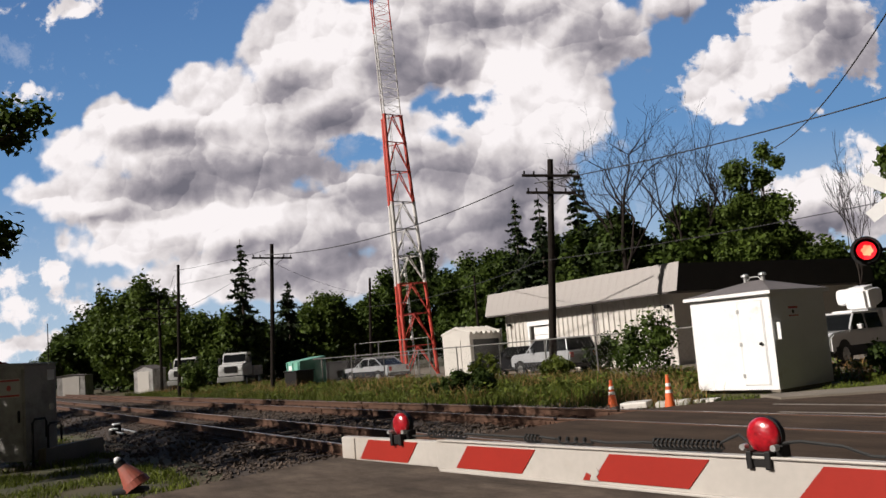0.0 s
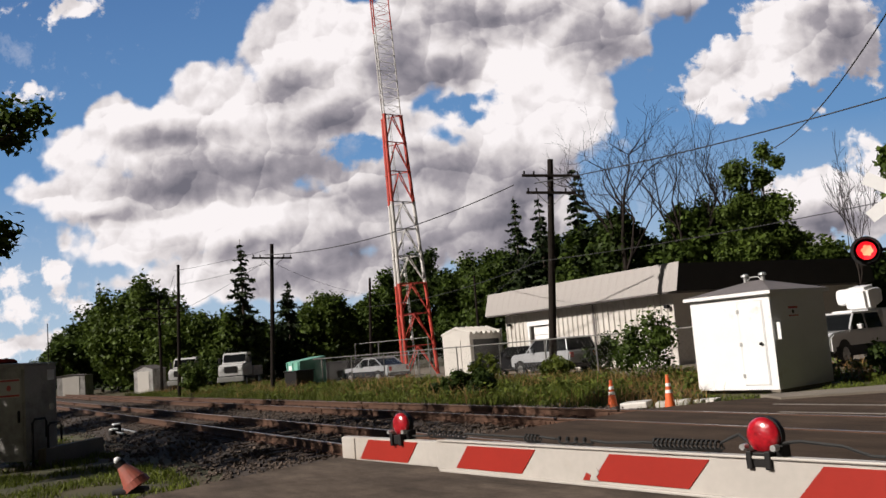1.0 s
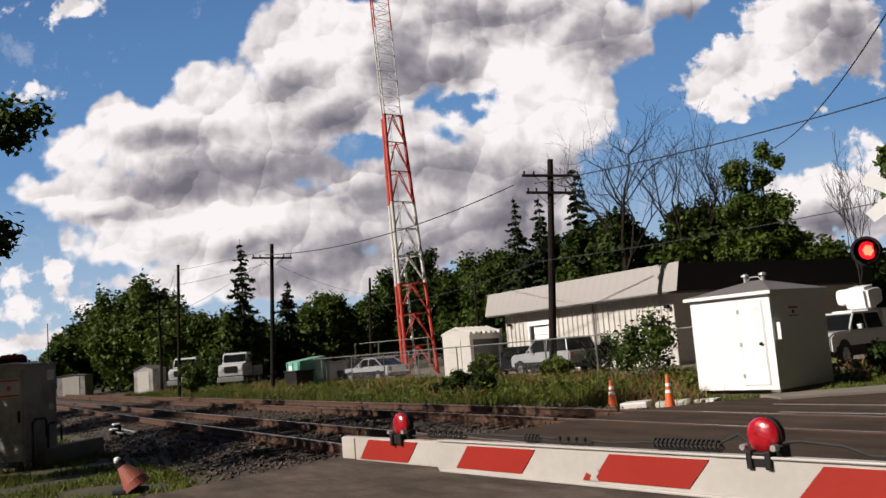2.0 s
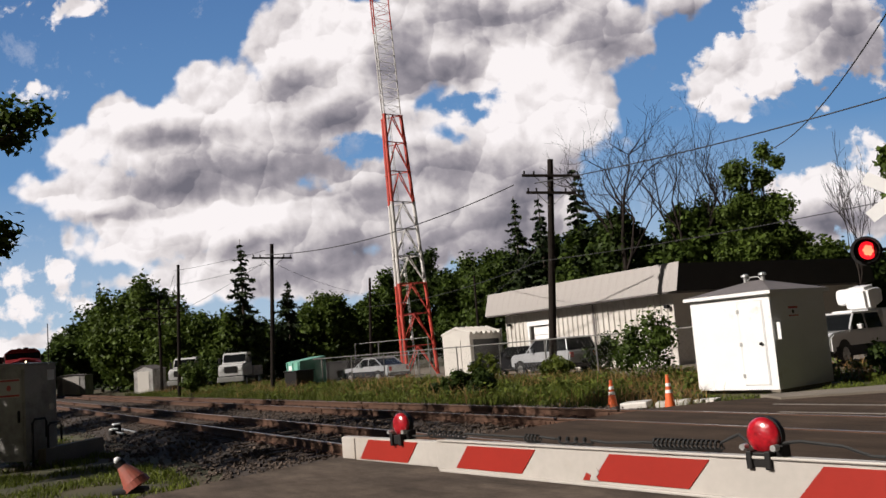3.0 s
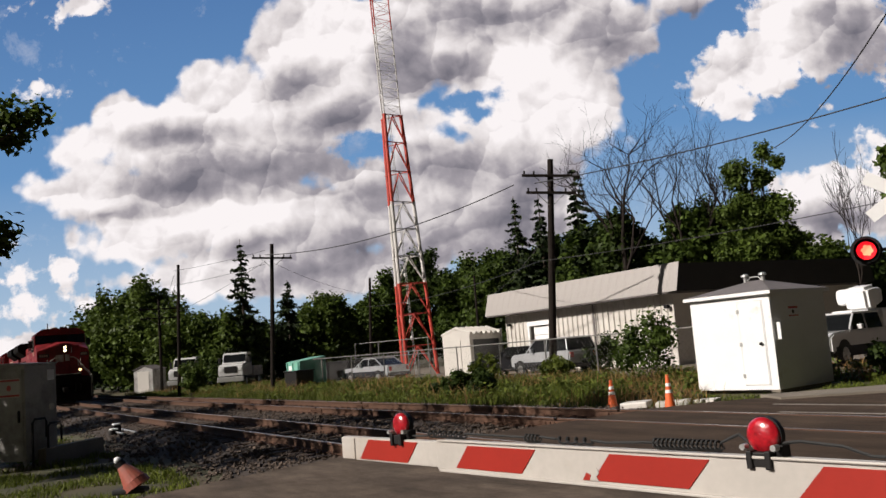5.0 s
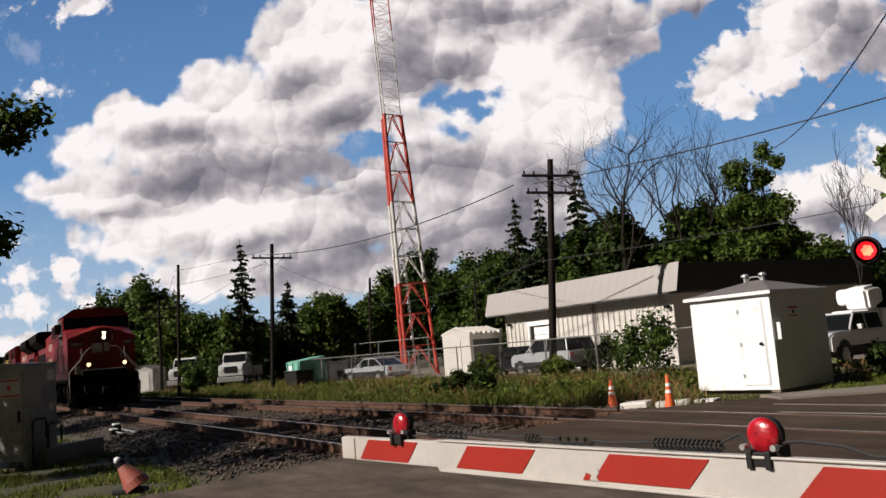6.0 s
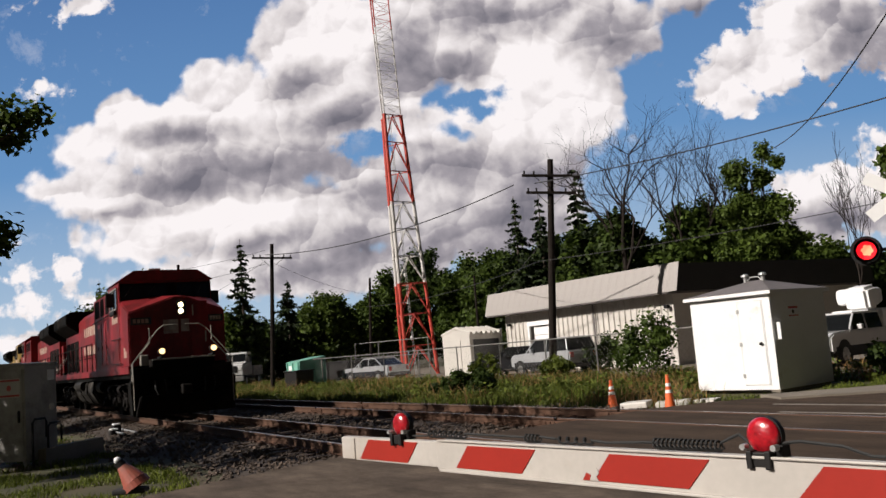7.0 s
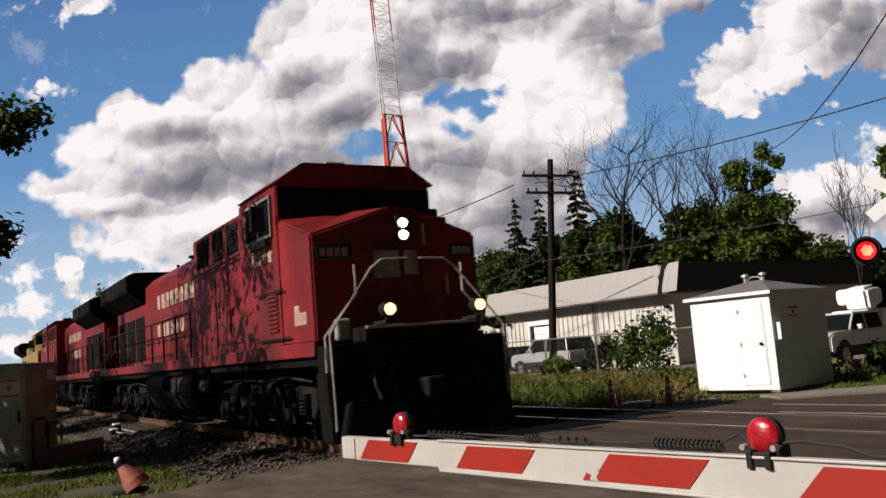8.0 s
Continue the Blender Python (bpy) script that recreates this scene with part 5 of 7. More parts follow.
for i in range(12):
    far = random.Random(90 + i)
    leafy(-112.0 + 7 * far.random(), 6.0 + 5.6 * i, 6.6 + 3.0 * far.random(), 4.2, 4.6, 0.1, 90 + i, 5200, 0.5, M_LEAF3 if i % 2 else M_LEAF, "far broadleaf tree in the tree line", None, 60)
spruce(-82.3, 18.6, 14.1, 2.9, 41)
spruce(-84.7, 24.0, 10.2, 3.0, 42, "shorter dark spruce tree")
spruce(-61.4, 36.7, 14.6, 3.0, 43)
spruce(-60.1, 38.4, 14.5, 3.0, 44)
spruce(-55.8, 39.1, 16.0, 3.9, 45)
spruce(-116.0, 10.5, 14.0, 1.6, 46, "narrow spruce tip above the broadleaf trees")
bare(-48.8, 37.3, 17.4, 0.85, 51)
bare(-45.8, 40.4, 15.4, 0.55, 52)
bare(-43.6, 43.4, 15.8, 0.55, 54)
bare(-23.8, 28.2, 8.2, 0.28, 55, "slim leafless tree beside the road")
shrub("bush", -21.6, 13.6, 2.3, 1.45, 61, 3000, 0.11, M_LEAF, "tall leafy green bush in the verge")
shrub("bush", -57.0, 7.3, 2.7, 0.9, 62, 3200, 0.13, M_LEAF2, "rounded green bush beside the track")
shrub("bush", -13.9, 14.4, 0.95, 0.55, 63, 1200, 0.10, M_LEAF3, "small dark bush beside the shed")
shrub("bush", -29.0, 15.4, 1.3, 1.0, 64, 2000, 0.12, M_WEED, "leafy weeds by the fence")
shrub("bush", -34.5, 15.4, 1.4, 0.9, 65, 2000, 0.12, M_WEED, "leafy weeds by the fence")
shrub("bush", -26.5, 9.8, 1.0, 1.9, 66, 5200, 0.11, M_LEAF3, "low dark green weeds in the grass")
shrub("bush", -71.0, 11.2, 2.0, 1.6, 67, 2600, 0.2, M_LEAF, "leafy green bush near the line")
shrub("bush", -32.2, 20.6, 1.75, 1.3, 69, 3000, 0.12, M_LEAF3, "dark brownish weeds behind the fence")
shrub("bush", -76.0, 13.0, 2.6, 2.0, 68, 2600, 0.22, M_LEAF, "leafy green bush near the line")
blades("verge_grass", 70000, verge, 0.10, 0.46, 0.014, M_GRASS, "tall uneven green grass in the verge", 71)
blades("dry_grass", 17000, verge_dry, 0.25, 0.75, 0.013, M_STRAW, "straw-coloured dry grass stalks in the verge", 72)
blades("near_grass", 60000, near_patch, 0.05, 0.20, 0.009, M_NEAR, "short patchy grass at the road edge", 73)
blades("roadside_grass", 9000, roadside, 0.06, 0.25, 0.010, M_NEAR, "short grass round the shed", 74)


def build_weeds():
    """Broad-leaved weeds in loose clumps through the verge."""
    rnd = np.random.RandomState(77)
    n = 330
    cx = -14 - 56 * rnd.rand(n) ** 1.3
    cy = rnd.uniform(7.2, 16.8, n)
    keep = ~((cx > -17.6) & (cy > 8.8) & (cy < 14.0))
    cx, cy = cx[keep], cy[keep]
    P = []
    for a, b in zip(cx, cy):
        k = rnd.randint(25, 70)
        h = rnd.uniform(0.15, 0.6)
        r = rnd.uniform(0.12, 0.4)
        z = lift(a, b)
        u = rnd.rand(k)
        P.append(np.stack([a + rnd.normal(0, r, k) * (0.5 + 0.5 * u), b + rnd.normal(0, r, k), z + u * h], 1))
    P = np.concatenate(P)
    D = np.tile([0.0, -0.3, 0.8], (len(P), 1))
    v, f = cards(rnd, P, D, np.full(len(P), 0.095), 1.7)
    ob = new("verge_weeds", quads("verge_weeds", v, M_WEED))
    tagged(ob, "broad-leaved green weeds among the grass", "weeds", kind="stuff")


build_weeds()
# ---- vehicles ----
M_CAR_WHITE = mat("white_car_paint", (0.58, 0.58, 0.58), 0.25, vary=0.06, scale=1.5, bump=0.0, coat=0.6)
M_CAR_SILVER = mat("silver_car_paint", (0.45, 0.46, 0.48), 0.28, metal=0.3, vary=0.08, scale=1.5, bump=0.0, coat=0.6)
M_CAR_DARK = mat("dark_car_paint", (0.03, 0.03, 0.034), 0.25, vary=0.1, scale=1.5, bump=0.0, coat=0.6)
M_LAMP_CLEAR = mat("headlamp_glass", (0.65, 0.66, 0.66), 0.12, vary=0.1, bump=0.0)
M_HUB = mat("wheel_metal", (0.38, 0.38, 0.38), 0.35, metal=0.7, vary=0.15, scale=6.0)


def put_wheels(car, xs, y, r):
    for x in xs:
        for s in (-1, 1):
            bm = bmesh.new()
            tube(bm, (x, s * (y - 0.2), r), (x, s * y, r), r, r * 0.96, 24)
            wheel = part("wheel", bm, M_RUBBER, car)
            bm = bmesh.new()
            tube(bm, (x, s * (y - 0.01), r), (x, s * (y + 0.015), r), r * 0.62, r * 0.55, 16)
            for k in range(5):
                a = 6.283 * k / 5
                tube(bm, (x, s * (y + 0.01), r), (x + 0.55 * r * math.cos(a), s * (y + 0.02), r + 0.55 * r * math.sin(a)), 0.03, 0.03, 6)
            part("rim", bm, M_HUB, wheel)


def build_car(name, m, label, paint, lower, body, glass, W, wheels, r, category):
    """Front towards -x. body and glass: side outlines (x, z)."""
    car = thing(name, m, label, category)
    bm = bmesh.new()
    prism(bm, body, "y", -W / 2, W / 2, 0.06)
    shell = part("body", bm, paint, car)
    top = max(p[1] for p in glass)
    bm = bmesh.new()
    n = len(glass)
    a = [bm.verts.new((x, -W / 2 + 0.05 + 0.16 * (z - glass[0][1]), z)) for x, z in glass]
    b = [bm.verts.new((x, W / 2 - 0.05 - 0.16 * (z - glass[0][1]), z)) for x, z in glass]
    fs = [bm.faces.new(a), bm.faces.new(b[::-1])] + [bm.faces.new((a[i], b[i], b[(i + 1) % n], a[(i + 1) % n])) for i in range(n)]
    bmesh.ops.recalc_face_normals(bm, faces=fs)
    part("cabin_glass", bm, M_GLASS, car, "dark tinted windows")
    bm = bmesh.new()
    xs = [p[0] for p in glass if p[1] > top - 0.08]
    hw = W / 2 - 0.05 - 0.16 * (top - glass[0][1])
    box(bm, min(xs) - 0.04, max(xs) + 0.04, -hw - 0.02, hw + 0.02, top - 0.02, top + 0.05, 0.02)
    part("roof", bm, paint, car)
    base = glass[0][1]
    for x in (min(p[0] for p in glass) + 0.05, (glass[0][0] + glass[-1][0]) / 2, max(p[0] for p in glass) - 0.05):
        for s in (-1, 1):
            bm = bmesh.new()
            xt = min(max(x, min(xs)), max(xs))
            tube(bm, (x, s * (W / 2 - 0.04), base), (xt, s * (hw + 0.005), top), 0.035, 0.035, 6)
            part("pillar", bm, paint, car)
    x0 = min(p[0] for p in body)
    x1 = max(p[0] for p in body)
    zf = max(p[1] for p in body if p[0] < x0 + 0.3)
    for s in (-1, 1):
        bm = bmesh.new()
        box(bm, x0 - 0.015, x0 + 0.2, s * (W / 2 - 0.25) - 0.2, s * (W / 2 - 0.25) + 0.2, zf - 0.3, zf - 0.1, 0.03)
        part("headlight", bm, M_LAMP_CLEAR, car)
        bm = bmesh.new()
        box(bm, x1 - 0.06, x1 + 0.012, s * (W / 2 - 0.2) - 0.1, s * (W / 2 - 0.2) + 0.1, zf - 0.25, zf, 0.02)
        part("tail_light", bm, M_SIGN_RED, car)
        bm = bmesh.new()
        box(bm, glass[0][0] + 0.55, glass[0][0] + 0.72, s * (W / 2 + 0.08) - 0.1, s * (W / 2 + 0.08) + 0.1, base, base + 0.18, 0.04)
        part("mirror", bm, paint, car)
        for x in wheels:
            bm = bmesh.new()
            tube(bm, (x, s * (W / 2 - 0.1), r), (x, s * (W / 2 + 0.012), r), r + 0.09, r + 0.09, 24)
            part("wheel_arch", bm, M_BLACK, car)
    bm = bmesh.new()
    box(bm, x0 - 0.02, x0 + 0.1, -W / 2 + 0.5, W / 2 - 0.5, zf - 0.34, zf - 0.06, 0.02)
    part("grille", bm, M_BLACK, car)
    bm = bmesh.new()
    box(bm, x0 - 0.08, x0 + 0.15, -W / 2 + 0.02, W / 2 - 0.02, 0.36, 0.58, 0.05)
    part("bumper", bm, lower, car)
    bm = bmesh.new()
    box(bm, x1 - 0.15, x1 + 0.08, -W / 2 + 0.02, W / 2 - 0.02, 0.36, 0.58, 0.05)
    part("bumper", bm, lower, car)
    bm = bmesh.new()
    box(bm, x0 + 0.3, x1 - 0.3, -W / 2 - 0.012, W / 2 + 0.012, 0.34, 0.70, 0.02)
    part("sill", bm, lower, car)
    put_wheels(car, wheels, W / 2 + 0.02, r)
    return car


suv_body = [(-2.3, 0.45), (-2.3, 0.95), (-2.15, 1.08), (-1.0, 1.15), (2.2, 1.18), (2.3, 1.05), (2.3, 0.45)]
suv_glass = [(-1.05, 1.16), (-0.35, 1.72), (2.0, 1.74), (2.22, 1.17)]
sedan_body = [(-2.3, 0.38), (-2.32, 0.78), (-2.1, 0.92), (-0.9, 1.0), (1.6, 1.02), (2.3, 0.98), (2.32, 0.4)]
sedan_glass = [(-0.95, 1.0), (-0.15, 1.46), (1.0, 1.46), (1.75, 1.02)]
pick_body = [(-2.75, 0.5), (-2.75, 1.05), (-2.5, 1.16), (-1.3, 1.22), (2.9, 1.20), (2.9, 0.55)]
pick_glass = [(-1.35, 1.22), (-0.7, 1.76), (1.25, 1.78), (1.4, 1.22)]
build_car("suv", pose(-34.6, 19.4, -0.22, 0, 0, 2), "parked dark silver sport utility car behind the fence", M_CAR_SILVER, M_CAR_DARK, suv_body, suv_glass, 1.8, (-1.5, 1.45), 0.36, "car")
build_car("car", pose(-40.0, 20.6, -0.22, 0, 0, 55), "parked dark car, front towards the track", M_CAR_DARK, M_CAR_DARK, sedan_body, sedan_glass, 1.78, (-1.4, 1.35), 0.33, "car")
build_car("car", pose(-50.0, 17.0, -0.22, 0, 0, 14), "parked silver saloon car behind the pipe gate", M_CAR_SILVER, M_CAR_DARK, sedan_body, sedan_glass, 1.78, (-1.4, 1.35), 0.33, "car")
build_car("pickup_truck", pose(-20.22, 21.53, -0.24, 0, 0, 100), "white utility pickup parked beside the road", M_CAR_WHITE, M_BLACK, pick_body, pick_glass, 2.0, (-1.85, 1.85), 0.42, "truck")


def build_boom():
    b = thing("bucket_lift", pose(-20.22, 21.53, -0.24, 0, 0, 100), "white fibreglass lift bucket and boom carried over the pickup", "lift")
    bm = bmesh.new()
    bmesh.ops.create_cube(bm, size=1.0, matrix=Matrix.Translation((0.95, -0.50, 2.30)) @ Matrix.Rotation(radians(-8), 4, "Y") @ Matrix.Diagonal((0.95, 0.85, 0.85, 1)))
    bmesh.ops.bevel(bm, geom=list(bm.edges), offset=0.12, segments=3, affect="EDGES")
    part("bucket", bm, M_WHITE, b)
    bm = bmesh.new()
    tube(bm, (0.9, 0.2, 2.3), (3.6, 0.2, 2.5), 0.16, 0.18, 14)
    part("boom", bm, M_WHITE, b)
    bm = bmesh.new()
    box(bm, 1.5, 3.0, -0.4, 0.75, 2.1, 2.7, 0.14)
    part("upper_arm", bm, M_WHITE, b)
    bm = bmesh.new()
    box(bm, 1.5, 2.9, -0.95, 0.95, 1.22, 1.9, 0.04)
    part("service_body", bm, M_WHITE, b)
    bm = bmesh.new()
    tube(bm, (2.3, 0.2, 1.9), (2.3, 0.2, 2.5), 0.2, 0.2, 14)
    part("pedestal", bm, M_WHITE, b)


build_boom()


def build_work_truck(m, label):
    t = thing("work_truck", m, label, "truck", "white work trucks")
    bm = bmesh.new()
    prism(bm, [(-3.2, 0.6), (-3.2, 1.35), (-3.0, 1.5), (-1.9, 1.62), (-1.55, 2.35), (-1.4, 2.45), (0.0, 2.48), (0.0, 0.6)], "y", -1.0, 1.0, 0.07)
    cab = part("cab", bm, M_CAR_WHITE, t, "", pose(0, 0, 0.4))
    bm = bmesh.new()
    prism(bm, [(-1.90, 1.70), (-1.60, 2.30), (-1.57, 2.29), (-1.87, 1.69)], "y", -0.88, 0.88)
    part("windscreen", bm, M_GLASS, cab, "dark windscreen")
    for s in (-1, 1):
        bm = bmesh.new()
        prism(bm, [(-1.6, 1.66), (-1.4, 2.25), (-0.3, 2.25), (-0.3, 1.66)], "y", s * 1.0 - 0.01, s * 1.0 + 0.01)
        part("side_window", bm, M_GLASS, cab)
        bm = bmesh.new()
        box(bm, -1.85, -1.75, s * 1.2 - 0.1, s * 1.2 + 0.1, 1.6, 2.1, 0.03)
        part("mirror", bm, M_BLACK, cab)
        bm = bmesh.new()
        box(bm, -3.23, -3.1, s * 0.75 - 0.16, s * 0.75 + 0.16, 1.0, 1.25, 0.03)
        part("headlight", bm, M_LAMP_CLEAR, cab)
    bm = bmesh.new()
    box(bm, -3.24, -3.15, -0.52, 0.52, 0.85, 1.35, 0.02)
    part("grille", bm, M_BLACK, cab)
    bm = bmesh.new()
    box(bm, -3.4, -3.15, -1.05, 1.05, 0.55, 0.95, 0.04)
    part("bumper", bm, M_GALV, t)
    bm = bmesh.new()
    box(bm, 0.1, 3.6, -1.1, 1.1, 0.9, 1.7, 0.03)
    part("deck", bm, M_GREY_BOX, t)
    bm = bmesh.new()
    tube(bm, (0.8, 0, 1.7), (0.8, 0, 2.6), 0.15, 0.12, 10)
    tube(bm, (0.8, 0, 2.5), (2.4, 0.4, 2.9), 0.11, 0.09, 10)
    part("crane", bm, M_GREY_BOX, t)
    put_wheels(t, (-2.3, 2.2), 1.03, 0.5)
    bm = bmesh.new()
    box(bm, -3.1, 3.6, -0.45, 0.45, 0.62, 0.999, 0.02)
    part("chassis", bm, M_BLACK, t)
    return t


w = build_work_truck(pose(-71.9, 14.9, -0.25, 0, 0, 150), "white work truck parked facing the track")
copy_thing(w, pose(-79.7, 12.7, -0.25, 0, 0, 150))


# ---- yard objects ----
def build_container():
    c = thing("green_container", pose(-52.6, 13.5, -0.3, 0, 0, 8), "pale green steel waste container with a worn panel", "container")
    bm = bmesh.new()
    prism(bm, [(-0.95, 0.1), (0.95, 0.1), (0.95, 2.0), (-0.95, 1.75)], "x", -0.95, 0.75, 0.03)
    part("body", bm, M_TEAL, c)
    for x in (-0.8, -0.1, 0.6):
        bm = bmesh.new()
        box(bm, x - 0.05, x + 0.05, -1.02, -0.955, 0.12, 1.7, 0.01)
        part("rib", bm, M_TEAL, c)
    bm = bmesh.new()
    box(bm, -0.65, -0.15, -0.975, -0.957, 1.1, 1.5, 0.006)
    part("panel", bm, M_WHITE, c, "worn white panel")
    bm = bmesh.new()
    box(bm, -0.9, -0.7, -0.8, 0.8, 0.0, 0.1)
    box(bm, 0.5, 0.7, -0.8, 0.8, 0.0, 0.1)
    part("skid", bm, M_BLACK, c)


build_container()


def build_bin(x, y, w, h, label):
    c = thing("waste_bin", pose(x, y, -0.3, 0, 0, 10), label, "bin", "dark bins")
    bm = bmesh.new()
    prism(bm, [(-w / 2 + 0.08, 0.08), (w / 2 - 0.08, 0.08), (w / 2, h), (-w / 2, h)], "y", -0.6, 0.6, 0.03)
    part("body", bm, M_BLACK, c)
    bm = bmesh.new()
    box(bm, -w / 2 - 0.03, w / 2 + 0.03, -0.65, 0.65, h + 0.002, h + 0.07, 0.02)
    part("lid", bm, M_BLACK, c)
    for s in (-1, 1):
        bm = bmesh.new()
        tube(bm, (s * w * 0.35, -0.5, 0.06), (s * w * 0.35, -0.42, 0.06), 0.07, 0.07, 10)
        part("wheel", bm, M_RUBBER, c)


build_bin(-50.9, 12.9 - 0.6, 1.5, 1.15, "dark steel waste bin by the fence")
build_bin(-53.5, 16.4, 2.6, 1.5, "large dark steel bin by the fence")


def build_cabin(x, y, turn, w, d, h, label, ridge=0.35):
    c = thing("equipment_cabin", pose(x, y, -0.32, 0, 0, turn), label, "cabin")
    bm = bmesh.new()
    prism(bm, [(-w / 2, 0.06), (w / 2, 0.06), (w / 2, h), (0, h + ridge), (-w / 2, h)], "y", -d / 2, d / 2, 0.02)
    part("body", bm, M_GREY_BOX, c)
    for s in (-1, 1):
        bm = bmesh.new()
        prism(bm, [(s * (w / 2 + 0.1), h - 0.06), (s * (w / 2 + 0.1), h - 0.01), (0, h + ridge + 0.07), (0, h + ridge + 0.02)], "y", -d / 2 - 0.08, d / 2 + 0.08)
        part("roof_sheet", bm, M_GREYROOF, c)
    bm = bmesh.new()
    box(bm, -w * 0.3, w * 0.3, -d / 2 - 0.03, -d / 2 - 0.002, 0.12, h * 0.92, 0.01)
    part("door", bm, M_WHITE_METAL, c)
    bm = bmesh.new()
    box(bm, -w / 2 - 0.1, w / 2 + 0.1, -d / 2 - 0.1, d / 2 + 0.1, -0.2, 0.06, 0.02)
    part("plinth", bm, M_CONCRETE, c)


build_cabin(-82.5, 9.7, 48, 1.9, 2.2, 2.2, "small gabled pale metal cabin by the line", 0.3)
build_cabin(-103.5, 5.9, 62, 3.0, 2.4, 2.3, "squat grey metal equipment cabin by the line", 0.04)


def build_porta():
    c = thing("storage_shed", pose(-46.9, 22.4, -0.28, 0, 0, 20), "white metal storage shed with a wavy sheet roof", "shed")
    bm = bmesh.new()
    prism(bm, [(-1.1, 0.0), (1.1, 0.0), (1.1, 2.55), (0.3, 2.85), (-0.3, 2.85), (-1.1, 2.55)], "y", -1.6, 1.6, 0.02)
    part("body", bm, M_WHITE_METAL, c)
    for k in range(7):
        bm = bmesh.new()
        tube(bm, (-1.15, -1.5 + 0.5 * k, 2.58), (0.0, -1.5 + 0.5 * k, 2.95), 0.12, 0.12, 10)
        tube(bm, (0.0, -1.5 + 0.5 * k, 2.95), (1.15, -1.5 + 0.5 * k, 2.58), 0.12, 0.12, 10)
        part("roof_wave", bm, M_WHITE_METAL, c)
    bm = bmesh.new()
    box(bm, -0.75, 0.35, -1.63, -1.602, 0.05, 2.2, 0.01)
    part("door", bm, M_WHITE_METAL, c)
    bm = bmesh.new()
    box(bm, 1.102, 1.13, -1.3, 1.3, 0.1, 2.2, 0.01)
    part("side_panel", bm, M_DARK, c, "dark side panel")


build_porta()


# ---- cones and debris near the crossing ----
def build_cone(x, y, h, m=None):
    c = thing("traffic_cone", m or pose(x, y, lift(x, y) + 0.06), "slim orange traffic cone with pale bands, on the verge", "cone", "traffic cones")
    bm = bmesh.new()
    box(bm, -0.17, 0.17, -0.17, 0.17, 0.0, 0.035, 0.015)
    part("base", bm, M_BLACK, c)
    bm = bmesh.new()
    tube(bm, (0, 0, 0.035), (0, 0, h), 0.12, 0.035, 24)
    part("body", bm, M_ORANGE, c)
    for z in (0.52, 0.72):
        bm = bmesh.new()
        r = 0.12 + (0.035 - 0.12) * z
        tube(bm, (0, 0, h * z), (0, 0, h * z + 0.07), r + 0.003, r - 0.005, 24)
        part("band", bm, M_WHITE, c)
    bm = bmesh.new()
    tube(bm, (0, 0, h), (0, 0, h + 0.05), 0.045, 0.03, 16)
    part("top", bm, M_ORANGE, c)


build_cone(-16.2, 7.3, 0.62)
build_cone(-14.3, 7.3, 0.72)


def build_lamp_base():
    """Low marker by the road edge: a sloping red shell with a round lamp head."""
    c = thing("road_marker", pose(-12.75, -4.22, -0.24, 0, 0, 62), "low faded red road marker with a dark round head", "marker")
    bm = bmesh.new()
    tube(bm, (0.10, 0, 0.12), (0.05, 0, 0.20), 0.19, 0.175, 20)
    tube(bm, (0.05, 0, 0.20), (-0.12, 0, 0.43), 0.165, 0.065, 20)
    part("shell", bm, M_FADED, c, "faded red flared shell")
    bm = bmesh.new()
    tube(bm, (-0.10, 0, 0.41), (-0.15, 0, 0.47), 0.075, 0.075, 16)
    part("head", bm, M_BLACK, c)
    bm = bmesh.new()
    bmesh.ops.create_uvsphere(bm, u_segments=14, v_segments=8, radius=0.05, matrix=Matrix.Translation((-0.165, 0, 0.49)))
    part("reflector", bm, M_WHITE, c, "small white cap")
    bm = bmesh.new()
    box(bm, -0.22, 0.22, -0.13, 0.13, 0.04, 0.11, 0.02)
    part("foot", bm, M_RUBBER, c)
    for x in (-0.18, 0.18):
        bm = bmesh.new()
        tube(bm, (x, 0, -0.25), (x, 0, 0.06), 0.02, 0.02, 8)
        part("stake", bm, M_GALV, c)


build_lamp_base()


def build_slabs():
    for x, y, w, d, turn in ((-15.6, 7.5, 0.7, 0.35, 20), (-14.8, 7.9, 0.8, 0.3, 35), (-14.2, 8.3, 0.6, 0.3, 10)):
        bm = bmesh.new()
        box(bm, -w / 2, w / 2, -d / 2, d / 2, -0.05, 0.10, 0.03)
        solid("broken_slab", bm, M_WHITE_METAL, "broken pale concrete slab lying in the grass", "slab", "broken slabs", m=pose(x, y, lift(x, y) + 0.12, 4, -3, turn))


build_slabs()


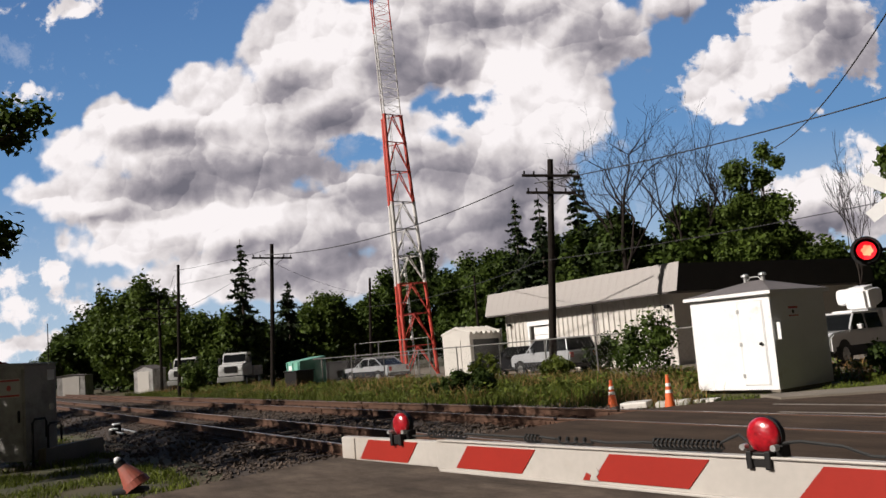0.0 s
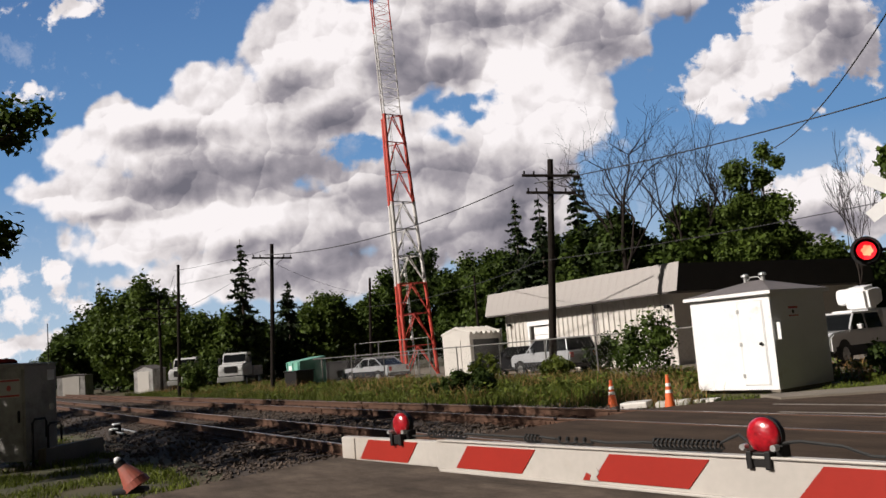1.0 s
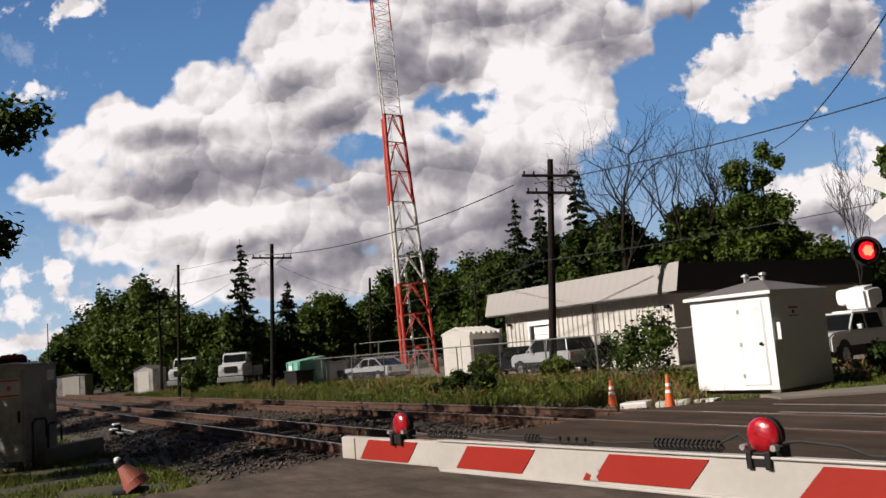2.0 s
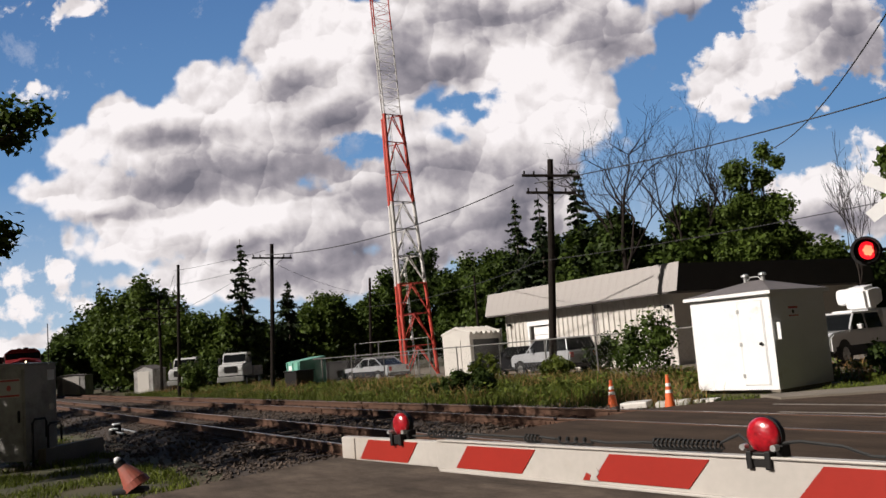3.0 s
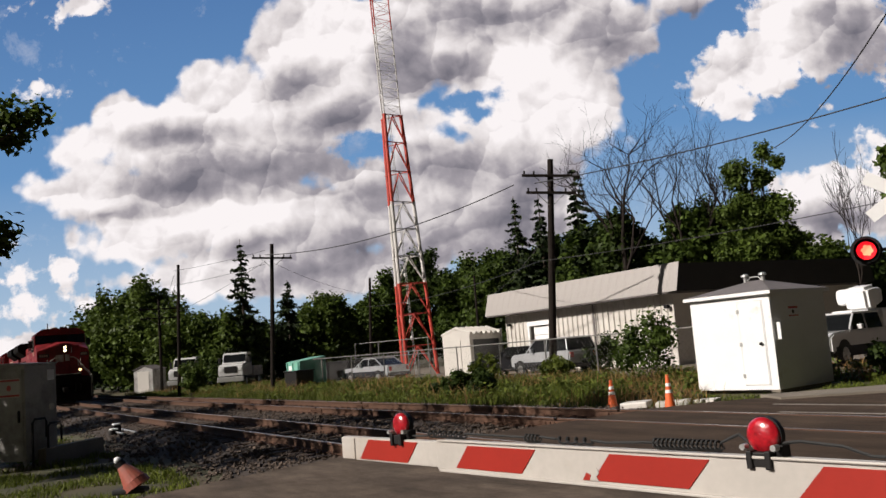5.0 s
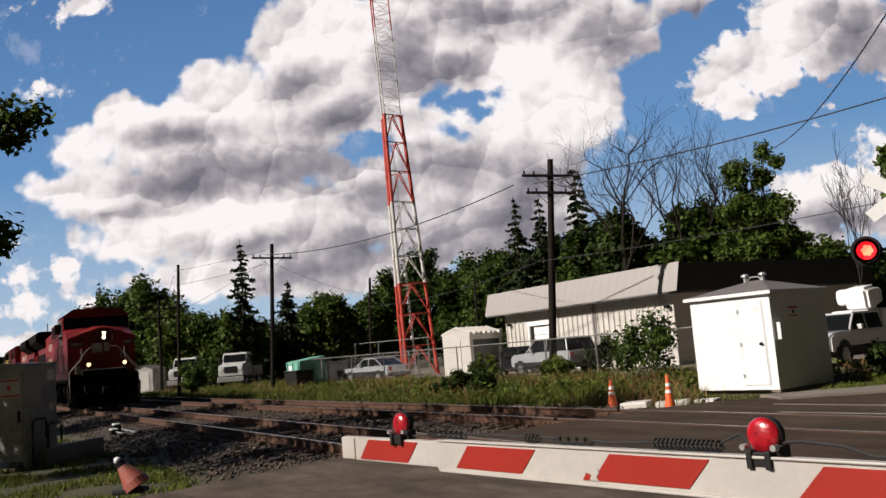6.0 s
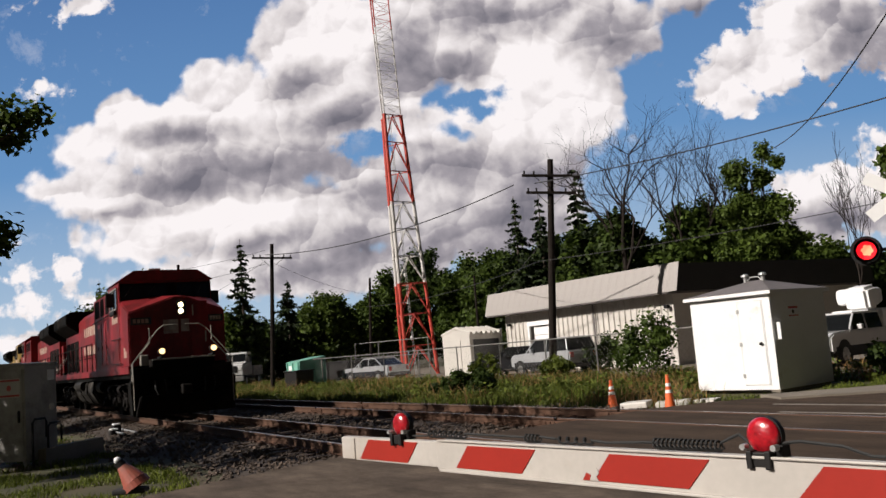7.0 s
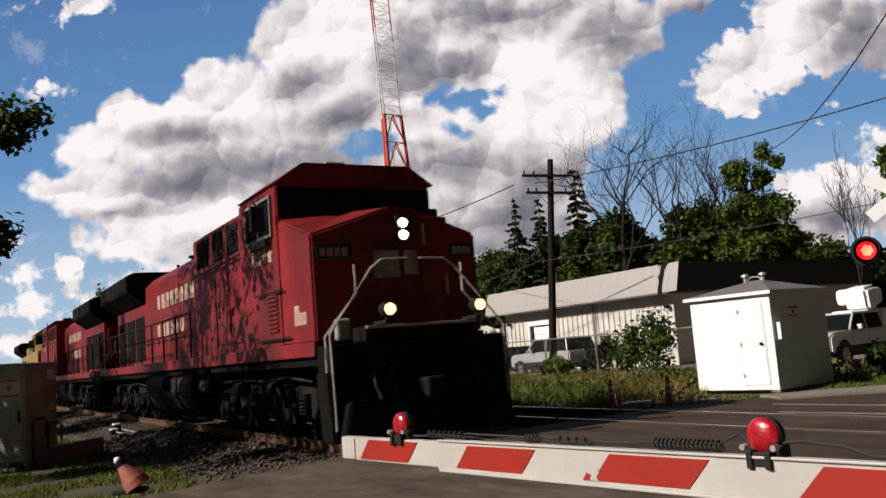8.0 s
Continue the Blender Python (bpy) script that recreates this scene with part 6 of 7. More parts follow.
def build_signal_case():
    turn, w, d, h = 41.0, 1.25, 0.88, 2.24
    near = Vector((-20.35, -4.96, -0.45)) - pose(0, 0, 0, 0, 0, turn) @ Vector((w / 2, -d / 2, 0))
    c = thing("relay_case", pose(*near, 0, 0, turn), "weathered grey aluminium railway relay case with a warning sign", "relay case")
    bm = bmesh.new()
    box(bm, -w / 2, w / 2, -d / 2, d / 2, 0.25, h, 0.015)
    part("body", bm, M_GREY_BOX, c)
    bm = bmesh.new()
    prism(bm, [(-w / 2 - 0.03, h + 0.002), (w / 2 + 0.03, h + 0.002), (w / 2 + 0.03, h + 0.03), (0, h + 0.07), (-w / 2 - 0.03, h + 0.03)], "y", -d / 2 - 0.03, d / 2 + 0.03, 0.008)
    part("lid", bm, M_GREY_BOX, c)
    bm = bmesh.new()
    box(bm, -w / 2 + 0.06, w / 2 - 0.05, -d / 2 - 0.02, -d / 2 - 0.001, 0.35, h - 0.08, 0.01)
    door = part("door", bm, M_GREY_BOX, c)
    bm = bmesh.new()
    box(bm, w / 2 - 0.16, w / 2 - 0.12, -d / 2 - 0.06, -d / 2 - 0.021, 1.05, 1.3, 0.01)
    part("handle", bm, M_BLACK, door)
    bm = bmesh.new()
    box(bm, w / 2 - 0.72, w / 2 - 0.1, -d / 2 - 0.028, -d / 2 - 0.021, h - 0.66, h - 0.26, 0.003)
    sign = part("warning_sign", bm, M_WHITE_METAL, c, "small red and white warning sign")
    for z in (h - 0.32, h - 0.64):
        bm = bmesh.new()
        box(bm, w / 2 - 0.70, w / 2 - 0.12, -d / 2 - 0.032, -d / 2 - 0.0285, z, z + 0.04)
        part("sign_bar", bm, M_SIGN_RED, sign)
    bm = bmesh.new()
    tube(bm, (w / 2 - 0.40, -d / 2 - 0.0285, h - 0.46), (w / 2 - 0.40, -d / 2 - 0.032, h - 0.46), 0.06, 0.06, 16)
    part("sign_mark", bm, M_SIGN_RED, sign)
    # bent pipes that guard the side
    for y0, z1 in ((-0.42, 1.10), (0.0, 0.98)):
        bm = bmesh.new()
        bent(bm, [(w / 2 + 0.16, y0, 0.1), (w / 2 + 0.16, y0, z1 - 0.08), (w / 2 + 0.16, y0 + 0.06, z1), (w / 2 + 0.16, y0 + 0.34, z1), (w / 2 + 0.16, y0 + 0.38, z1 - 0.08), (w / 2 + 0.16, y0 + 0.38, z1 - 0.4)], 0.024, 8)
        part("guard_pipe", bm, M_BLACK, c)
    bm = bmesh.new()
    box(bm, w / 2 + 0.001, w / 2 + 0.008, 0.18, 0.38, h - 0.34, h - 0.12, 0.002)
    part("plate", bm, M_WHITE, c, "small white plate")
    bm = bmesh.new()
    tube(bm, (w / 2, 0.28, 1.32), (w / 2 + 0.03, 0.28, 1.32), 0.07, 0.07, 16)
    part("vent", bm, M_WHITE_METAL, c)
    for x in (-w / 2 + 0.12, w / 2 - 0.12):
        for sy in (-d / 2 + 0.12, d / 2 - 0.12):
            bm = bmesh.new()
            box(bm, x - 0.05, x + 0.05, sy - 0.05, sy + 0.05, -0.1, 0.249, 0.01)
            part("leg", bm, M_GALV, c)
    bm = bmesh.new()
    box(bm, -w / 2 - 0.1, w / 2 + 0.1, -d / 2 - 0.1, d / 2 + 0.1, -0.3, 0.12, 0.02)
    part("plinth", bm, M_CONCRETE, c)
    bm = bmesh.new()
    box(bm, -1.15, 1.15, -0.09, 0.09, -0.6, 0.0, 0.02)
    solid("retaining_wall", bm, M_CONCRETE, "low weathered concrete retaining wall beside the relay case", "wall", m=pose(-21.35, -3.95, 0.02, 0, 0, 142))


build_signal_case()


def build_switch_rods():
    s = thing("switch_machine", pose(-27.8, -1.95, -0.28, 0, 0, 5), "white-capped switch machine with rods beside the rail", "switch machine")
    for x, y, z in ((-0.2, 0.0, 0.22), (0.5, -0.25, 0.12)):
        bm = bmesh.new()
        box(bm, x - 0.14, x + 0.14, y - 0.12, y + 0.12, z - 0.2, z + 0.02, 0.03)
        part("case", bm, M_BLACK, s)
        bm = bmesh.new()
        box(bm, x - 0.12, x + 0.12, y - 0.10, y + 0.10, z + 0.022, z + 0.07, 0.02)
        part("cap", bm, M_WHITE, s, "white cap")
    for y in (-0.1, 0.25):
        bm = bmesh.new()
        tube(bm, (-0.6, y, 0.08), (1.8, y - 0.2, 0.08), 0.03, 0.03, 8)
        part("rod", bm, M_GALV, s)


build_switch_rods()
# ---- train ----
TRAIN_SPEED = 15.62
NOSE_END = -12.5
M_LOCO_RED = mat("locomotive_red", (0.215, 0.014, 0.019), 0.5, spec=0.25, vary=0.5, scale=1.3, fine=14.0, bump=0.10, dirt=(0.060, 0.018, 0.016), dirt_amount=0.85, stretch=(1.8, 1.8, 0.35))
M_LOCO_DARK = mat("grimy_black_steel", (0.007, 0.0065, 0.006), 0.8, spec=0.06, vary=0.5, scale=1.5, fine=20.0, bump=0.25, dirt=(0.03, 0.024, 0.02), dirt_amount=0.4)
M_TRUCK = mat("dusty_truck_steel", (0.014, 0.012, 0.011), 0.8, spec=0.1, vary=0.45, scale=1.6, fine=20.0, bump=0.3, dirt=(0.06, 0.05, 0.042), dirt_amount=0.4)
M_TANK = mat("dusty_fuel_tank", (0.018, 0.016, 0.014), 0.7, spec=0.15, vary=0.4, scale=0.9, fine=12.0, bump=0.1, dirt=(0.20, 0.18, 0.155), dirt_amount=0.5)
M_ROOFGREY = mat("sooty_grey_roof", (0.17, 0.155, 0.145), 0.7, vary=0.3, scale=1.0, bump=0.1)
M_LETTER = mat("cream_lettering", (0.46, 0.38, 0.30), 0.6, vary=0.35, scale=3.0, dirt=(0.28, 0.07, 0.06), dirt_amount=0.9)
M_HANDRAIL = mat("pale_handrail", (0.36, 0.33, 0.29), 0.5, vary=0.2, scale=5.0)
M_YELLOW = mat("yellow_locomotive_paint", (0.30, 0.19, 0.05), 0.5, vary=0.25, scale=0.8, dirt=(0.25, 0.16, 0.06), dirt_amount=0.6)
M_EMBLEM = mat("faded_emblem_paint", (0.34, 0.29, 0.27), 0.65, vary=0.4, scale=3.0, fine=20.0, dirt=(0.13, 0.03, 0.03), dirt_amount=0.8)
M_NUMBER = mat("number_board_black", (0.012, 0.011, 0.011), 0.4, vary=0.2)
M_HEADLIGHT = glow("lit_headlight", (1.0, 0.76, 0.45), 5.0)
M_DITCH = glow("lit_ditch_light", (1.0, 0.62, 0.28), 2.4)


def lettering(text, size, material, parent, m, name="lettering", label=""):
    cu = bpy.data.curves.new(name, "FONT")
    cu.body = text
    cu.size = size
    cu.extrude = 0.004
    cu.align_x = "CENTER"
    tmp = bpy.data.objects.new(name, cu)
    scene.collection.objects.link(tmp)
    dg = bpy.context.evaluated_depsgraph_get()
    dg.update()
    me = bpy.data.meshes.new_from_object(tmp.evaluated_get(dg))
    bpy.data.objects.remove(tmp)
    me.materials.clear()
    me.materials.append(material)
    return part(name, me, None, parent, label, m)


def rounded(bm, x0, x1, half, z0, z1, cut):
    """Hood with cut upper corners, drawn along x."""
    prism(bm, [(-half, z0), (half, z0), (half, z1 - cut), (half - cut, z1), (-half + cut, z1), (-half, z1 - cut)], "x", x0, x1, 0.02)


def build_truck(loco, xc):
    truck = part("truck", finish("truck", bmesh.new(), M_TRUCK), None, loco, "dusty three-axle truck", pose(xc, 0, 0))
    bm = bmesh.new()
    for s in (-1, 1):
        y0, y1 = (s * 1.02, s * 1.16) if s > 0 else (-1.16, -1.02)
        prism(bm, [(-2.75, 0.62), (-2.5, 0.42), (-1.5, 0.50), (-1.0, 0.72), (-0.5, 0.50), (0.5, 0.50), (1.0, 0.72), (1.5, 0.50), (2.5, 0.42), (2.75, 0.62), (2.75, 0.92), (1.5, 1.02), (-1.5, 1.02), (-2.75, 0.92)], "y", y0, y1, 0.02)
    box(bm, -0.35, 0.35, -1.0, 1.0, 0.6, 1.15, 0.03)
    part("side_frame", bm, M_TRUCK, truck)
    for xa in (-2.0, 0.0, 2.0):
        ws = part("wheelset", finish("wheelset", bmesh.new(), M_TRUCK), None, truck, "", pose(xa, 0, 0.533))
        bm = ws.data
        tmp = bmesh.new()
        for s in (-1, 1):
            tube(tmp, (0, s * 0.69, 0), (0, s * 0.82, 0), 0.533, 0.525, 36)
            tube(tmp, (0, s * 0.66, 0), (0, s * 0.69, 0), 0.56, 0.56, 36)
            tube(tmp, (0, s * 0.82, 0), (0, s * 0.86, 0), 0.20, 0.17, 16)
            for k in range(5):
                a = 6.283 * k / 5
                tube(tmp, (0.32 * math.cos(a), s * 0.819, 0.32 * math.sin(a)), (0.32 * math.cos(a), s * 0.835, 0.32 * math.sin(a)), 0.06, 0.06, 8)
        tube(tmp, (0, -0.9, 0), (0, 0.9, 0), 0.09, 0.09, 12)
        tmp.to_mesh(bm)
        tmp.free()
        for s in (-1, 1):
            bm = bmesh.new()
            box(bm, xa - 0.2, xa + 0.2, s * 1.25 - 0.12, s * 1.25 + 0.12, 0.36, 0.70, 0.04)
            tube(bm, (xa, s * 1.36, 0.53), (xa, s * 1.44, 0.53), 0.13, 0.11, 12)
            part("axle_box", bm, M_TRUCK, truck)
            for q in (-0.36, 0.36):
                bm = bmesh.new()
                for c in range(6):
                    tube(bm, (xa + q, s * 1.24, 0.52 + 0.06 * c), (xa + q, s * 1.24, 0.555 + 0.06 * c), 0.10, 0.10, 10)
                part("coil_spring", bm, M_TRUCK, truck)
    for s in (-1, 1):
        for xa in (-1.0, 1.0):
            bm = bmesh.new()
            tube(bm, (xa - 0.28, s * 1.3, 0.95), (xa + 0.22, s * 1.3, 0.95), 0.13, 0.13, 14)
            tube(bm, (xa + 0.22, s * 1.3, 0.95), (xa + 0.42, s * 1.28, 0.72), 0.035, 0.035, 6)
            box(bm, xa + 0.36, xa + 0.46, s * 1.25 - 0.04, s * 1.25 + 0.04, 0.25, 0.78, 0.01)
            part("brake_cylinder", bm, M_TRUCK, truck)
        bm = bmesh.new()
        bent(bm, [(-2.6, s * 1.2, 1.08), (-1.2, s * 1.24, 1.12), (0.2, s * 1.22, 1.08), (1.6, s * 1.24, 1.14), (2.7, s * 1.2, 1.05)], 0.025)
        part("sand_pipe", bm, M_TRUCK, truck)
    return truck


def build_loco(name, paint, label, m, lit=True):
    loco = thing(name, m, label, "locomotive", "locomotives of the train")
    trucks = [build_truck(loco, -3.7), build_truck(loco, -17.3)]
    # underframe
    bm = bmesh.new()
    box(bm, -21.2, 0.0, -1.45, 1.45, 1.30, 1.47, 0.015)
    box(bm, -21.0, -0.2, -0.6, 0.6, 0.95, 1.30, 0.02)
    part("underframe", bm, M_LOCO_DARK, loco)
    for s in (-1, 1):
        bm = bmesh.new()
        box(bm, -21.2, -0.01, s * 1.5 - 0.035, s * 1.5 + 0.035, 1.45, 1.68, 0.01)
        part("side_sill", bm, paint, loco)
    bm = bmesh.new()
    box(bm, -21.2, -0.01, -1.464, 1.464, 1.60, 1.66)
    part("walkway", bm, M_LOCO_DARK, loco)
    # nose: gabled top that rises to the windscreen
    bm = bmesh.new()
    fr = [(-1.5, 1.66), (-1.5, 3.33), (-0.12, 3.78), (0.28, 3.78), (1.5, 3.33), (1.5, 1.66)]
    bk = [(-1.5, 1.66), (-1.5, 3.80), (-0.2, 3.95), (0.3, 3.95), (1.5, 3.80), (1.5, 1.66)]
    a = [bm.verts.new((0.0, y, z)) for y, z in fr]
    b = [bm.verts.new((-1.45, y, z)) for y, z in bk]
    fs = [bm.faces.new(a), bm.faces.new(b[::-1])]
    for i in range(6):
        j = (i + 1) % 6
        fs.append(bm.faces.new((a[i], b[i], b[j], a[j])))
    bmesh.ops.recalc_face_normals(bm, faces=fs)
    bmesh.ops.bevel(bm, geom=list(bm.edges), offset=0.035, segments=2, affect="EDGES")
    nose = part("nose", bm, paint, loco)
    bm = bmesh.new()
    box(bm, 0.001, 0.03, 0.40, 0.95, 1.75, 3.62, 0.015)
    door = part("nose_door", bm, paint, nose)
    bm = bmesh.new()
    box(bm, 0.031, 0.06, 0.46, 0.50, 3.15, 3.5, 0.008)
    part("grab_handle", bm, M_HANDRAIL, door, "pale grab handle")
    bm = bmesh.new()
    box(bm, 0.031, 0.06, 0.84, 0.88, 2.3, 2.65, 0.008)
    part("grab_handle", bm, M_HANDRAIL, door, "pale grab handle")
    # cab
    bm = bmesh.new()
    prism(bm, [(-1.5, 1.66), (1.5, 1.66), (1.5, 4.42), (1.0, 4.75), (-1.0, 4.75), (-1.5, 4.42)], "x", -3.6, -1.46, 0.025)
    cab = part("cab", bm, paint, loco)
    bm = bmesh.new()
    prism(bm, [(-1.54, 4.44), (1.54, 4.44), (1.03, 4.79), (-1.03, 4.79)], "x", -3.62, -1.30, 0.02)
    part("cab_roof", bm, paint, cab)
    bm = bmesh.new()
    prism(bm, [(-1.47, 3.82), (-0.1, 3.96), (0.3, 3.96), (1.47, 3.82), (1.47, 4.38), (-1.47, 4.38)], "x", -1.4595, -1.4500, 0.003)
    part("windscreen_surround", bm, M_LOCO_DARK, cab, "black windscreen surround")
    for y0, y1 in ((-1.40, -0.76), (-0.70, 0.02), (0.36, 0.88), (0.93, 1.42)):
        bm = bmesh.new()
        prism(bm, [(y0, 3.86 + (0.08 if y0 > -0.8 and y1 < 1 else 0)), (y1, 3.86 + (0.08 if y0 > -0.8 and y1 < 1 else 0)), (y1, 4.33), (y0, 4.33)], "x", -1.449, -1.430, 0.004)
        w = part("windscreen", bm, M_GLASS, cab, "dark windscreen pane")
        bm = bmesh.new()
        tube(bm, (-1.43, (y0 + y1) / 2, 4.3), (-1.42, y0 + 0.1, 3.98), 0.012, 0.012, 5)
        part("wiper", bm, M_BLACK, w)
    for s in (-1, 1):
        for x0, x1 in ((-2.35, -1.72), (-3.05, -2.42)):
            bm = bmesh.new()
            box(bm, x0, x1, s * 1.503 - 0.012, s * 1.503 + 0.012, 3.62, 4.22, 0.01)
            w = part("side_window", bm, M_GLASS, cab, "dark cab side window")
            bm = bmesh.new()
            for c0, c1, e0, e1 in ((x0 - 0.05, x1 + 0.05, 3.56, 3.615), (x0 - 0.05, x1 + 0.05, 4.225, 4.28)):
                box(bm, c0, c1, s * 1.52 - 0.03, s * 1.52 + 0.03, e0, e1, 0.006)
            for c0, c1 in ((x0 - 0.05, x0 - 0.002), (x1 + 0.002, x1 + 0.05)):
                box(bm, c0, c1, s * 1.52 - 0.03, s * 1.52 + 0.03, 3.616, 4.224, 0.006)
            part("frame", bm, M_ROOFGREY, w)
        bm = bmesh.new()
        box(bm, -2.6, -1.8, s * 1.58 - 0.05, s * 1.58 + 0.05, 3.40, 3.55, 0.03)
        part("arm_rest", bm, M_BLACK, cab)
        bm = bmesh.new()
        box(bm, -1.85, -1.80, s * 1.72 - 0.13, s * 1.72 + 0.13, 3.65, 4.1, 0.02)
        part("mirror", bm, M_BLACK, cab)
        bm = bmesh.new()
        for k in range(4):
            x = -2.9 + 0.30 * k
            box(bm, x, x + 0.20, s * 1.502 - 0.005, s * 1.502 + 0.005, 3.14, 3.42, 0.002)
        part("number_bars", bm, M_LETTER, cab, "pale road number shown as bars")
        bm = bmesh.new()
        for k in range(9):
            box(bm, -2.15, -1.62, s * 1.51 - 0.02, s * 1.51 + 0.02, 1.92 + 0.075 * k, 1.96 + 0.075 * k)
        part("louvre", bm, paint, cab)
        bm = bmesh.new()
        box(bm, -0.85, -0.32, s * 1.503 - 0.005, s * 1.503 + 0.005, 1.96, 2.16, 0.002)
        box(bm, -0.85, -0.62, s * 1.503 - 0.005, s * 1.503 + 0.005, 2.161, 2.28, 0.002)
        part("patch", bm, M_LETTER, nose, "pale rectangular decal")
        bm = bmesh.new()
        bent(bm, [(-2.7, s * 1.56, 2.60), (-1.2, s * 1.56, 2.60)], 0.018)
        bent(bm, [(-2.7, s * 1.56, 1.80), (-1.0, s * 1.56, 1.80)], 0.018)
        part("grab_rail", bm, M_BLACK, cab)
    # equipment cabin behind the cab
    bm = bmesh.new()
    prism(bm, [(-1.42, 1.66), (1.42, 1.66), (1.42, 4.30), (1.1, 4.5), (-1.1, 4.5), (-1.42, 4.30)], "x", -7.5, -3.61, 0.02)
    aux = part("equipment_cabin", bm, paint, loco)
    for s in (-1, 1):
        for x0, x1 in ((-4.75, -4.0), (-5.85, -5.1), (-7.2, -6.2)):
            bm = bmesh.new()
            for c in range(7):
                box(bm, x0, x1, s * 1.425 - 0.01, s * 1.425 + 0.02, 3.66 + 0.08 * c, 3.70 + 0.08 * c)
            box(bm, x0, x1, s * 1.418 - 0.006, s * 1.418 + 0.006, 3.62, 4.24)
            part("grille", bm, M_LOCO_DARK, aux, "dark intake grille")
        for x in (-4.6, -5.6, -6.6):
            bm = bmesh.new()
            box(bm, x, x + 0.86, s * 1.43 - 0.012, s * 1.43 + 0.012, 1.85, 3.35, 0.008)
            d = part("cabinet_door", bm, paint, aux)
            bm = bmesh.new()
            box(bm, x + 0.1, x + 0.16, s * 1.45 - 0.012, s * 1.45 + 0.012, 2.4, 2.56, 0.004)
            part("latch", bm, M_BLACK, d)
        bm = bmesh.new()
        tube(bm, (-7.4, s * 1.5, 3.45), (-3.7, s * 1.5, 3.52), 0.022, 0.022, 6)
        part("pipe", bm, M_BLACK, aux)
    # engine hood
    bm = bmesh.new()
    rounded(bm, -15.35, -7.51, 1.0, 1.66, 4.30, 0.28)
    hood = part("engine_hood", bm, paint, loco)
    for s in (-1, 1):
        x = -15.2
        while x < -8.0:
            bm = bmesh.new()
            box(bm, x, x + 0.74, s * 1.005 - 0.012, s * 1.005 + 0.012, 1.80, 2.9, 0.008)
            d = part("hood_door", bm, paint, hood)
            bm = bmesh.new()
            box(bm, x + 0.06, x + 0.11, s * 1.024 - 0.01, s * 1.024 + 0.01, 2.2, 2.36, 0.003)
            part("latch", bm, M_BLACK, d)
            x += 0.79
        # brand lettering as plain bars
        for k in range(8):
            bm = bmesh.new()
            xk = -13.6 + 0.56 * k
            box(bm, xk, xk + 0.36 + 0.06 * (k % 2), s * 1.005 - 0.004, s * 1.005 + 0.004, 3.22, 3.62, 0.002)
            part("brand_bar", bm, M_LETTER, hood, "pale brand lettering shown as a bar")
        for k in range(6):
            bm = bmesh.new()
            xk = -13.6 + 0.56 * k
            box(bm, xk, xk + 0.34 + 0.06 * (k % 2), s * 1.024 - 0.004, s * 1.024 + 0.004, 2.42, 2.78, 0.002)
            part("brand_bar", bm, M_LETTER, hood, "pale brand lettering shown as a bar")
    bm = bmesh.new()
    tube(bm, (-12.5, 0, 4.25), (-12.5, 0, 4.62), 0.24, 0.24, 16)
    tube(bm, (-12.5, 0, 4.62), (-12.5, 0, 4.66), 0.32, 0.32, 16)
    part("exhaust_stack", bm, M_LOCO_DARK, hood)
    bm = bmesh.new()
    tube(bm, (-9.6, 0.4, 4.28), (-9.6, 0.4, 4.5), 0.16, 0.2, 14)
    part("vent", bm, M_LOCO_DARK, hood)
    # radiator with flared wings
    bm = bmesh.new()
    box(bm, -20.4, -15.36, -1.0, 1.0, 1.66, 3.55, 0.02)
    rad = part("radiator_cabin", bm, paint, loco)
    bm = bmesh.new()
    prism(bm, [(-1.0, 3.551), (1.0, 3.551), (1.53, 3.95), (1.53, 4.45), (1.3, 4.55), (-1.3, 4.55), (-1.53, 4.45), (-1.53, 3.95)], "x", -20.6, -15.4, 0.015)
    part("radiator_wing", bm, M_LOCO_DARK, rad)
    for s in (-1, 1):
        for x0, x1 in ((-17.75, -15.5), (-20.45, -18.3)):
            bm = bmesh.new()
            box(bm, x0, x1, s * 1.54 - 0.012, s * 1.54 + 0.012, 4.0, 4.42, 0.01)
            part("radiator_panel", bm, M_LOCO_DARK, rad, "black radiator screen")
        bm = bmesh.new()
        for k in range(3):
            box(bm, -20.2 + 1.6 * k, -18.8 + 1.6 * k, s * 1.005 - 0.01, s * 1.005 + 0.01, 1.8, 3.2, 0.01)
        part("screen", bm, M_LOCO_DARK, rad)
    bm = bmesh.new()
    box(bm, -21.0, -20.41, -0.9, 0.9, 1.66, 3.3, 0.05)
    part("tail", bm, paint, loco)
    # handrails
    for s in (-1, 1):
        bm = bmesh.new()
        tube(bm, (-20.8, s * 1.5, 2.72), (-7.8, s * 1.5, 2.72), 0.02, 0.02, 6)
        tube(bm, (-20.8, s * 1.5, 2.2), (-7.8, s * 1.5, 2.2), 0.014, 0.014, 6)
        rail = part("handrail", bm, M_LOCO_DARK if s > 0 else M_TRUCK, loco)
        for k in range(10):
            bm = bmesh.new()
            x = -20.8 + 13.0 * k / 9
            tube(bm, (x, s * 1.5, 1.66), (x, s * 1.5, 2.74), 0.02, 0.02, 6)
            part("stanchion", bm, M_TRUCK, rail)
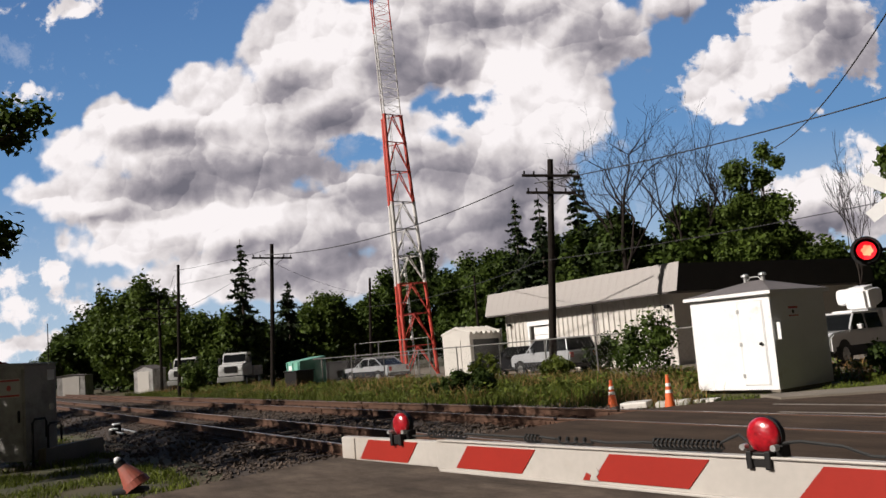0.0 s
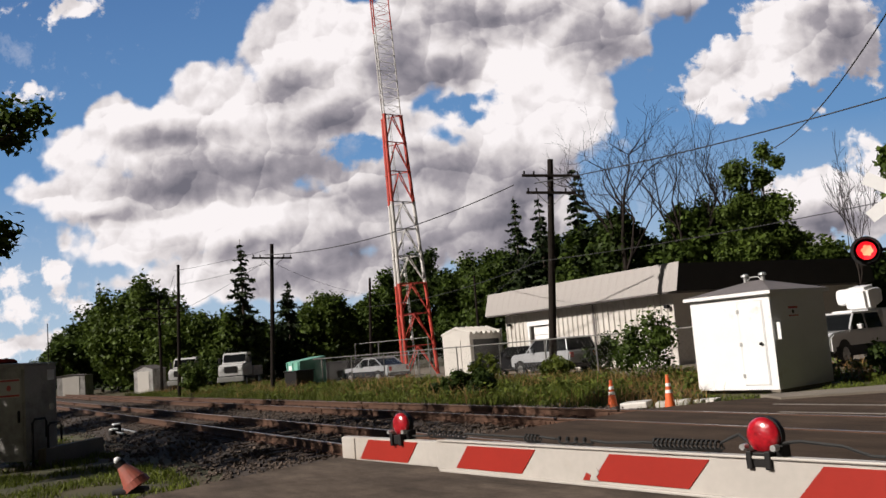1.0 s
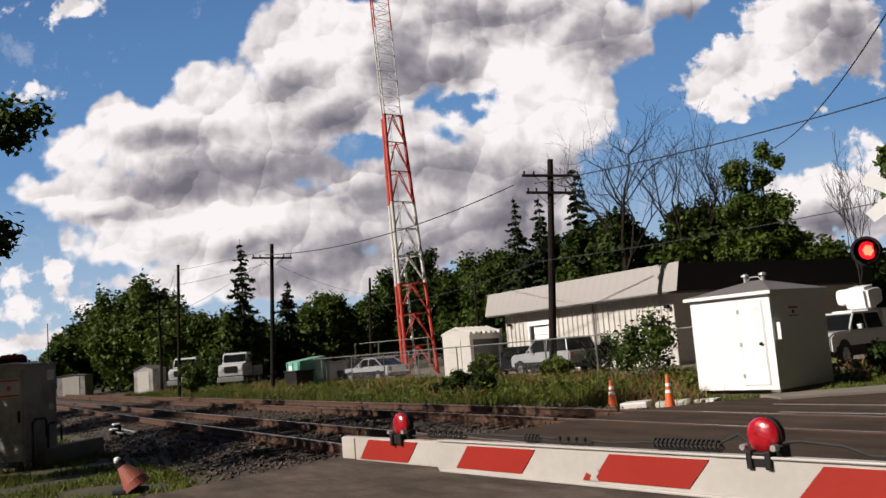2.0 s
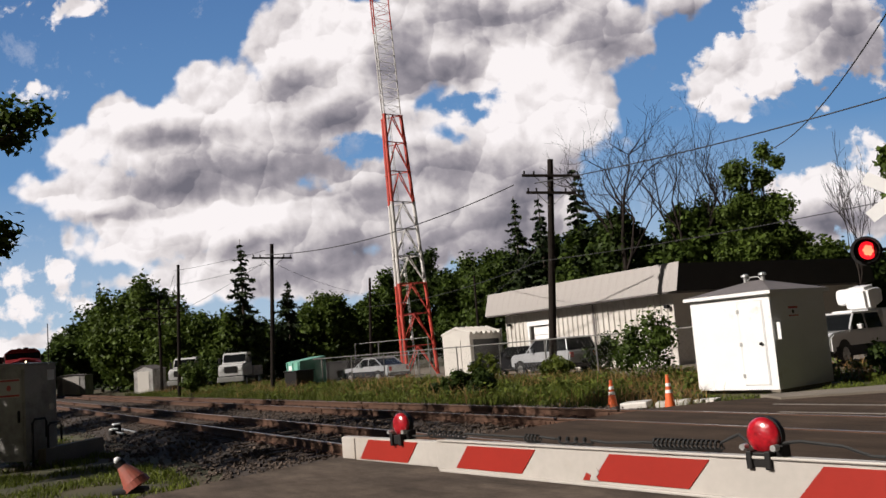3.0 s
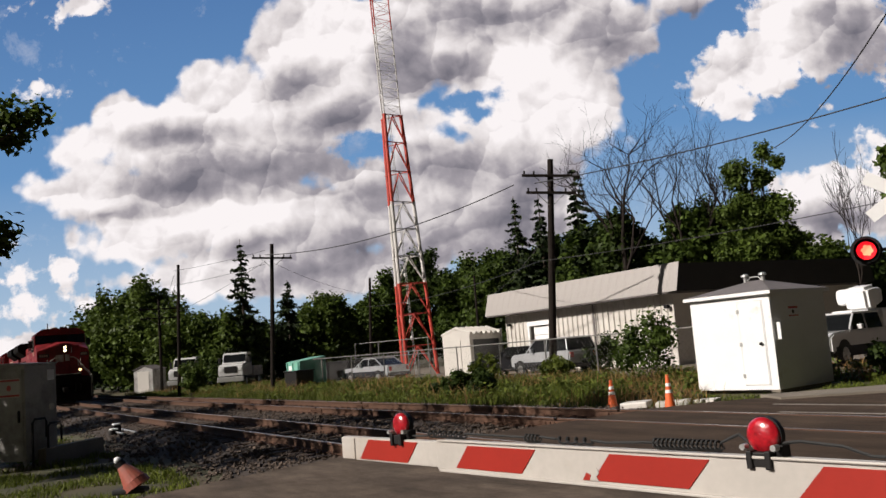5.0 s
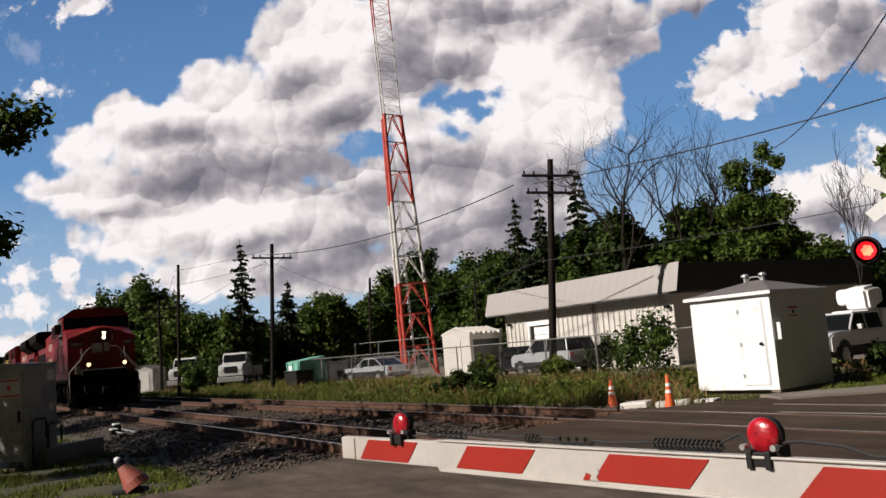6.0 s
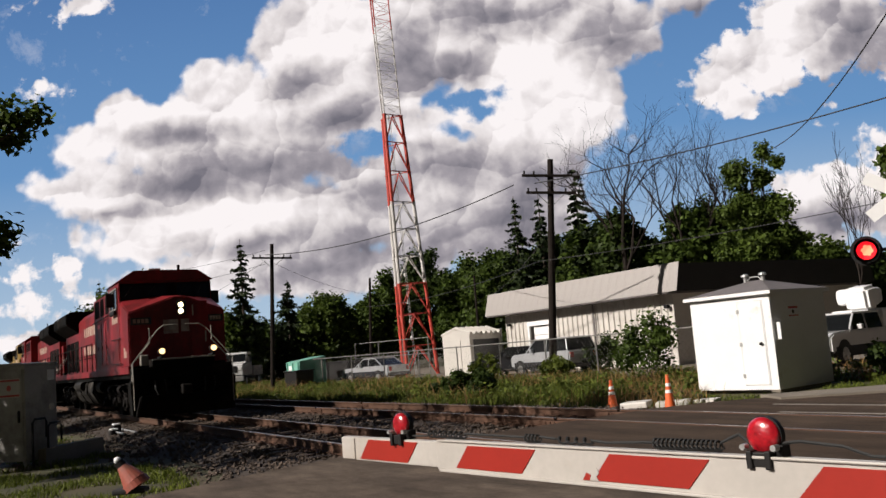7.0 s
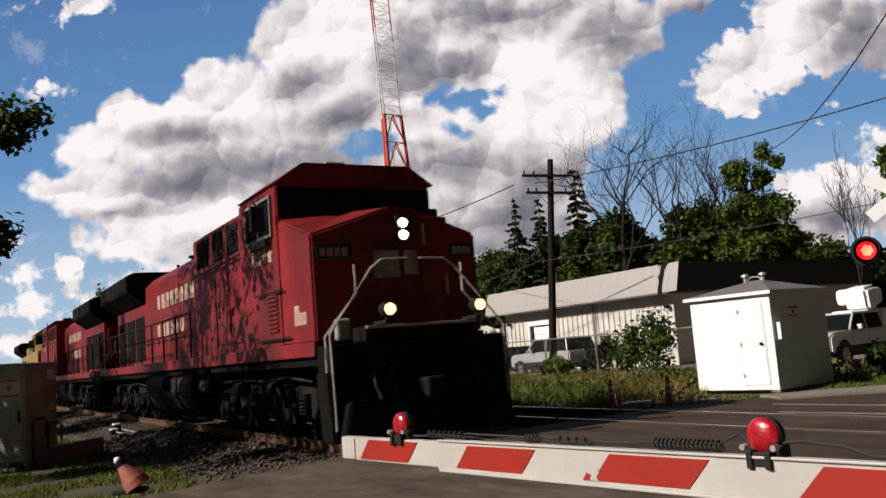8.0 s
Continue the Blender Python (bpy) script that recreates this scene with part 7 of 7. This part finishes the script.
        # step wells and end rails
        for xe, d in ((0.62, 1), (-21.75, -1)):
            bm = bmesh.new()
            bent(bm, [(xe, s * 1.5, 0.35), (xe, s * 1.52, 1.75), (xe - 0.1 * d, s * 0.75, 2.72), (xe - 0.1 * d, s * 0.55, 2.86), (xe - 0.1 * d, s * 0.12, 2.87)], 0.019)
            bent(bm, [(xe - 0.25 * d, s * 1.5, 1.2), (xe - 0.25 * d, s * 1.5, 1.72), (xe - 0.25 * d, s * 0.95, 2.35), (xe - 0.25 * d, s * 0.95, 2.8)], 0.02)
            part("step_rail", bm, M_HANDRAIL, loco, "pale step handrail")
            for k in range(4):
                bm = bmesh.new()
                z = 0.34 + 0.33 * k
                x0, x1 = sorted((xe - 0.55 * d, xe - 0.02 * d))
                box(bm, x0, x1, s * 1.2 - 0.3, s * 1.2 + 0.3, z, z + 0.03, 0.006)
                part("step", bm, M_HANDRAIL if k == 0 else M_LOCO_DARK, loco)
    # end platforms, plough, coupler
    for d, x0 in ((1, 0.0), (-1, -21.2)):
        bm = bmesh.new()
        xa, xb = sorted((x0, x0 + 0.62 * d))
        box(bm, xa, xb, -1.5, 1.5, 1.2, 1.60, 0.02)
        box(bm, xa, xb, -0.95, 0.95, 1.61, 1.84, 0.02)
        part("end_platform", bm, M_LOCO_DARK, loco)
        bm = bmesh.new()
        xa, xb = sorted((x0 + 0.15 * d, x0 + 0.62 * d))
        prism(bm, [(-1.55, 0.16), (1.55, 0.16), (1.6, 1.2), (-1.6, 1.2)], "x", xa, xb, 0.03)
        xa, xb = sorted((x0 + 0.63 * d, x0 + 0.85 * d))
        prism(bm, [(-1.5, 0.14), (1.5, 0.14), (1.35, 0.75), (-1.35, 0.75)], "x", xa, xb, 0.03)
        part("plough", bm, M_LOCO_DARK, loco)
        bm = bmesh.new()
        xa, xb = sorted((x0 + 0.6 * d, x0 + 1.0 * d))
        box(bm, xa, xb, -0.16, 0.16, 0.72, 1.02, 0.05)
        part("coupler", bm, M_TRUCK, loco)
        for y in (-0.9, -0.6, 0.6, 0.9):
            bm = bmesh.new()
            xx = x0 + 0.68 * d
            bent(bm, [(xx, y, 1.2), (xx + 0.08 * d, y, 0.95), (xx + 0.1 * d, y * 0.9, 0.7), (xx + 0.05 * d, y * 0.8, 0.55)], 0.025)
            part("air_hose", bm, M_RUBBER, loco)
    # nose plates and lights
    for y0, y1 in ((-1.42, -0.80), (0.98, 1.44)):
        bm = bmesh.new()
        box(bm, 0.002, 0.02, y0, y1, 2.94, 3.16, 0.004)
        nb = part("number_board", bm, M_NUMBER, nose, "black number board")
        bm = bmesh.new()
        for k in range(4):
            w = (y1 - y0) / 5
            ya = y0 + w * (0.5 + k)
            box(bm, 0.021, 0.024, ya, ya + w * 0.75, 2.985, 3.115)
        part("number_bars", bm, M_LETTER, nb, "pale road number shown as bars")
    bm = bmesh.new()
    box(bm, 0.002, 0.008, -0.44, 0.02, 2.62, 3.06, 0.002)
    box(bm, 0.002, 0.008, 0.10, 0.36, 2.66, 3.06, 0.002)
    part("emblem", bm, M_EMBLEM, nose, "faded grey emblem blocks")
    bm = bmesh.new()
    box(bm, 0.002, 0.05, -0.02, 0.28, 3.18, 3.64, 0.02)
    hl = part("headlight_case", bm, M_BLACK, nose)
    for z in (3.51, 3.31):
        bm = bmesh.new()
        tube(bm, (0.051, 0.11, z), (0.07, 0.11, z), 0.082, 0.078, 24)
        part("headlight", bm, M_HEADLIGHT if lit else M_GLASS, hl, "lit round headlight" if lit else "round headlight")
    for y in (-0.73, 0.83):
        bm = bmesh.new()
        tube(bm, (0.90, y, 2.055), (1.06, y, 2.055), 0.115, 0.12, 20)
        box(bm, 0.55, 0.98, y - 0.05, y + 0.05, 1.84, 1.90, 0.01)
        tube(bm, (0.94, y, 1.88), (0.94, y, 1.95), 0.03, 0.03, 8)
        dl = part("ditch_light", bm, M_BLACK, loco)
        bm = bmesh.new()
        tube(bm, (1.061, y, 2.055), (1.08, y, 2.055), 0.088, 0.084, 20)
        part("lamp", bm, M_DITCH if lit else M_GLASS, dl, "lit round lamp" if lit else "")
    bm = bmesh.new()
    box(bm, 0.621, 0.70, -0.95, 0.95, 1.80, 1.845, 0.008)
    part("anticlimber_edge", bm, M_HANDRAIL, loco, "pale platform edge")
    bm = bmesh.new()
    box(bm, -0.25, 0.12, -1.2, -0.95, 1.66, 2.0, 0.04)
    part("signal_box", bm, M_HANDRAIL, loco)
    # fuel tank and reservoirs
    bm = bmesh.new()
    prism(bm, [(-1.42, 1.28), (-1.48, 0.85), (-1.25, 0.45), (-0.9, 0.30), (0.9, 0.30), (1.25, 0.45), (1.48, 0.85), (1.42, 1.28)], "x", -13.4, -7.9, 0.05)
    tank = part("fuel_tank", bm, M_TANK, loco, "dusty rounded fuel tank")
    for x in (-13.3, -11.4, -9.6, -8.0):
        bm = bmesh.new()
        prism(bm, [(-1.45, 1.29), (-1.51, 0.85), (-1.28, 0.43), (-0.9, 0.27), (0.9, 0.27), (1.28, 0.43), (1.51, 0.85), (1.45, 1.29)], "x", x - 0.03, x + 0.03, 0.01)
        part("tank_band", bm, M_TANK, tank)
    for s in (-1, 1):
        bm = bmesh.new()
        tube(bm, (-7.75, s * 1.2, 1.05), (-6.7, s * 1.2, 1.05), 0.22, 0.22, 18)
        part("air_reservoir", bm, M_TANK, loco)
        bm = bmesh.new()
        tube(bm, (-12.4, s * 1.45, 1.12), (-10.4, s * 1.45, 1.12), 0.19, 0.19, 18)
        part("air_reservoir", bm, M_TANK, loco)
    # roof fittings
    bm = bmesh.new()
    box(bm, -1.95, -1.55, -0.5, -0.12, 4.79, 4.88, 0.02)
    part("roof_antenna", bm, M_HANDRAIL, cab)
    bm = bmesh.new()
    for y in (0.2, 0.35, 0.5):
        tube(bm, (-3.2, y, 4.9), (-2.8, y, 4.9), 0.04, 0.08, 10)
    box(bm, -3.2, -3.1, 0.15, 0.55, 4.78, 4.9, 0.01)
    part("horn", bm, M_BLACK, cab)
    return loco


def train_x(t):
    return NOSE_END - TRAIN_SPEED * (8.0 - t)


lead = build_loco("locomotive", M_LOCO_RED, "red diesel locomotive with lit headlights, black underframe", pose(train_x(0), 0, 0))
second = copy_thing(lead, pose(train_x(0) - 44.0, 0, 0, 0, 0, 180))
tagged(second, "second red diesel locomotive coupled tail to tail", "locomotive")
third = build_loco("locomotive", M_YELLOW, "grimy yellow diesel locomotive behind the red ones", pose(train_x(0) - 46.2, 0, 0), lit=False)


# ---- motion ----
def spin_rows(sign, home):
    rows = []
    for k in range(241):
        t = k / FPS
        rows.append((t, home @ Matrix.Rotation(sign * TRAIN_SPEED * t / 0.533, 4, "Y")))
    return rows


def motions():
    base = clouds.matrix_basis.copy()
    walk(clouds, [(0.0, base), (8.0, base @ pose(0, 0, 0, 0.28, 0, -0.85))])
    for loco, back, turn in ((lead, 0.0, 0), (second, -44.0, 180), (third, -46.2, 0)):
        walk(loco, [(t, pose(train_x(t) + back, 0, 0, 0, 0, turn)) for t in (0.0, 2.0, 4.0, 6.0, 8.0)])
        for ob in loco.children_recursive:
            if ob.name.startswith("wheelset"):
                walk(ob, spin_rows(1 if turn == 0 else -1, ob.matrix_basis.copy()))
    # the two lamps flash in turn, each half a second
    changes = [0.13, 0.65, 1.15, 1.65, 2.15, 2.65, 3.15, 3.65, 4.18, 4.66, 5.18, 5.68, 6.2, 6.65, 7.2, 7.65]
    for i, bulb in enumerate(signal_bulbs):
        home = bulb.matrix_basis.copy()
        rows, on = [], i == 0
        rows.append((0.0, home @ pose(0, 0, 0, 0, 0, 0 if on else 180)))
        for c in changes:
            a, b = (0, 180) if on else (180, 360)
            for k in range(4):
                rows.append((c + (k - 1) / FPS, home @ pose(0, 0, 0, 0, 0, a + 60 * k)))
            on = not on
        rows.append((8.0, home @ pose(0, 0, 0, 0, 0, 0 if on else 180)))
        walk(bulb, rows)


motions()
